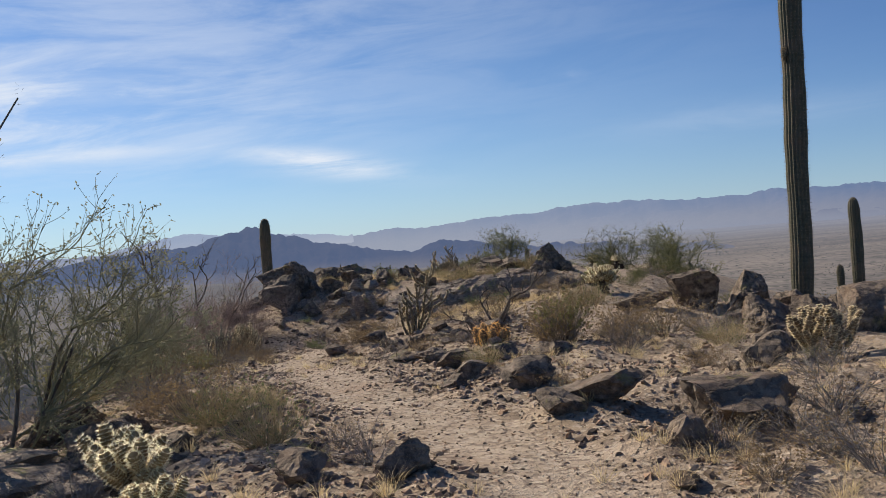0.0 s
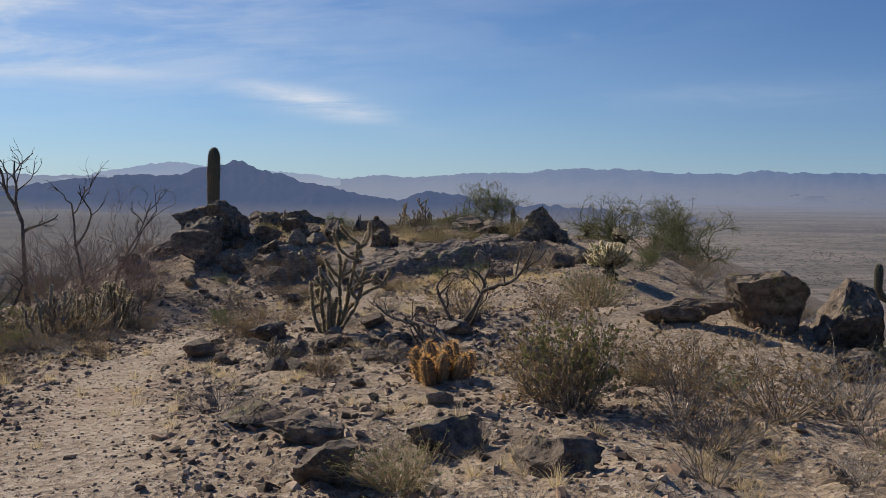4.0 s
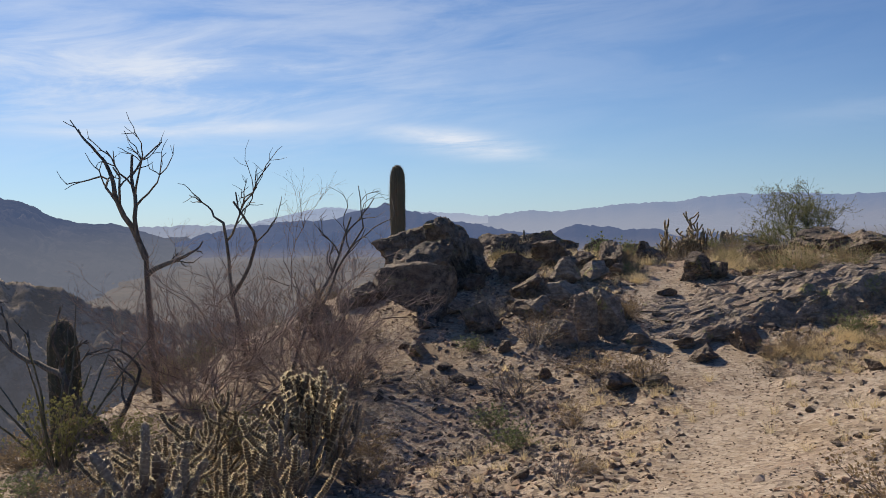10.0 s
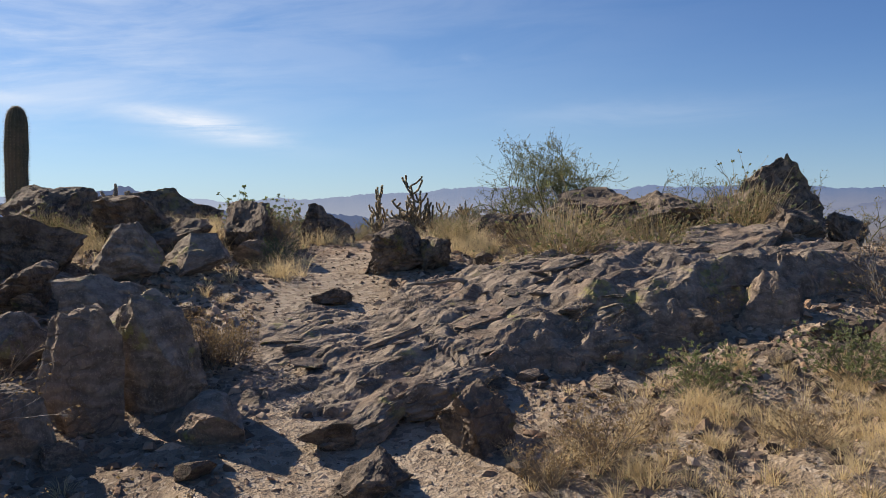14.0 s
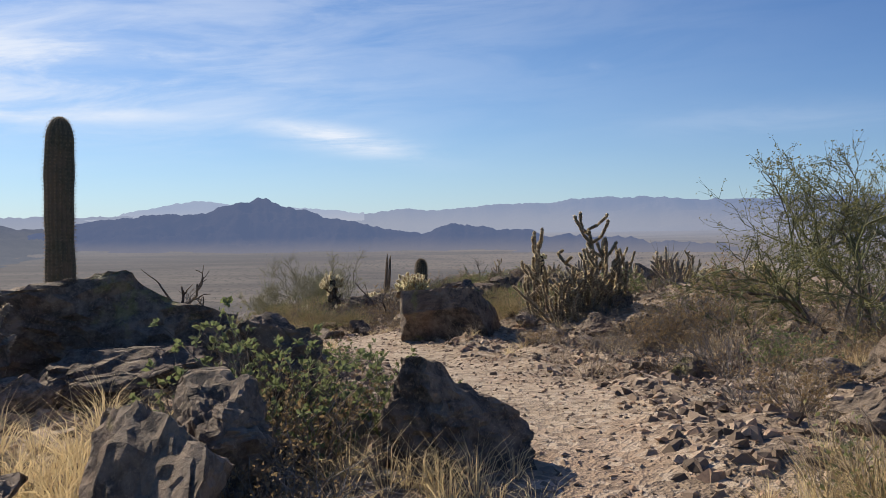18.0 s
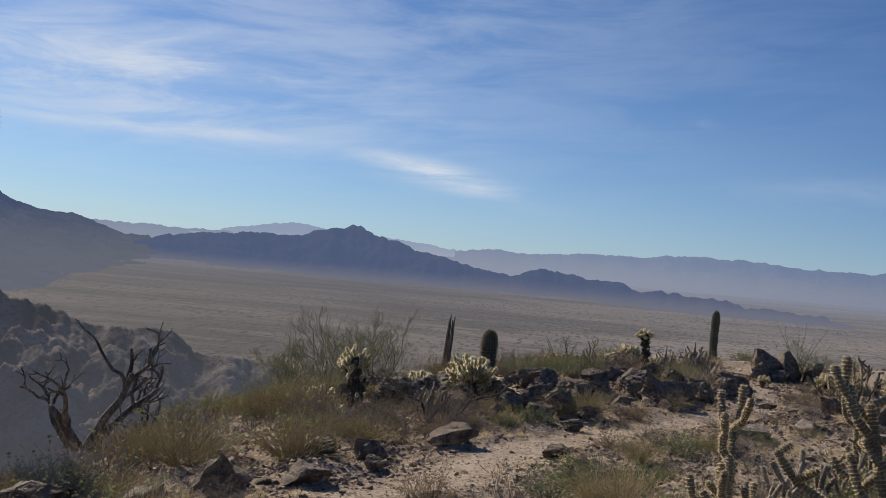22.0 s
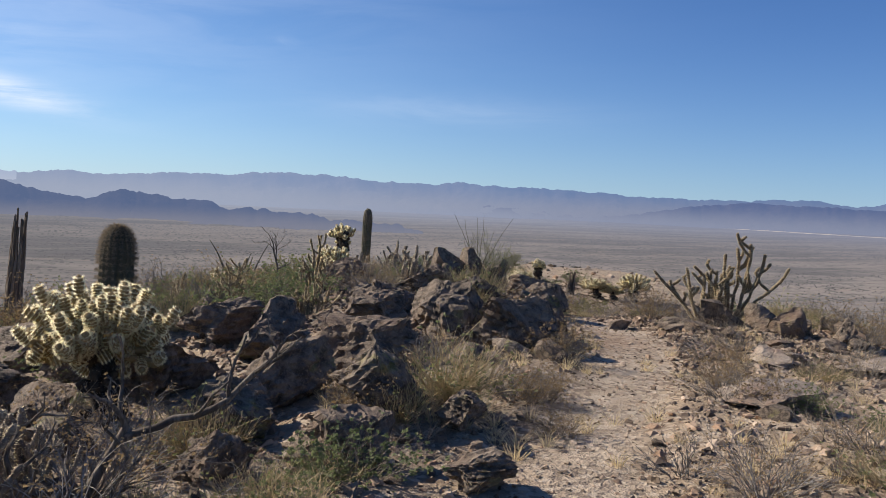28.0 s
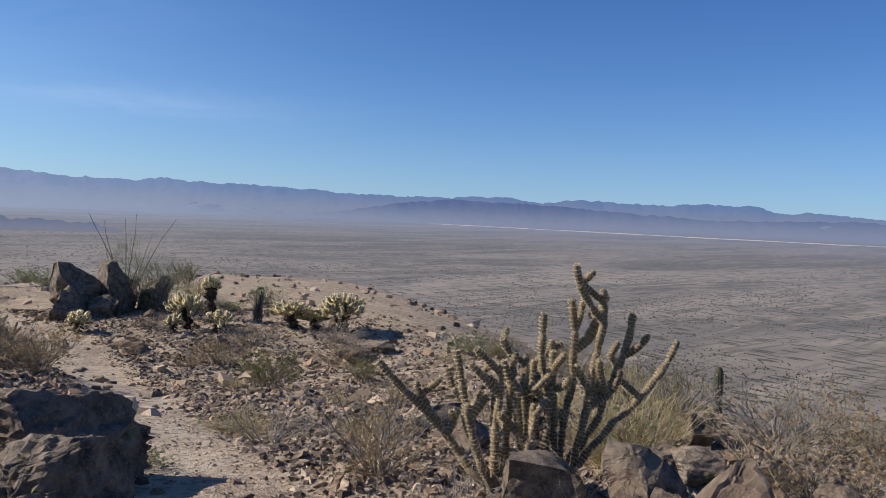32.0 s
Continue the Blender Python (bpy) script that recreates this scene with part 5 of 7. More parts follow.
def shrub(kind, seed):
    """A dome of stems about one metre across, with twigs and leaves."""
    rng = np.random.default_rng(seed)
    name, label, stem, leaf, stems, depth, leaves, lw, up, twig = {
        "brittle": ("brittlebush", "dry brittlebush dome with pale straw stems and sparse leaves", M_STRAW, M_LEAF, 85, 1, 600, (0.034, 0.011), 0.05, 0.0042),
        "bursage": ("bursage", "leafless grey bursage with a tangle of thin twigs", M_GREY, M_DRYLEAF, 46, 2, 700, (0.022, 0.008), 0.0, 0.0046),
        "green": ("green_brittlebush", "low green leafy brittlebush on the gravel", M_STEM, M_GREEN, 60, 1, 2400, (0.034, 0.012), 0.06, 0.0036),
        "withered": ("withered_shrub", "withered brown shrub with curled dry leaves", M_STEM, M_DRYLEAF, 42, 2, 1500, (0.028, 0.010), 0.04, 0.0046),
        "creosote": ("creosote_bush", "open creosote bush with small olive leaves on thin stems", M_STEM, M_CREO, 34, 2, 5200, (0.018, 0.008), 0.10, 0.0042),
        "dry": ("dry_weed", "open dry weed of thin tan twigs on stony ground", M_DRY, M_DRYLEAF, 16, 2, 60, (0.016, 0.005), 0.06, 0.0040),
        "tangle": ("grey_tangle", "low grey tangle of dead twigs between rocks", M_GREY, M_DRYLEAF, 24, 2, 120, (0.016, 0.006), -0.02, 0.0046),
        "red": ("leafless_bush", "dense leafless reddish-brown bush with fine twigs", M_RED, M_DRYLEAF, 30, 3, 200, (0.010, 0.003), 0.03, 0.0013)}[kind]
    g, tips = [Geo(), Geo()], []
    o = dict(wobble=0.16, lift=up, kids=(2, 5) if depth < 2 else (2, 4), shrink=(0.35, 0.6), spread=(0.35, 0.9), fine=-1, **{"from": 0.25})
    for k in range(stems):
        a, r = rng.uniform(0, 2 * np.pi), np.sqrt(rng.random())
        lean = r * 1.25 if kind not in ("creosote",) else r * 0.7
        d = np.array([np.cos(a) * lean, np.sin(a) * lean, 1.0])
        size = rng.uniform(0.42, 0.62) * (1 - 0.18 * r)
        grow(g, rng, (np.cos(a) * r * 0.09, np.sin(a) * r * 0.09, -0.02), d, size, twig * rng.uniform(0.8, 1.25), depth, o, tips)
    top = thing(name, label, "shrub")
    tagged(part("stem_tangle", g[0].mesh("stem_tangle", stem), top), kind="stuff")
    lg = Geo()
    picks = rng.integers(0, len(tips), leaves)
    at = np.array([tips[i][0][rng.integers(0, len(tips[i][0]))] for i in picks]) + rng.normal(0, 0.006, (leaves, 3))
    way = unit(np.array([tips[i][1] for i in picks]) + rng.normal(0, 0.7, (leaves, 3)))
    lg.leaves(at, way, lw[0] * rng.uniform(0.6, 1.3, leaves), lw[1] * rng.uniform(0.7, 1.3, leaves), rng)
    tagged(part("foliage", lg.mesh("foliage", leaf), top), kind="stuff")
    if kind == "brittle":                       # last year's flower stalks stand out of the dome
        fg = Geo()
        for k in range(130):
            a, r = rng.uniform(0, 2 * np.pi), np.sqrt(rng.random()) * 0.42
            p = np.array([np.cos(a) * r, np.sin(a) * r, 0.42 - r * 0.45])
            fg.tube(bend(rng, p, (np.cos(a) * r * 1.2, np.sin(a) * r * 1.2, 1), rng.uniform(0.12, 0.26), 3, 0.08, 0.02), [0.0022, 0.002, 0.0018, 0.0016], 3)
        tagged(part("stalk_crown", fg.mesh("stalk_crown", M_STRAW), top), kind="stuff")
    return top


SHRUBS = {k: [shrub(k, 1000 + 10 * i + j) for j in range(2)] for i, k in enumerate(("brittle", "bursage", "green", "withered", "creosote", "red", "dry", "tangle"))}
SHRUB_USED = {}
prng = np.random.default_rng(5)


def plant(kind, x, y, size, tall=1.0, group="", z=None):
    """Sets a shrub of that width; the first of each model is moved into place, the later ones are copies."""
    k = SHRUB_USED.get(kind, 0)
    SHRUB_USED[kind] = k + 1
    model = SHRUBS[kind][k % 2]
    if k < 2:
        ob = model
    else:
        ob = copy_thing(model, pose(0, 0, 0))
    set_at(ob, x, y, prng.uniform(0, 360), size, z, tall)
    return tagged(ob, group=group) if group else ob


for row in (("brittle", -.7, 6.0, .72, .9), ("brittle", -1.3, 6.9, .8, .8), ("brittle", -1.1, 7.6, .7, .8), ("withered", -2.0, 8.6, 1.0, .7), ("bursage", -2.6, 9.4, .9, .8), ("bursage", -1.7, 7.7, .85, .8), ("withered", 2.3, 11.0, 1.0, 1.15), ("creosote", 2.35, 11.05, .95, 1.0), ("withered", 2.2, 11.2, .8, 1.), ("bursage", 3.05, 10.9, .62, 1.1), ("bursage", 2.75, 3.9, .75, .9), ("creosote", -5.0, 14.6, 1.5, 1.1), ("creosote", -5.4, 13.6, 1.3, 1.0), ("withered", -3.3, 16.4, .9, .8), ("red", -3.9, 17.2, 1.1, .7),
            ("bursage", 1.6, 8.6, .45, .9), ("withered", 3.3, 8.3, .5, .8), ("brittle", 3.9, 9.3, .6, .8), ("withered", -2.4, 8.6, .6, .8), ("bursage", -3.1, 10.3, .8, .8), ("bursage", -3.8, 12.0, .8, .8), ("withered", -2.9, 13.6, .55, .8),
            ("withered", 3.4, 12.7, .7, .8), ("brittle", 3.9, 17.5, 1.2, .9), ("withered", 3.0, 16.2, .8, .8), ("bursage", 1.0, 13.4, .5, .8), ("brittle", -.3, 5.1, .4, .7), ("bursage", 5.6, 10.4, .9, .8), ("tangle", 2.75, 4.7, .7, .8), ("bursage", 3.3, 5.5, .75, .8), ("dry", 3.0, 6.2, .6, .9), ("tangle", 3.7, 6.6, .8, .7), ("bursage", 4.2, 7.2, .7, .7), ("dry", 3.3, 7.5, .6, .9), ("tangle", 4.0, 5.6, .8, .7), ("bursage", 3.0, 10.2, .8, .9), ("withered", 3.6, 10.6, .9, .9), ("tangle", 2.8, 9.6, .7, .8), ("dry", 3.9, 9.9, .8, .9), ("withered", 3.3, 11.7, .9, .9), ("bursage", 4.3, 11.0, 1.0, .8), ("tangle", 4.9, 12.0, .9, .8), ("green", 3.9, 12.4, .6, .6)):
    plant(*row, group="dry shrubs near the start")
for row in (("withered", -.95, 15.5, .55, .9), ("withered", -.6, 16.9, .6, .7), ("green", -2.35, 20.9, .42, 1.1), ("withered", -1.8, 21.6, .42, 1.), ("withered", -.95, 22.85, .55, 1.1), ("bursage", -2.4, 22.4, .8, .7), ("bursage", -2.2, 24.0, .9, .8), ("bursage", -3.3, 22.6, .7, .6),
            ("withered", -1.5, 23.0, .7, .6), ("green", -2.6, 21.6, .4, .9), ("green", 1.85, 24.5, .55, 1.), ("green", 2.7, 24.4, .6, .9), ("bursage", 3.9, 25.7, 1.05, .9), ("bursage", 4.6, 24.6, 1.2, .9), ("withered", 4.0, 23.9, .9, .8), ("withered", 1.9, 23.6, .4, .8),
            ("bursage", -4.3, 22.9, 1.1, .6), ("red", -5.7, 21.7, 2.2, .85), ("red", -5.1, 22.9, 2.2, .8), ("red", -6.2, 22.6, 2.2, .9), ("red", -4.4, 23.0, 1.8, .7), ("red", -5.2, 20.6, 1.6, .7), ("red", -4.2, 22.2, 1.2, .6), ("creosote", -6.4, 20.2, .8, 1.3), ("withered", -.75, 15.3, .5, 1.), ("withered", 1.9, 15.8, .8, 1.), ("withered", -.9, 25.3, .42, 1.), ("green", -3.05, 23.9, .4, .8)):
    plant(*row, group="shrubs round the clearing")
for k in range(56):                             # dark brush where the clearing drops away
    y = prng.uniform(13.6, 21.0)
    plant(("bursage", "withered", "tangle", "bursage", "creosote")[k % 5], np.interp(y, [13.6, 17.0, 21.0], [-4.4, -4.8, -5.6]) + prng.normal(0, 0.7), y, prng.uniform(0.5, 0.95), prng.uniform(0.5, 0.8), "dark brush beside the clearing")
for k in range(26):                             # dead brush on the edge beside the chollas
    plant(("tangle", "bursage", "tangle", "withered")[k % 4], prng.uniform(-5.6, -3.1), prng.uniform(15.8, 20.8), prng.uniform(0.35, 0.7), prng.uniform(0.5, 0.8), "dead brush on the edge of the slope")
for row in (("brittle", 1.75, 26.95, 1.15, .8), ("brittle", 2.7, 27.3, .85, 1.), ("brittle", 4.0, 28.0, 1.1, 1.), ("brittle", 1.0, 28.3, .6, .8), ("withered", -1.0, 25.2, .45, 1.2), ("green", -.75, 27.7, .4, .9), ("withered", -.8, 28.3, .45, .9), ("green", -1.0, 29.15, .85, .95), ("withered", -.75, 28.95, .6, .95), ("green", -.6, 29.4, .6, .9),
            ("brittle", -2.9, 28.4, .6, .8), ("withered", 1.35, 29.7, .5, .9), ("bursage", 2.4, 34.6, .8, .9), ("green", -1.75, 32.8, .42, .8), ("green", -.95, 31.1, .5, .7), ("green", 1.8, 30.9, .5, .8), ("bursage", 2.0, 33.7, .7, .9), ("bursage", 2.7, 34.5, .7, .8),
            ("withered", 1.9, 33.3, .5, .8), ("green", 3.2, 31.6, .5, .8), ("brittle", .5, 35.6, .7, .8), ("green", .9, 36.3, .7, .8), ("brittle", -2.3, 36.9, .8, .8), ("withered", 3.3, 35.8, .9, .8), ("green", 2.1, 36.9, .8, .8), ("brittle", -3.1, 34.5, .8, .7), ("brittle", -2.5, 28.0, .5, .8)):
    plant(*row, group="shrubs on the rise")
for k in range(44):                             # grey shrubs under the palo verde
    plant(("bursage", "tangle", "dry", "withered", "bursage", "brittle")[k % 6], prng.uniform(1.5, 5.2), prng.uniform(31.0, 38.5), prng.uniform(0.5, 1.0), prng.uniform(0.6, 1.0), "grey shrubs under the palo verde")
for k in range(40):                             # straw-coloured brush where the ridge falls away
    y = prng.uniform(38.8, 47.0)
    plant(("brittle", "bursage", "brittle", "tangle")[k % 4], np.interp(y, [38.8, 41.0, 44.0, 47.0], [-4.4, -4.2, -4.0, -4.2]) + prng.normal(0, 0.75), y, prng.uniform(0.7, 1.3), prng.uniform(0.6, 0.9), "straw brush on the edge")
for k in range(48):                             # low cover on both sides of the descending trail
    y = prng.uniform(38.5, 46.0)
    x = np.interp(y, TRAIL[:, 1], TRAIL[:, 0]) + prng.choice((-1.0, 1.0)) * prng.uniform(0.85, 2.4)
    plant(("green", "bursage", "dry", "tangle", "brittle")[k % 5], x, y, prng.uniform(0.35, 0.7), prng.uniform(0.5, 0.8), "low cover beside the descending trail")
for row in (("brittle", -2.6, 41.2, 1.25, .8), ("brittle", -4.2, 38.9, 1.1, .7), ("green", -3.7, 38.4, .7, .7), ("bursage", -.6, 43.7, .8, .8), ("bursage", -1.6, 43.2, .9, .7), ("brittle", -.25, 44.0, .5, .7), ("bursage", -2.4, 43.1, 1.0, .7), ("brittle", -1.95, 42.5, .9, .6), ("withered", -1.2, 42.9, .6, .7), ("bursage", -1.1, 43.6, 1.0, .8), ("bursage", -2.0, 43.9, .9, .8), ("bursage", -.95, 44.6, .9, .8), ("brittle", -2.1, 44.5, .7, .7), ("green", .7, 40.8, .9, .6), ("green", .3, 39.6, .8, .6), ("brittle", 1.5, 42.2, .7, .7),
            ("green", .4, 48.6, .9, .7), ("green", 1.0, 49.6, .9, .7), ("brittle", -.2, 49.0, .8, .7), ("bursage", 1.5, 46.9, .6, .8), ("withered", 1.75, 45.5, .4, .9), ("withered", 1.9, 45.6, .42, .9), ("withered", 3.35, 45.6, .45, 1.), ("withered", 1.2, 43.1, .42, .9), ("bursage", 2.1, 50.4, .9, .8), ("brittle", 2.9, 49.1, .6, .8),
            ("withered", 2.4, 47.4, .45, .9), ("withered", 1.6, 44.9, .32, .9), ("green", 5.1, 51.2, .45, .6), ("withered", 4.4, 46.7, .35, .8)):
    plant(*row, group="shrubs along the lower trail")
for row in (("bursage", 11.7, 61.6, 1.5, .6), ("withered", 12.2, 59.0, 1.0, .8), ("brittle", 7.55, 49.55, .8, .8), ("brittle", 8.1, 49.9, 1.0, .8), ("brittle", 8.8, 50.2, .9, .8), ("bursage", 8.3, 50.0, .9, .7), ("bursage", 9.2, 49.3, 1.1, .8), ("withered", 8.0, 48.5, .9, .8), ("bursage", 8.3, 47.9, .8, .8), ("bursage", 9.7, 50.5, 1.1, .8), ("withered", 10.2, 49.4, 1.2, .7), ("bursage", 7.4, 46.9, .8, .8), ("withered", 7.9, 46.2, .8, .9),
            ("bursage", 6.8, 46.0, .8, .9), ("brittle", 9.1, 51.4, .7, .7), ("brittle", 6.5, 52.4, .6, .6), ("bursage", 13.2, 60.5, 1.3, .6), ("bursage", 10.4, 63.4, 1.0, .7), ("withered", 9.6, 60.0, .8, .6), ("creosote", 2.0, 60.0, 1.6, .8), ("bursage", 6.0, 58.0, 1.2, .7), ("brittle", 4.5, 55.5, 1.1, .8)):
    plant(*row, group="shrubs on the shoulder")
for k in range(130):
    while True:
        x, y = prng.uniform(-7, 9), prng.uniform(4, 60)
        if free_of_trail(x, y, 1.3) and not (-3.8 < x < 3.2 and 17.5 < y < 24):
            break
    plant(("bursage", "withered", "brittle", "bursage", "green")[k % 5], x, y, prng.uniform(0.28, 0.6), prng.uniform(0.6, 0.9), "small scattered shrubs")

made = 0
while made < 190:                               # dry weeds beside the trail
    y = prng.uniform(3.5, 53)
    x = np.interp(y, TRAIL[:, 1], TRAIL[:, 0]) + prng.choice((-1.0, 1.0)) * (0.65 + 2.6 * prng.random() ** 1.4)
    if 18.6 < y < 22.6 and -1.6 < x < 3.0:
        continue
    plant(("dry", "tangle", "dry", "withered", "dry", "tangle", "bursage")[made % 7], x, y, prng.uniform(0.3, 0.68), prng.uniform(0.65, 1.0), "dry weeds beside the trail")
    made += 1
for k in range(60):                             # dead twigs caught between the outcrops
    cx, cy, reach = ((-3.4, 26.0, 1.5), (.4, 46.0, 1.2), (-2.2, 46.0, 1.3), (2.9, 50.2, 1.2), (7.4, 48.6, 1.0), (2.6, 36.6, 1.2))[k % 6]
    x, y = cx + prng.normal(0, reach), cy + prng.normal(0, reach)
    if free_of_trail(x, y, 0.75):
        plant(("tangle", "bursage", "dry", "brittle")[k % 4], x, y, prng.uniform(0.5, 0.9), prng.uniform(0.7, 1.0), "twigs among the outcrops")
made = 0
while made < 110:                               # grey and green brush behind the outcrops
    x, y = prng.uniform(-3.4, 5.0), prng.uniform(44.5, 60.0)
    if free_of_trail(x, y, 1.0) and (x < -0.6 or y > 49.5):
        plant(("bursage", "green", "brittle", "bursage", "tangle")[made % 5], x, y, prng.uniform(0.5, 1.1), prng.uniform(0.55, 0.85), "brush behind the outcrops")
        made += 1
for k in range(46):                             # low bushes behind the barrel cactus
    plant(("green", "bursage", "brittle", "withered")[k % 4], prng.uniform(-3.2, 1.6), prng.uniform(50.0, 58.5), prng.uniform(0.7, 1.3), prng.uniform(0.5, 0.7), "low bushes behind the barrel cactus")
for k in range(70):                             # brush on the shoulder that runs on ahead
    y = prng.uniform(50, 78)
    x = np.interp(y, TRAIL[:, 1], TRAIL[:, 0]) + prng.uniform(-10, 9)
    if free_of_trail(x, y, 1.0):
        plant(("bursage", "brittle", "withered", "green", "creosote")[k % 5], x, y, prng.uniform(0.6, 1.2), prng.uniform(0.6, 0.9), "brush on the far shoulder")
for k in range(160):                            # brush on the slopes that fall away on both sides
    y = prng.uniform(18, 62)
    x = np.interp(y, LEFT[:, 0], LEFT[:, 1]) - prng.uniform(0.0, 8) if k % 3 else np.interp(y, RIGHT[:, 0], RIGHT[:, 1]) + prng.uniform(-0.5, 6)
    plant(("bursage", "brittle", "withered", "bursage", "creosote")[k % 5], x, y, prng.uniform(0.6, 1.3), prng.uniform(0.6, 0.9), "brush on the slopes")


def grass(name, label, spots, seed, tall=1.0):
    """Tufts of dry blades; spots: x, y, reach, number."""
    rng = np.random.default_rng(seed)
    g = Geo()
    for cx, cy, reach, number in spots:
        n = int(number)
        x, y = cx + rng.normal(0, reach, n), cy + rng.normal(0, reach, n)
        z = land(x, y)[0]
        for px, py, pz in zip(x, y, z):
            b = int(rng.integers(30, 60))
            a = rng.uniform(0, 2 * np.pi, b)
            lean = rng.uniform(0.05, 1.1, b) ** 1.3
            way = unit(np.stack([np.cos(a) * lean, np.sin(a) * lean, np.ones(b)], 1))
            at = np.array([px, py, pz - 0.01]) + np.stack([np.cos(a), np.sin(a), 0 * a], 1) * rng.uniform(0, 0.035, (b, 1))
            length = rng.uniform(0.04, 0.2, b)[:, None] * tall * rng.uniform(0.6, 1.15)
            side = unit(np.cross(way, rng.normal(size=(b, 3)))) * 0.0014
            mid = at + way * length * 0.55
            end = mid + unit(way + np.stack([np.cos(a), np.sin(a), -0.4 + 0 * a], 1) * 0.6) * length * 0.5
            v = np.stack([at - side, at + side, mid + side * 0.8, mid - side * 0.8, end], 1).reshape(-1, 3)
            k5 = 5 * np.arange(b)[:, None]
            g.add(v, np.concatenate([k5 + [0, 1, 2], k5 + [0, 2, 3], k5 + [3, 2, 4]]))
    return tagged(new(name, g.mesh(name, M_GRASS)), label, "grass", kind="stuff")


grass("dry_grass", "golden dry grass tufts round the clearing", [(1.1, 23.5, .3, 50), (2.1, 23.7, .4, 90), (2.9, 23.4, .4, 80), (3.7, 23.3, .4, 50), (1.6, 24.1, .3, 30), (2.6, 24.2, .35, 40), (2.3, 22.6, .5, 26), (.9, 21.2, .7, 26), (-1.2, 21.9, .4, 12), (-.9, 22.5, .3, 8), (-2.1, 20.6, .5, 12), (3.6, 22.7, .5, 26), (2.0, 17.4, .7, 20), (1.6, 18.2, .6, 14), (2.2, 19.4, .7, 18)], 11)
grass("dry_grass", "golden dry grass between boulders on the crest", [(-1.75, 28.5, .35, 60), (-.3, 28.7, .18, 14), (-.75, 28.2, .15, 10), (1.1, 28.3, .22, 26), (1.4, 27.8, .3, 20), (-.7, 27.3, .2, 16), (.75, 27.6, .2, 12), (-2.8, 28.1, .3, 26), (-2.2, 27.4, .3, 16), (2.9, 32.0, .5, 26), (3.4, 33.2, .4, 18), (2.2, 32.8, .4, 14), (-2.2, 31.6, .3, 14), (-2.6, 33.2, .3, 12), (-1.6, 28.3, .3, 50)], 12, 1.5)
grass("dry_grass", "thin straw-coloured grass along the lower footpath", [(.4, 45.6, .3, 14), (1.3, 45.2, .4, 16), (2.2, 46.6, .4, 14), (5.6, 48.0, .3, 10), (1.6, 43.2, .6, 22), (2.6, 44.2, .6, 18), (4.6, 45.8, .5, 14), (.9, 41.6, .5, 18), (-.5, 43.3, .4, 10), (7.6, 49.6, .2, 14), (3.6, 46.6, .5, 10), (6.9, 46.8, .6, 16)], 13)
grass("dry_grass", "sparse bleached grass beside the start of the footpath", [(2.2, 4.0, .5, 22), (-.3, 4.2, .4, 12), (3.2, 6.2, .7, 20), (1.8, 8.8, .6, 12), (3.2, 10.0, .6, 20), (-1.6, 9.6, .5, 10), (-.2, 12.2, .8, 16), (.8, 16.8, .8, 22), (-2.6, 12.8, .5, 12), (-2.9, 15.2, .5, 10), (-1.4, 6.6, .5, 12), (2.3, 13.2, .6, 12)], 14)


wild = np.random.default_rng(19)
rows = []
while len(rows) < 110:
    y = wild.uniform(3, 52)
    x = np.interp(y, TRAIL[:, 1], TRAIL[:, 0]) + wild.choice((-1.0, 1.0)) * (0.6 + 2.4 * wild.random())
    rows.append((x, y, 0.16, wild.integers(2, 7)))
grass("dry_grass", "small pale grass tufts strewn along the whole footpath", rows, 15, 0.8)


def ribbed(g, pts, rad, ribs, depth=0.14):
    """A fluted column along a line, closed by a dome; gives the crests of its ribs."""
    pts, rad = np.asarray(pts, float), np.asarray(rad, float)
    sides = ribs * 4
    d = unit(np.gradient(pts, axis=0))
    a = np.array([1.0, 0, 0]) if abs(d[0, 0]) < 0.8 else np.array([0, 1.0, 0])
    u = unit(np.cross(d, a))
    w = np.cross(d, u)
    ang = np.arange(sides) * (2 * np.pi / sides)
    wave = 1 - depth * (1 - np.abs(np.cos(ang * ribs / 2)) ** 0.8)
    ring = (np.cos(ang)[None, :, None] * u[:, None] + np.sin(ang)[None, :, None] * w[:, None]) * wave[None, :, None]
    v = (pts[:, None] + ring * rad[:, None, None])
    k, n = np.arange(sides), len(pts)
    nxt = (k + 1) % sides
    rows = (np.arange(n - 1) * sides)[:, None]
    f = np.stack([np.stack([rows + k, rows + nxt, rows + sides + nxt], -1), np.stack([rows + k, rows + sides + nxt, rows + sides + k], -1)], 2).reshape(-1, 3)
    g.add(v.reshape(-1, 3), f)
    crest = v[:, np.arange(ribs) * 4]
    out = unit(crest - pts[:, None])
    return crest.reshape(-1, 3), out.reshape(-1, 3)


def dome(height, radius, waist=0.92, step=0.07):
    """Heights and radii of a column that rounds off at its top."""
    z = np.arange(0, height - radius * 1.9, step)
    r = radius * (waist + (1 - waist) * np.sin(np.clip(z / height, 0, 1) * np.pi) ** 0.7)
    t = np.linspace(0, 1, 12)[1:]
    return np.r_[z, z[-1] + (height - z[-1]) * np.sin(t * np.pi / 2)], np.r_[r, r[-1] * np.maximum(np.cos(t * np.pi / 2), 0.04) ** 0.82]


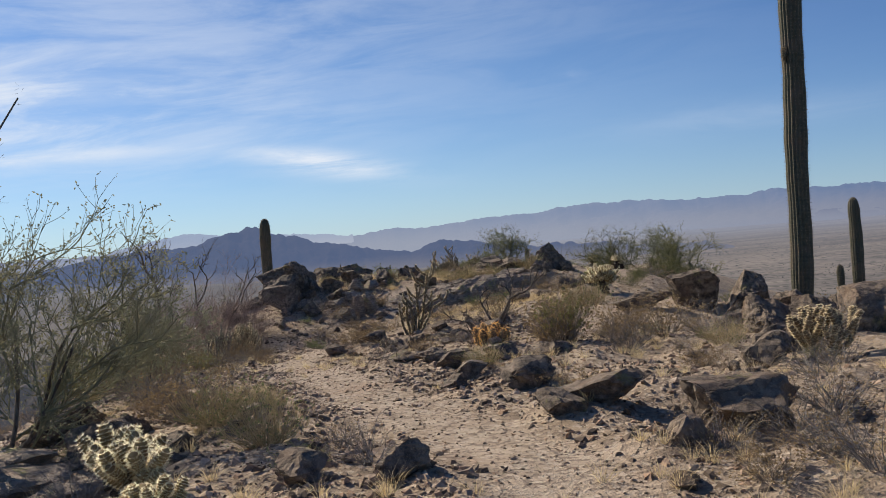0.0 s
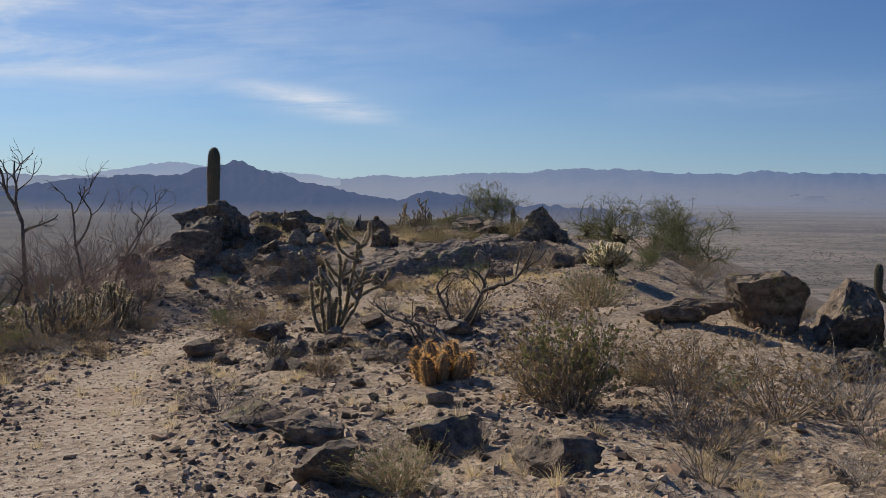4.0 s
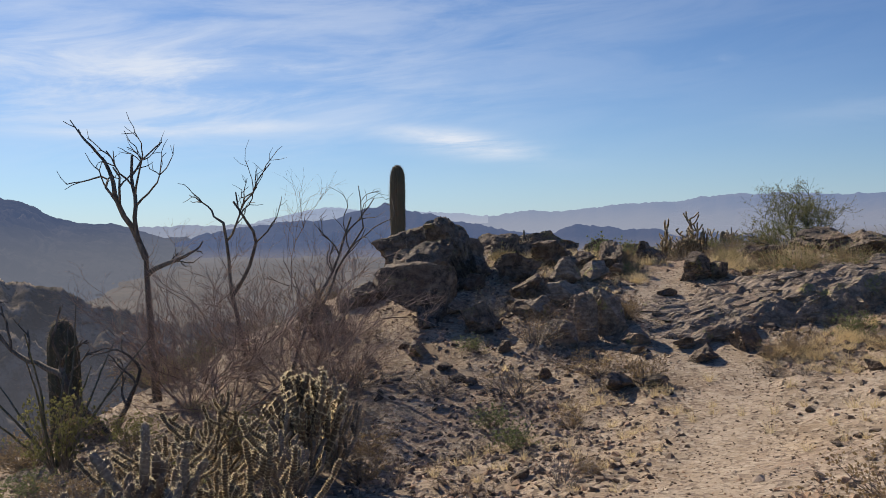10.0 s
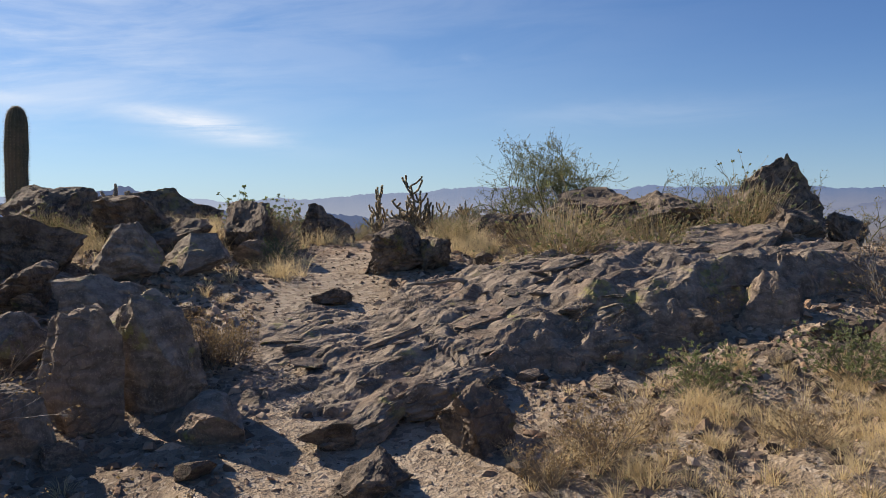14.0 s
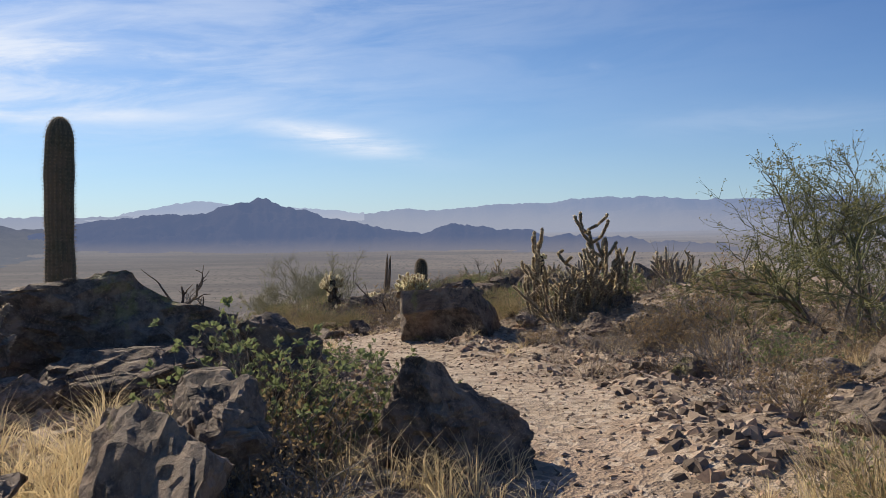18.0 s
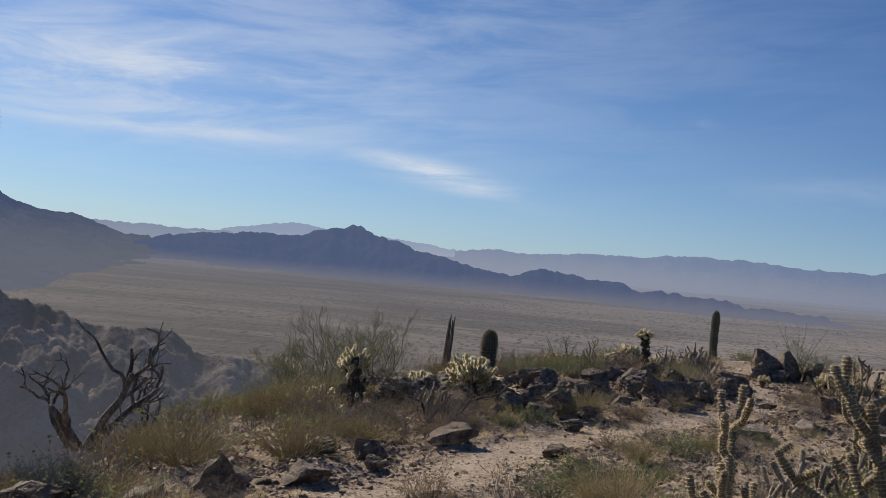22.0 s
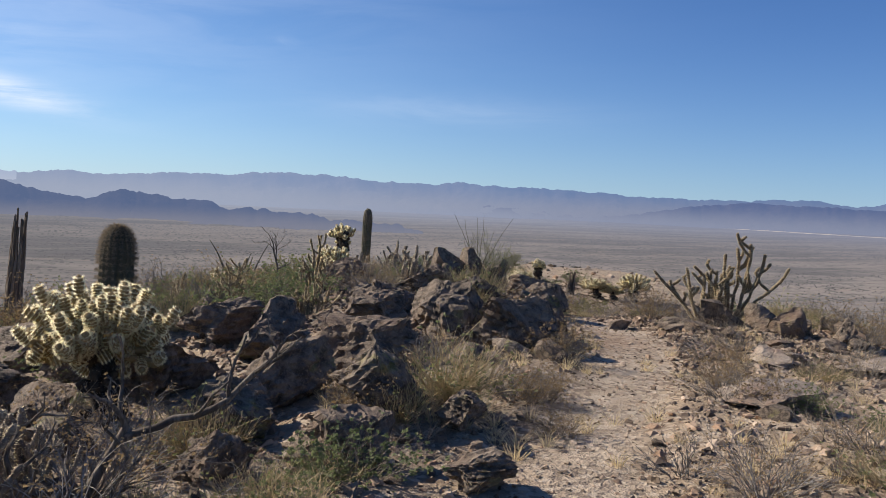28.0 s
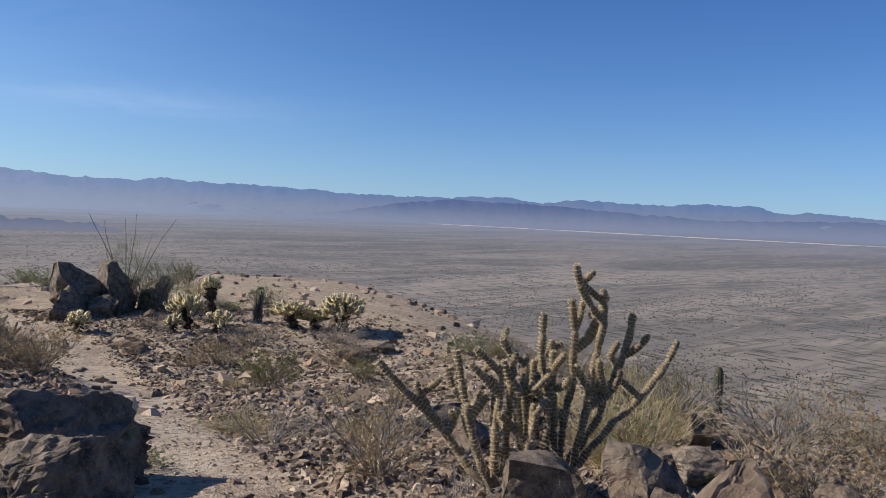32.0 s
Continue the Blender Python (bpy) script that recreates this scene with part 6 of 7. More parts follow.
def saguaro(x, y, z, height, radius, ribs, label, arms=(), lean=(0, 0), spine=0.045, hole=None, seed=1, name="saguaro", dense=1):
    rng = np.random.default_rng(seed)
    top = thing(name, label, "cactus")

    def column(pts, rad, title, parent):
        g, s = Geo(), Geo()
        pts = pts + np.stack([0.012 * np.sin(pts[:, 2] * 1.9 + seed), 0.012 * np.cos(pts[:, 2] * 1.3), 0 * pts[:, 2]], 1)
        rad = rad * (1 + 0.035 * np.sin(pts[:, 2] * 2.3 + seed) + 0.02 * np.sin(pts[:, 2] * 7.1))
        at, out = ribbed(g, pts, rad, ribs)
        body = part(title, g.mesh(title, M_SAG, True), parent)
        at, out = np.repeat(at, 6 * dense, 0), np.repeat(out, 6 * dense, 0)
        s.spikes(at + rng.normal(0, 0.008, at.shape), unit(out + rng.normal(0, 0.55, at.shape)), spine * rng.uniform(0.6, 1.2, len(at)), 0.0017, rng)
        tagged(part("spine_coat", s.mesh("spine_coat", M_SAGSPINE), body), kind="stuff")
        return body

    zz, rr = dome(height, radius)
    column(np.stack([0 * zz, 0 * zz, zz], 1), rr, "stem", top)
    for up, turn, out, tall, r in arms:
        t = np.linspace(0, 1, 14)
        reach = np.stack([np.cos(turn) * (radius * 0.6 + out * np.sin(t * np.pi / 2)), np.sin(turn) * (radius * 0.6 + out * np.sin(t * np.pi / 2)), up + out * 0.75 * (1 - np.cos(t * np.pi / 2))], 1)
        hz, hr = dome(tall, r)
        rise = reach[-1] + np.stack([0 * hz, 0 * hz, hz + 0.03], 1)
        column(np.vstack([reach, rise]), np.r_[np.linspace(r * 0.75, hr[0], len(t)), hr], "arm", top)
    if hole:
        a, up = hole
        v, f = ball(2)
        g = Geo()
        g.add(v * np.array([0.055, 0.055, 0.045]) + np.array([np.cos(a) * radius * 0.93, np.sin(a) * radius * 0.93, up]), f)
        part("nest_hole", g.mesh("nest_hole", M_TEDTRUNK), top, "dark woodpecker hole")
    ob = top
    ob.matrix_world = pose(x, y, z, lean[0], lean[1], 0)
    return ob


saguaro(-7.55, 41.9, -2.0, 5.72, 0.27, 19, "single straight saguaro column with a woodpecker hole behind boulders", lean=(-1, 0.5), hole=(-1.9, 2.35), seed=3, spine=0.055, dense=2)
saguaro(7.88, 16.1, -0.45, 11.5, 0.215, 18, "very tall slender saguaro column beside dark boulders", arms=[(5.35, 3.6, 0.10, 0.14, 0.05)], lean=(-5.0, 4.2), seed=5)
saguaro(18.2, 33.7, -2.9, 5.2, 0.24, 16, "young saguaro with one short upturned arm on the slope", arms=[(1.15, 3.4, 0.75, 0.75, 0.15)], seed=7)
saguaro(9.55, 74.9, ground(9.55, 74.9) - 0.1, 0.9 - ground(9.55, 74.9), 0.2, 15, "distant saguaro column on the shoulder of the ridge", seed=9)
saguaro(-7.45, 21.9, -1.1, 1.55, 0.17, 14, "short dark saguaro among dead branches at the slope edge", seed=13)
saguaro(-0.75, 49.3, -0.42, 1.05, 0.165, 17, "dark barrel-shaped cactus densely covered in spines", spine=0.055, seed=11, name="barrel_cactus", dense=5)
for sx, sy, tall in ((45.2, 98.1, 5.0), (-30.0, 70.0, 4.5), (38.0, 66.0, 4.0)):
    gz = ground(sx, sy)
    saguaro(sx, sy, gz - 0.2, tall, 0.22, 13, "small saguaro far down the stony slope", seed=int(sx + 100))


def joint(rng, g, s, p, d, length, rad, spines, slen, bumps=True, width=0.0016, lift=0.02):
    """A cholla joint: a knobbly stem with a coat of spines. Gives its end and way."""
    n = max(4, int(length / 0.02))
    pts = bend(rng, p, d, length, n, 0.03, lift)
    r = rad * np.sin(np.clip(np.linspace(0.08, 1.0, len(pts)), 0, 0.62) / 0.62 * np.pi / 2) ** 0.4
    r[-1] *= 0.72
    g.tube(pts, r, 10 if bumps else 8, True, 0.10 if bumps else 0.06)
    i = rng.integers(0, len(pts), spines)
    axis = unit(pts[-1] - pts[0])
    out = rng.normal(size=(spines, 3))
    out = unit(out - (out @ axis)[:, None] * axis)
    at = pts[i] + out * r[i][:, None] * 0.92
    near_tip = (i / len(pts))[:, None] > 0.85
    way = unit(out + rng.normal(0, 0.35, (spines, 3)) + axis * np.where(near_tip, 1.0, 0.25))
    s.spikes(at, way, slen * rng.uniform(0.6, 1.25, spines), width, rng)
    return pts[-1], unit(pts[-1] - pts[-2])


def cholla_model(label, seed, height, width, mains, rad, spine, name="staghorn_cholla", dead=False, forks=(1, 4), tilt=0.9, stem=None, curl=0.3):
    """A branched cholla: upright jointed arms that fork over and over."""
    rng = np.random.default_rng(seed)
    g, s = Geo(), Geo()
    top = thing(name, label, "cactus")

    def climb(p, d, left, r, level):
        length = min(left, rng.uniform(0.14, 0.30) * height)
        end, way = joint(rng, g, s, p, d, length, r, int(length * 3800 * (0.2 if dead else 1)), spine, lift=curl / max(4, int(length / 0.02)) if level < 2 else 0.02)
        left -= length
        if left < 0.06 * height:
            return
        for k in range(int(rng.integers(*forks)) if level < 4 else 1):
            a = rng.uniform(0, 2 * np.pi)
            out = np.array([np.cos(a), np.sin(a), 0.15])
            climb(end - way * 0.01, unit(way * 0.9 + out * rng.uniform(0.25, 0.75) + np.array([0, 0, 0.35])), left * rng.uniform(0.55, 1.0), r * rng.uniform(0.85, 1.0), level + 1)

    for k in range(mains):
        a = 2 * np.pi * k / mains + rng.normal(0, 0.3)
        q = rng.uniform(0.15, 1.0)
        base = np.array([np.cos(a), np.sin(a), 0]) * width * 0.12 * q
        g.tube(bend(rng, base * 0.4 - [0, 0, 0.03], (np.cos(a) * q * 0.5, np.sin(a) * q * 0.5, 1), height * 0.12, 4, 0.05, 0.02), rad * 1.05, 7)
        climb(base + [0, 0, height * 0.05], (np.cos(a) * q * tilt, np.sin(a) * q * tilt, 0.9), height * rng.uniform(0.7, 1.05), rad, 0)
    tagged(part("branchwork", g.mesh("branchwork", stem or M_CHOLLA, True), top), kind="stuff")
    tagged(part("spine_coat", s.mesh("spine_coat", M_CHSPINE), top), kind="stuff")
    return top


def teddy_model(label, seed, height, crown, trunk, joints, size=1.0, thin=1.0, tall=1.0):
    """Teddy bear cholla: a black trunk of dead joints and a crown of fat fuzzy ones."""
    rng = np.random.default_rng(seed)
    top = thing("teddy_bear_cholla", label, "cactus", "teddy bear chollas")
    t, td, tj = Geo(), Geo(), Geo()
    line = bend(rng, (0, 0, -0.03), (0, 0, 1), height * 0.78, 9, 0.05, 0.1)
    t.tube(line, trunk * (1 + 0.18 * np.sin(np.arange(len(line)) * 2.1)), 9)
    for k in range(int(60 * height)):
        i = int(rng.integers(2, len(line)))
        a = rng.uniform(0, 2 * np.pi)
        d = np.array([np.cos(a), np.sin(a), rng.uniform(-1.4, 0.1)])
        joint(rng, tj, td, line[i] + d * [trunk * 0.6, trunk * 0.6, 0], d, rng.uniform(0.05, 0.11), trunk * rng.uniform(0.3, 0.5), 40, 0.022)
    part("trunk", t.mesh("trunk", M_TEDTRUNK, True), top, "black trunk with hanging dead joints")
    tagged(part("dead_joint_skirt", tj.mesh("dead_joint_skirt", M_TEDTRUNK, True), top), kind="stuff")
    tagged(part("dead_spine_coat", td.mesh("dead_spine_coat", M_STEM), top), kind="stuff")
    g, s = Geo(), Geo()
    middle = line[-1] - np.array([0, 0, crown * 0.3])
    for k in range(joints // 3):                # short limbs, each with a tuft of fat joints
        f = (k + 0.5) / (joints // 3)
        up = 1.0 - 1.12 * f ** 1.15
        a = k * 2.39996 + rng.normal(0, 0.35)
        flat = math.sqrt(max(0.02, 1 - up * up))
        d = unit(np.array([np.cos(a) * flat, np.sin(a) * flat, up]) + rng.normal(0, 0.12, 3))
        p = middle + d * crown * rng.uniform(0.5, 0.86) * np.array([1.05, 1.05, 0.78])
        r = rng.uniform(0.021, 0.027) * size * thin
        g.tube([middle + d * crown * 0.1, p], [r * 0.7, r], 6, False)
        for q in range(3):
            way = unit(d * rng.uniform(0.3, 1.0) + np.array([0, 0, 0.55]) + rng.normal(0, 0.55, 3) * (q > 0))
            at = p - d * rng.uniform(0, 0.35) * crown * (q > 0) + rng.normal(0, 0.012, 3)
            joint(rng, g, s, at, way, rng.uniform(0.055, 0.1) * size * tall, r * rng.uniform(0.95, 1.2), int(900 * tall), 0.019 * size ** 0.5, False, 0.0011)
    for k in range(max(2, joints // 9)):        # young joints low on the trunk
        a, i = rng.uniform(0, 2 * np.pi), int(rng.integers(len(line) // 2, len(line)))
        d = np.array([np.cos(a), np.sin(a), rng.uniform(-0.1, 0.9)])
        joint(rng, g, s, line[i] + d * [trunk, trunk, 0], d, rng.uniform(0.06, 0.1) * size, 0.02 * size, 420, 0.022, False, 0.0013)
    tagged(part("joint_crown", g.mesh("joint_crown", M_TEDCORE, True), top), kind="stuff")
    tagged(part("spine_coat", s.mesh("spine_coat", M_TEDSPINE), top, "dense pale yellow backlit spines"), kind="stuff")
    return top


TED = [teddy_model("teddy bear cholla with glowing pale yellow spines on a black trunk", 50, 1.25, 0.28, 0.1, 78, 1.0),
       teddy_model("broad teddy bear cholla with pale yellow spines over dead brush", 51, 0.78, 0.47, 0.08, 216, 1.02),
       teddy_model("small low teddy bear cholla with a round fuzzy crown", 52, 0.34, 0.22, 0.04, 42, 1.0)]
TED.append(teddy_model("young cholla with thick upright fuzzy yellow joints", 53, 0.42, 0.15, 0.045, 18, 1.7, .8, 1.35))
TED_USED = set()


def teddy(model, x, y, size, turn, z=None, tall=1.0):
    ob = TED[model]
    if model in TED_USED:
        ob = copy_thing(ob, pose(0, 0, 0))
    TED_USED.add(model)
    return set_at(ob, x, y, turn, size, z, tall)


# near the start, on the shoulder, and along the lower trail
for row in ((3, -1.0, 4.1, .95, 0, None, .9), (3, -.8, 3.75, .7, 60, None, .8), (3, -1.2, 4.5, .9, 200, None, 1.1), (1, 5.3, 22.4, 1.15, 40, -.05), (0, 8.3, 34.0, .9, 80, -.25), (0, 9.0, 42.0, 1.1, 10, -.6), (0, 8.9, 35.5, .72, 20, -.3),
            (0, -2.6, 44.7, .96, 0, -.85, 1.3), (2, -3.35, 45.4, 1.3, 30, -.72), (2, -2.85, 44.35, .7, 0), (1, -.85, 46.0, 1.0, 60, -.45, 1.12), (0, 3.6, 56.9, .95, 0, -.5), (1, 2.9, 55.0, .8, 20, -.42), (2, -2.0, 47.9, 1.2, 0), (2, 2.2, 52.8, 1.2, 50), (2, .7, 52.4, 1.2, 0),
            (0, 12.0, 64.1, .95, 30), (1, 11.2, 63.6, 1.0, 0), (2, 11.6, 62.9, 1.3, 70), (2, 10.7, 63.2, 1.0, 0), (1, 13.1, 62.4, 1.15, 20, None, .7), (1, 13.9, 61.6, 1.25, 90, None, .9), (1, 13.6, 62.2, .9, 0, None, .7), (2, 8.9, 63.6, 1.2, 0), (0, 7.8, 46.6, 1.0, 0), (2, 5.2, 38.6, 1.3, 0), (0, 5.8, 38.9, .7, 20), (2, -4.4, 30.0, 1.4, 0)):
    teddy(*row)

# chollas with long arms
def staghorn(label, seed, rad, spine, arms):
    """An open cholla of long jointed arms. arms: place across and along, lean at the foot and at the tip in degrees, length, forks."""
    rng = np.random.default_rng(seed)
    g, s = Geo(), Geo()
    top = thing("staghorn_cholla", label, "cactus")

    def arm(p, low, high, az, length, r, forks, level):
        gone, stops = 0.0, []
        while gone < length - 0.02:
            lean = low + (high - low) * (gone / length) ** 0.8 + rng.normal(0, 0.09)
            side = az + rng.normal(0, 0.16)
            d = np.array([math.sin(lean) * math.cos(side), math.sin(lean) * math.sin(side), math.cos(lean)])
            piece = min(rng.uniform(0.10, 0.18), length - gone)
            p, way = joint(rng, g, s, p, d, piece, r * rng.uniform(0.92, 1.06), int(piece * 5200), spine, lift=0.004, width=0.0012)
            p = p - way * 0.008
            gone += piece
            stops.append(p)
        for k in range(forks):
            at = stops[int(rng.integers(len(stops) // 4, len(stops)))]
            reach = max(0.09, (length - 0.1) * rng.uniform(0.2, 0.46))
            turn = az + (0.0 if rng.random() < 0.5 else math.pi) + rng.normal(0, 0.7)
            arm(at, rng.uniform(0.65, 1.15), rng.uniform(0.0, 0.4), turn, reach, r * 0.93, 1 if level == 0 and rng.random() < 0.45 else 0, level + 1)

    for u, v, low, high, length, forks in arms:
        way = 1.0 if low + high >= 0 else -1.0
        a = math.radians(low)
        d = np.array([math.sin(a), 0.0, math.cos(a)])
        base = np.array([u, v, -0.03])
        g.tube([base * [0.8, 0.8, 1], base + d * 0.09], [rad * 1.2, rad * 0.95], 8)
        arm(base + d * 0.05, way * a, way * math.radians(high), rng.normal(0, 0.3) + (0.0 if way > 0 else math.pi), length, rad, int(forks), 0)
    tagged(part("branchwork", g.mesh("branchwork", M_CHOLLA, True), top), kind="stuff")
    tagged(part("spine_coat", s.mesh("spine_coat", M_CHSPINE), top), kind="stuff")
    return top


CH = staghorn("pale straw staghorn cholla with curved forked arms", 61, 0.023, 0.013,
              [(-.08, 0, -30, 4, .66, 2), (-.05, .03, -12, 2, .66, 1), (-.01, -.04, -5, 3, .5, 1), (.02, .05, 4, -2, .58, 2), (.03, 0, 12, 4, .45, 1), (.06, -.03, 40, 18, .72, 3), (.07, .04, 28, 6, .62, 2),
               (.05, .08, 9, -3, 1.0, 4), (.08, .1, 16, 8, 1.16, 5), (.06, .08, 24, 70, .9, 2), (-.04, .1, -20, -4, .55, 2)])
set_at(CH, .22, 15.1, 0, 1.0)
CH2 = staghorn("broad straw-coloured staghorn cholla with long forked arms above dark rocks", 62, 0.0205, 0.013,
               [(-.10, 0, -42, -30, .55, 2), (-.12, .05, -34, -50, .82, 1), (-.05, .1, -24, 4, .72, 3), (-.02, -.05, -8, 0, .62, 2), (.04, .05, -4, 3, .68, 2), (.1, 0, 5, -3, .6, 2), (.14, .1, -6, 2, .66, 1), (.2, 0, 8, 0, .5, 1),
                (.24, .1, -4, 0, .55, 2), (.28, .05, 4, -4, .7, 2), (.32, .1, 10, -5, 1.0, 3), (.34, .05, 22, 2, 1.08, 4), (.36, .1, 30, 8, 1.0, 3), (.36, .05, 42, 52, .85, 2), (.3, .15, -10, -4, .9, 2), (0, .15, -14, 6, .5, 1),
                (.16, .2, 4, 0, .6, 1), (.08, -.1, 14, 0, .4, 1), (.22, -.08, -10, 0, .42, 1), (-.06, -.08, -18, -6, .44, 1), (.12, -.06, -3, 4, .5, 1)])
set_at(CH2, 6.42, 49.5, -40, 1.0, z=-.34)
CH3 = cholla_model("dense yellow-green buckhorn cholla clump with short spiny arms", 63, 0.5, 0.5, 13, 0.0145, 0.011, name="buckhorn_cholla", forks=(1, 4), tilt=1.3)
set_at(CH3, 4.5, 8.2, 0, 2.1, tall=.8)
CH4 = cholla_model("dark tangled staghorn cholla with thin bare arms", 64, 0.75, 0.7, 11, 0.017, 0.012, dead=True, stem=M_STEM, forks=(1, 4))
set_at(CH4, 1.45, 36.6, 0, 1.0)
for k, (x, y, size, turn, tall, model) in enumerate(((.85, 35.4, .8, 60, .95, 0), (1.4, 35.4, 1.5, 0, .95, 2), (1.05, 35.0, .8, 10, .9, 1), (1.75, 35.5, .9, 130, .9, 0), (2.7, 38.6, .8, 200, .9, 0), (3.4, 38.9, .75, 30, .9, 1), (-4.9, 19.5, .8, 20, .7, 1), (-3.7, 17.6, .6, 200, .8, 0), (2.9, 37.3, 1.0, 140, .9, 3), (2.2, 37.6, .9, 20, .9, 3), (3.9, 38.0, 1.0, 240, .9, 3), (-3.9, 19.6, 1.75, 80, 1.5, 2), (-3.75, 16.6, 1.3, 20, 1.0, 3), (-3.6, 16.9, .7, 20, 1.0, 1), (-4.4, 17.0, .68, 200, .85, 1), (-3.8, 20.0, 1.2, 80, 1.0, 3), (-4.7, 18.4, .75, -10, .9, 1), (-4.6, 19.3, .6, 60, .9, 0), (-4.0, 19.3, 1.2, 60, .9, 3), (-3.8, 18.9, 1.0, 160, .8, 3),
                                                      (3.3, 52.2, 1.25, 0, .9, 3), (2.7, 52.6, 1.0, 100, .9, 3), (.9, 52.2, 1.1, 200, .7, 3), (1.4, 50.4, .62, 30, .9, 0), (.3, 49.6, .5, 0, .9, 0), (-.1, 50.4, .5, 70, .8, 1), (.9, 48.9, .5, 0, .8, 1), (5.2, 58.5, 1.2, 60, .9, 3), (6.2, 60.0, 1.3, 0, .8, 3), (2.9, 51.6, .8, 300, .9, 2), (5.6, 57.2, .9, 45, .9, 2), (-2.65, 29.95, 1.1, 40, 1.0, 3), (5.3, 58.9, 1.6, 0, 1.0, 3), (5.9, 59.4, 1.5, 90, 1.0, 3), (6.3, 58.8, 1.2, 200, .9, 3), (-1.4, 44.15, .95, 20, .95, 3), (-1.15, 44.6, .8, 120, .9, 3), (-.2, 13.9, .6, 120, .8, 3), (2.3, 61.8, 1.4, 0, .9, 3))):
    set_at(copy_thing((CH, CH2, CH3, CH4)[model], pose(0, 0, 0)), x, y, turn, size, tall=tall)


def hedgehog(x, y):
    rng = np.random.default_rng(71)
    top = thing("hedgehog_cactus", "clump of hedgehog cactus with golden orange spines", "cactus")
    for k in range(9):
        a, q = k * 2.4, math.sqrt((k + 0.3) / 9)
        g, s = Geo(), Geo()
        tall = rng.uniform(0.22, 0.30) * (1 - 0.25 * q)
        pts = bend(rng, (np.cos(a) * q * 0.13, np.sin(a) * q * 0.13, -0.02), (np.cos(a) * q * 0.5, np.sin(a) * q * 0.5, 1), tall, 10, 0.01, 0.03)
        zz = np.linspace(0, 1, len(pts))
        at, out = ribbed(g, pts, 0.042 * np.clip(1 - np.maximum(zz - 0.72, 0) / 0.28, 0.05, 1) ** 0.5, 10, 0.2)
        body = part("stem", g.mesh("stem", M_CHOLLA, True), top)
        at, out = np.repeat(at, 4, 0), np.repeat(out, 4, 0)
        s.spikes(at + rng.normal(0, 0.005, at.shape), unit(out + rng.normal(0, 0.7, at.shape) + [0, 0, 0.3]), rng.uniform(0.018, 0.04, len(at)), 0.0011, rng)
        tagged(part("spine_coat", s.mesh("spine_coat", M_HEDGE), body), kind="stuff")
    return set_at(top, x, y, 0, 1.5)


hedgehog(1.44, 12.45)


def tree(name, label, seed, height, spread, limbs, bark, twigs, leaf, leaves, depth=4, lift=0.05, base_rad=0.05, lean=0.75, kids=(2, 5), leaf_size=(0.026, 0.006), wobble=0.17):
    """A desert tree that forks from the ground into crooked limbs and fine twigs."""
    rng = np.random.default_rng(seed)
    fine, tips = Geo(), []
    top = thing(name, label, "tree")
    o = dict(wobble=wobble, lift=lift, kids=kids, shrink=(0.45, 0.75), spread=(0.35, 0.95), fine=depth - 1, **{"from": 0.3})
    for k in range(limbs):
        a = 2 * np.pi * k / limbs + rng.normal(0, 0.35)
        q = rng.uniform(0.35, 1.0)
        limb = Geo()
        grow((limb, fine), rng, (np.cos(a) * 0.05, np.sin(a) * 0.05, -0.06), (np.cos(a) * q * lean * spread / height, np.sin(a) * q * lean * spread / height, 1), height * rng.uniform(0.5, 0.66), base_rad * rng.uniform(0.6, 1.0), depth, o, tips)
        part("limb", limb.mesh("limb", bark, True), top)
    tagged(part("branchwork", fine.mesh("branchwork", twigs), top), kind="stuff")
    if leaves:
        lg = Geo()
        i = rng.integers(0, len(tips), leaves)
        at = np.array([tips[k][0][rng.integers(0, len(tips[k][0]))] for k in i]) + rng.normal(0, 0.01, (leaves, 3))
        lg.leaves(at, unit(rng.normal(size=(leaves, 3))), leaf_size[0] * rng.uniform(0.6, 1.4, leaves), leaf_size[1], rng)
        tagged(part("foliage", lg.mesh("foliage", leaf), top), kind="stuff")
    return top


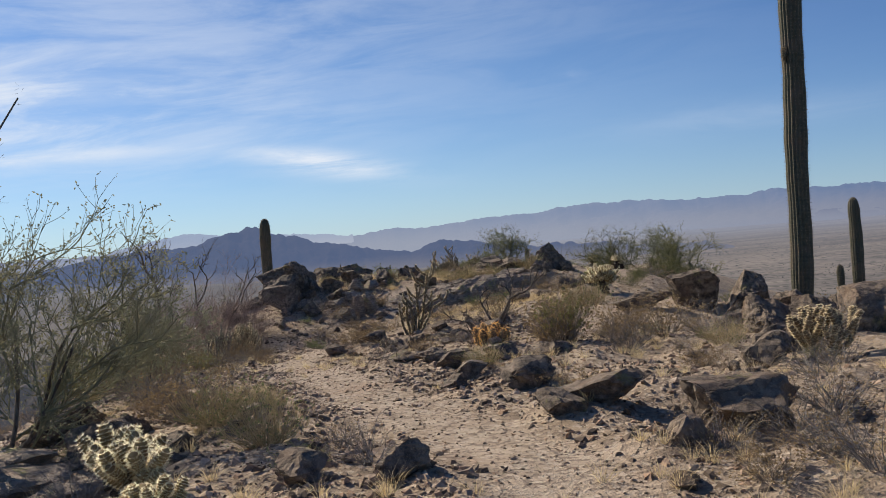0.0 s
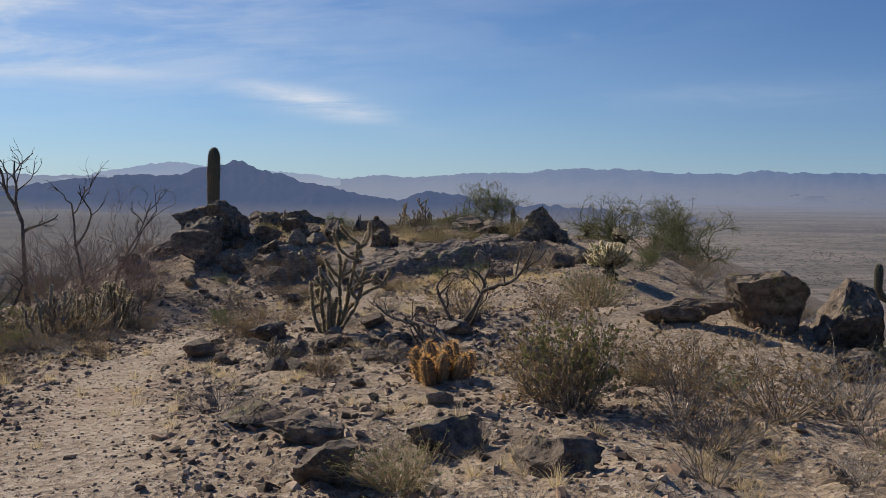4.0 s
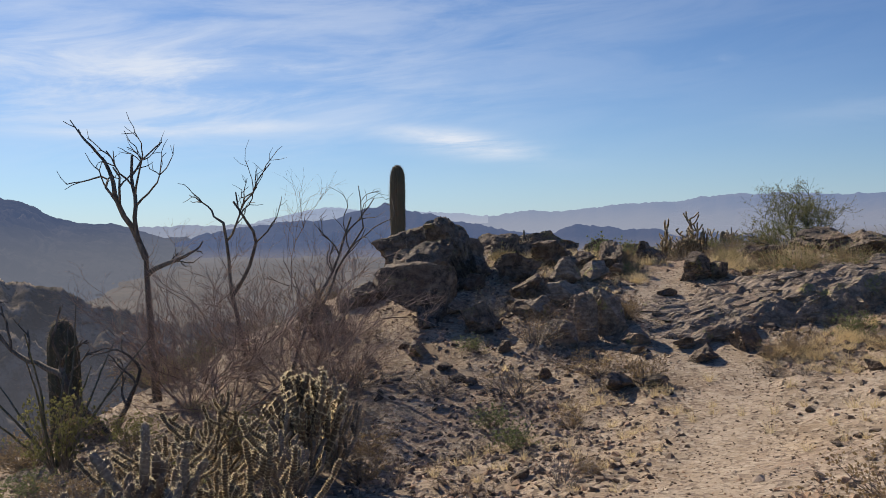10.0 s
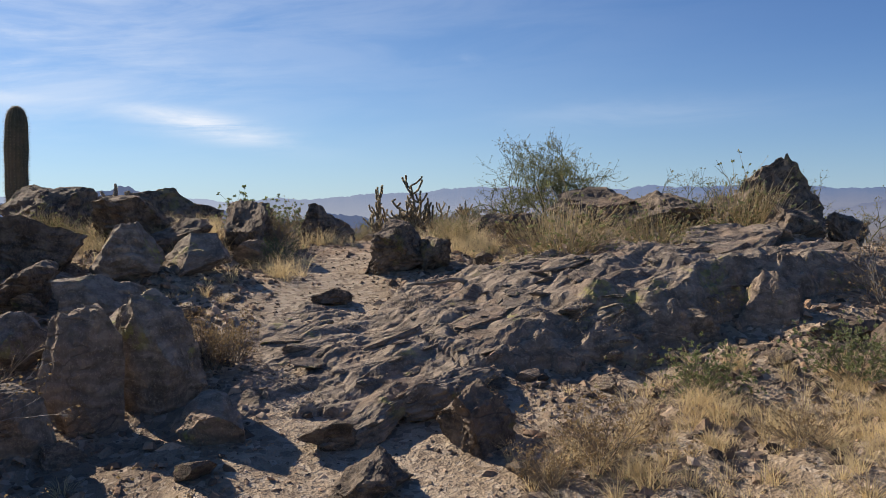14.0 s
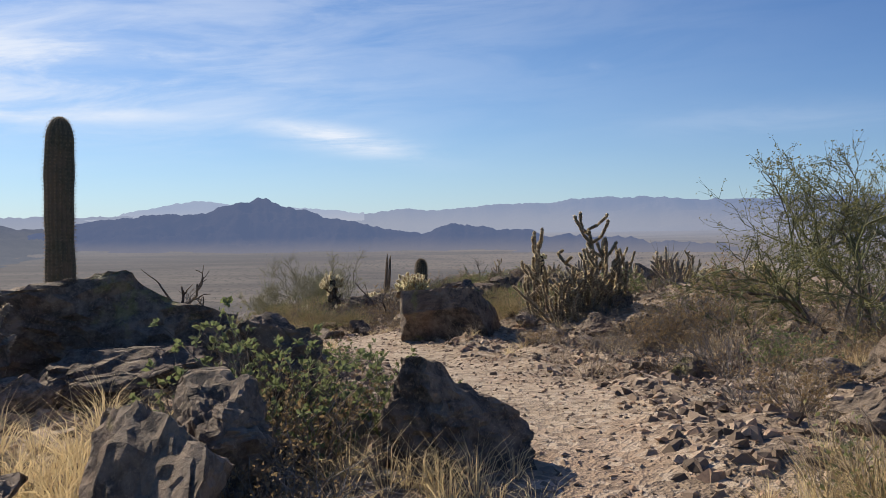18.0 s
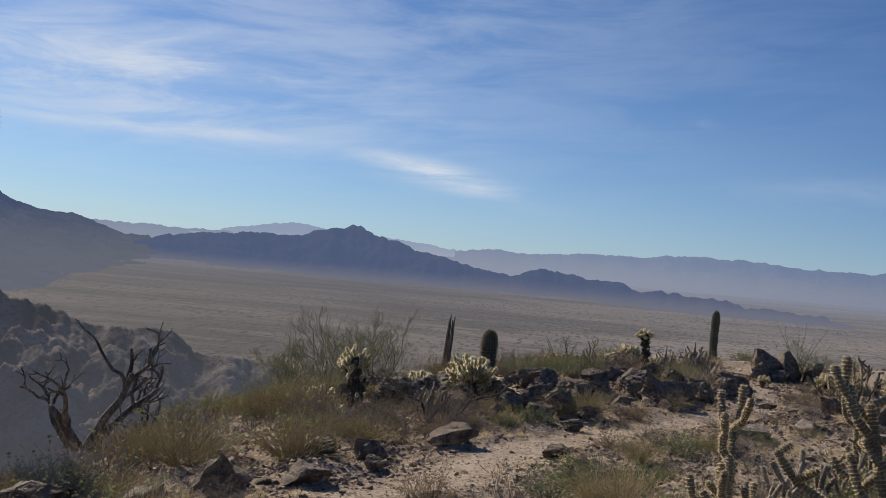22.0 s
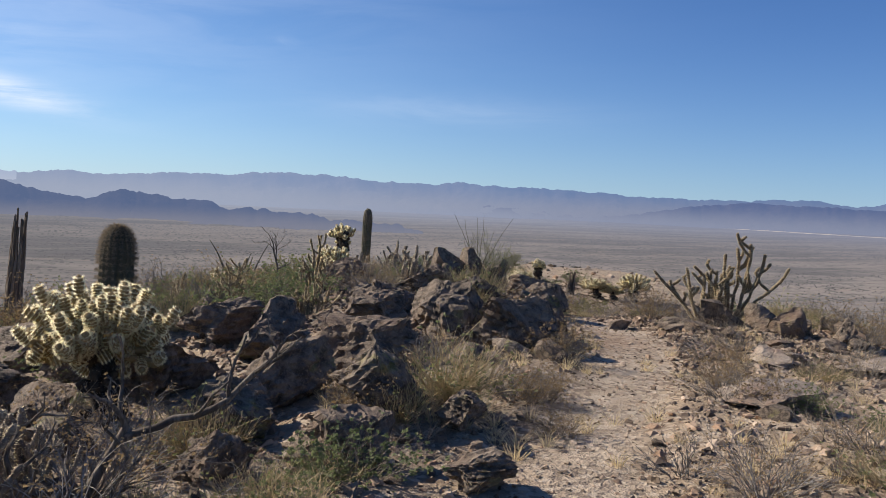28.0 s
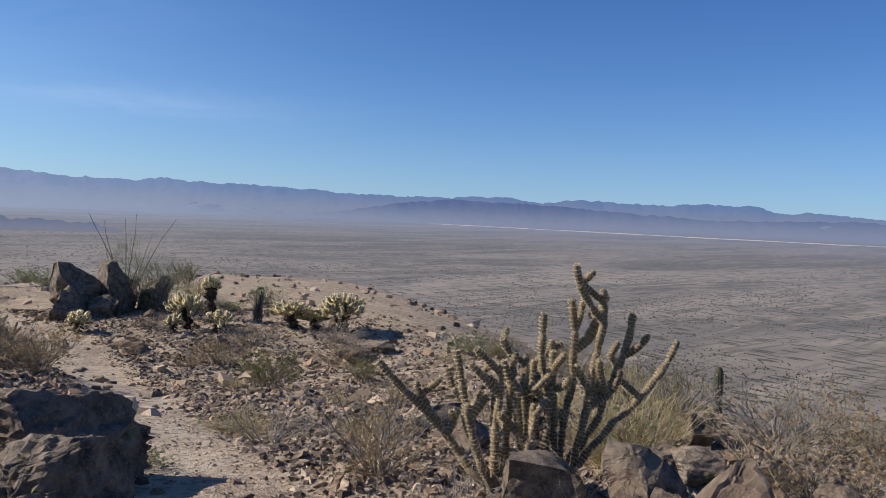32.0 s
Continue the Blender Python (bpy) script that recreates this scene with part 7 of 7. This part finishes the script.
PV = tree("palo_verde", "open palo verde with green bark and fine bare twigs", 81, 1.9, 3.0, 7, M_DEADWOOD, M_PVBARK, M_CREO, 15000, depth=4, kids=(4, 6), base_rad=0.026, lift=0.02, lean=1.35, wobble=0.26)
set_at(PV, 3.6, 34.0, 0, 1.08)
set_at(copy_thing(PV, pose(0, 0, 0)), 10.8, 40.0, 130, 1.75, z=-1.2)
set_at(copy_thing(PV, pose(0, 0, 0)), 12.8, 40.4, 30, 1.85, z=-1.4)
set_at(copy_thing(PV, pose(0, 0, 0)), 6.6, 24.8, 250, .36)
def dead_tree(label, seed, limbs):
    """A bare tree. limbs: start across, start height, lean in degrees, length, thickness, side branches."""
    rng = np.random.default_rng(seed)
    top, fine, tips = thing("dead_tree", label, "tree"), Geo(), []
    main = None
    for u, z, lean, length, thick, kids in limbs:
        limb, a = Geo(), math.radians(lean)
        start = np.array([u, 0, z - 0.03]) if main is None or z < 0.15 else main[np.argmin(np.abs(main[:, 2] - z))]
        pts = bend(rng, start, (math.sin(a), rng.normal(0, 0.12), math.cos(a)), length, 9, 0.15 if main is not None else 0.07, 0.0)
        main = pts if main is None else np.vstack([main, pts])
        limb.tube(pts, np.linspace(thick, thick * 0.5, 10), 7)
        part("limb", limb.mesh("limb", M_DEADWOOD, True), top)
        o = dict(wobble=0.24, lift=0.05, kids=(1, 4), shrink=(0.35, 0.7), spread=(0.5, 1.1), fine=9, **{"from": 0.35})
        for k in range(int(kids)):
            q = int(rng.integers(4, 10))
            side = unit(np.array([rng.choice((-1.0, 1.0)), rng.normal(0, 0.5), 0.4]))
            grow((limb, fine), rng, pts[q], unit(unit(pts[q] - pts[q - 1]) + side * 0.8), rng.uniform(0.3, 0.6) * min(length, 1.2), thick * 0.45, 2, o, tips)
    tagged(part("branchwork", fine.mesh("branchwork", M_DEADWOOD), top), kind="stuff")
    return top


SNAG = dead_tree("bare dead tree with crooked dark branches above dry brush", 85, [(0, 0, -2, 1.75, .06, 0), (-.05, 1.68, -15, 1.3, .042, 3), (.03, 1.6, 36, .6, .036, 2), (.14, 1.85, -10, 1.15, .032, 4)])
set_at(SNAG, -6.75, 22.7, 0, 1.0, z=-.6)
set_at(dead_tree("leaning dead tree with thin hooked branches", 86, [(0, 0, -4, 2.1, .034, 3), (.03, 1.1, 34, 1.35, .026, 3)]), -5.75, 23.2, 0, 1.0, z=-.5)
set_at(dead_tree("slender dead tree with wispy twigs", 90, [(0, 0, 20, 2.3, .026, 6), (.2, .6, 30, 1.5, .02, 4)]), -5.25, 23.1, 0, 1.0, z=-.5)
LOW = dead_tree("fallen dead branch tangle with crooked grey limbs", 91, [(0, 0, -42, 1.0, .05, 2), (-.68, .72, -74, 1.2, .034, 4), (0, .1, 20, .7, .035, 3), (-.1, 0, -62, .8, .03, 3)])
set_at(LOW, -6.5, 21.3, 0, 1.0, z=-.75)
for lx, ly, turn, size, z in ((-5.3, 43.2, 300, .8, -.95), (-1.35, 44.2, 60, .6, -.5), (-1.1, 44.4, 190, .6, -.5), (1.68, 15.1, 140, .75, None), (1.4, 14.6, 10, .4, None)):
    set_at(copy_thing(LOW, pose(0, 0, 0)), lx, ly, turn, size, z=z)
set_at(dead_tree("grey fallen dead tree with thick splayed limbs on the slope edge", 92, [(0, 0, -16, .7, .085, 1), (.12, 0, 24, 1.25, .075, 4), (.2, 0, 40, 1.2, .06, 4), (-.12, 0, -34, .9, .06, 3), (.05, .25, 6, .8, .05, 3), (.3, 0, 66, 1.0, .045, 3)]), -6.1, 42.8, 0, 1.0, z=-1.0)
set_at(copy_thing(SNAG, pose(0, 0, 0)), .95, 50.0, 10, .25)
set_at(copy_thing(SNAG, pose(0, 0, 0)), -3.2, 33.6, 140, .3, z=-.1)
WISP = tree("leafless_tree", "leafless tree with a spray of fine reddish twigs", 87, 1.9, 2.4, 9, M_RED, M_RED, M_CREO, 0, depth=4, lift=0.02, base_rad=0.012, lean=1.0, kids=(3, 6))
set_at(WISP, -5.0, 22.9, 0, 1.3, z=-.5)
set_at(copy_thing(WISP, pose(0, 0, 0)), -5.5, 22.0, 40, 1.0, z=-.6)
set_at(copy_thing(WISP, pose(0, 0, 0)), -6.1, 22.2, 110, 1.05, z=-.55)
set_at(copy_thing(WISP, pose(0, 0, 0)), -4.4, 22.4, 220, .8, z=-.5)
GREYTREE = tree("palo_verde", "grey-green palo verde full of fine twigs and tiny leaves", 88, 1.9, 2.0, 8, M_DEADWOOD, M_GREYGREEN, M_GREYGREEN, 15000, depth=4, lift=0.06, base_rad=0.022, lean=1.0, kids=(4, 6), leaf_size=(0.024, 0.006))
set_at(GREYTREE, -3.1, 6.6, 60, 1.25, z=.1)
set_at(copy_thing(GREYTREE, pose(0, 0, 0)), -3.6, 11.6, 150, .78, z=-.1)
set_at(copy_thing(GREYTREE, pose(0, 0, 0)), -4.2, 49.6, 100, .82, z=-1.1)
set_at(copy_thing(GREYTREE, pose(0, 0, 0)), -3.3, 50.6, 210, .8, z=-1.0)
set_at(copy_thing(GREYTREE, pose(0, 0, 0)), -5.1, 50.4, 320, .74, z=-1.4)
set_at(copy_thing(GREYTREE, pose(0, 0, 0)), 11.2, 66.0, 60, .75)


def ocotillo(x, y, z, wands, length, seed, label):
    rng = np.random.default_rng(seed)
    top = thing("ocotillo", label, "shrub")
    for k in range(wands):
        a = 2 * np.pi * k / wands + rng.normal(0, 0.3)
        q = rng.uniform(0.15, 0.8)
        g = Geo()
        pts = bend(rng, (np.cos(a) * 0.04, np.sin(a) * 0.04, -0.03), (np.cos(a) * q, np.sin(a) * q, 1), length * rng.uniform(0.65, 1.05), 12, 0.05, -0.004)
        g.tube(pts, np.linspace(0.016, 0.005, len(pts)), 5)
        i = np.repeat(np.arange(1, len(pts)), 8)
        g.spikes(pts[i] + rng.normal(0, 0.02, (len(i), 3)) * [1, 1, 2], unit(rng.normal(size=(len(i), 3))), 0.025, 0.0012, rng)
        part("wand", g.mesh("wand", M_OCO), top)
    top.matrix_world = pose(x, y, z)
    return top


ocotillo(-6.6, 20.4, -.75, 11, 1.5, 91, "ocotillo with slender thorny wands at the edge of the slope")
ocotillo(-2.35, 2.9, .3, 9, 3.4, 92, "tall leafless ocotillo with arching grey wands")
ocotillo(11.0, 66.6, -1.4, 8, 2.4, 93, "thin ocotillo with a few bare wands far along the ridge")
ocotillo(.9, 29.2 + 23.6, -.4, 5, .9, 94, "small leafless ocotillo behind the outcrop")


def dead_stump(x, y, z, height, radius):
    """The standing ribs of a dead saguaro."""
    rng = np.random.default_rng(95)
    top = thing("dead_saguaro_stump", "splintered dead saguaro skeleton standing in dry brush", "stump")
    for k in range(11):
        a = 2 * np.pi * k / 11
        g = Geo()
        tall = height * rng.uniform(0.62, 1.0)
        pts = np.stack([np.cos(a) * radius * np.linspace(1, 0.75, 8), np.sin(a) * radius * np.linspace(1, 0.75, 8), np.linspace(-0.05, tall, 8)], 1) + rng.normal(0, 0.006, (8, 3))
        g.tube(pts, np.linspace(0.034, 0.012, 8), 5)
        part("rib", g.mesh("rib", M_POST), top)
    top.matrix_world = pose(x, y, z, 3, 4, 0)
    return top


dead_stump(-1.95, 52.6, -.85, 1.85, .085)
dead_stump(12.9, 63.6, -1.55, .85, .1)
for bx, by, turn, size in ((1.75, 15.0, 20, 1.0), (1.2, 26.2, 140, .8)):
    rng = np.random.default_rng(int(turn))
    g = Geo()
    for k in range(5):
        g.tube(bend(rng, (rng.normal(0, .2), rng.normal(0, .1), .03), (rng.normal(), rng.normal(), .25), rng.uniform(.35, .8) * size, 7, .22, -.01), np.linspace(.03, .012, 8) * size, 6)
    ob = tagged(new("dead_branch", g.mesh("dead_branch", M_PALEWOOD, True)), "fallen weathered branch lying on the stony ground", "branch")
    ob.matrix_world = pose(bx, by, ground(bx, by) + .02, 0, 0, turn)
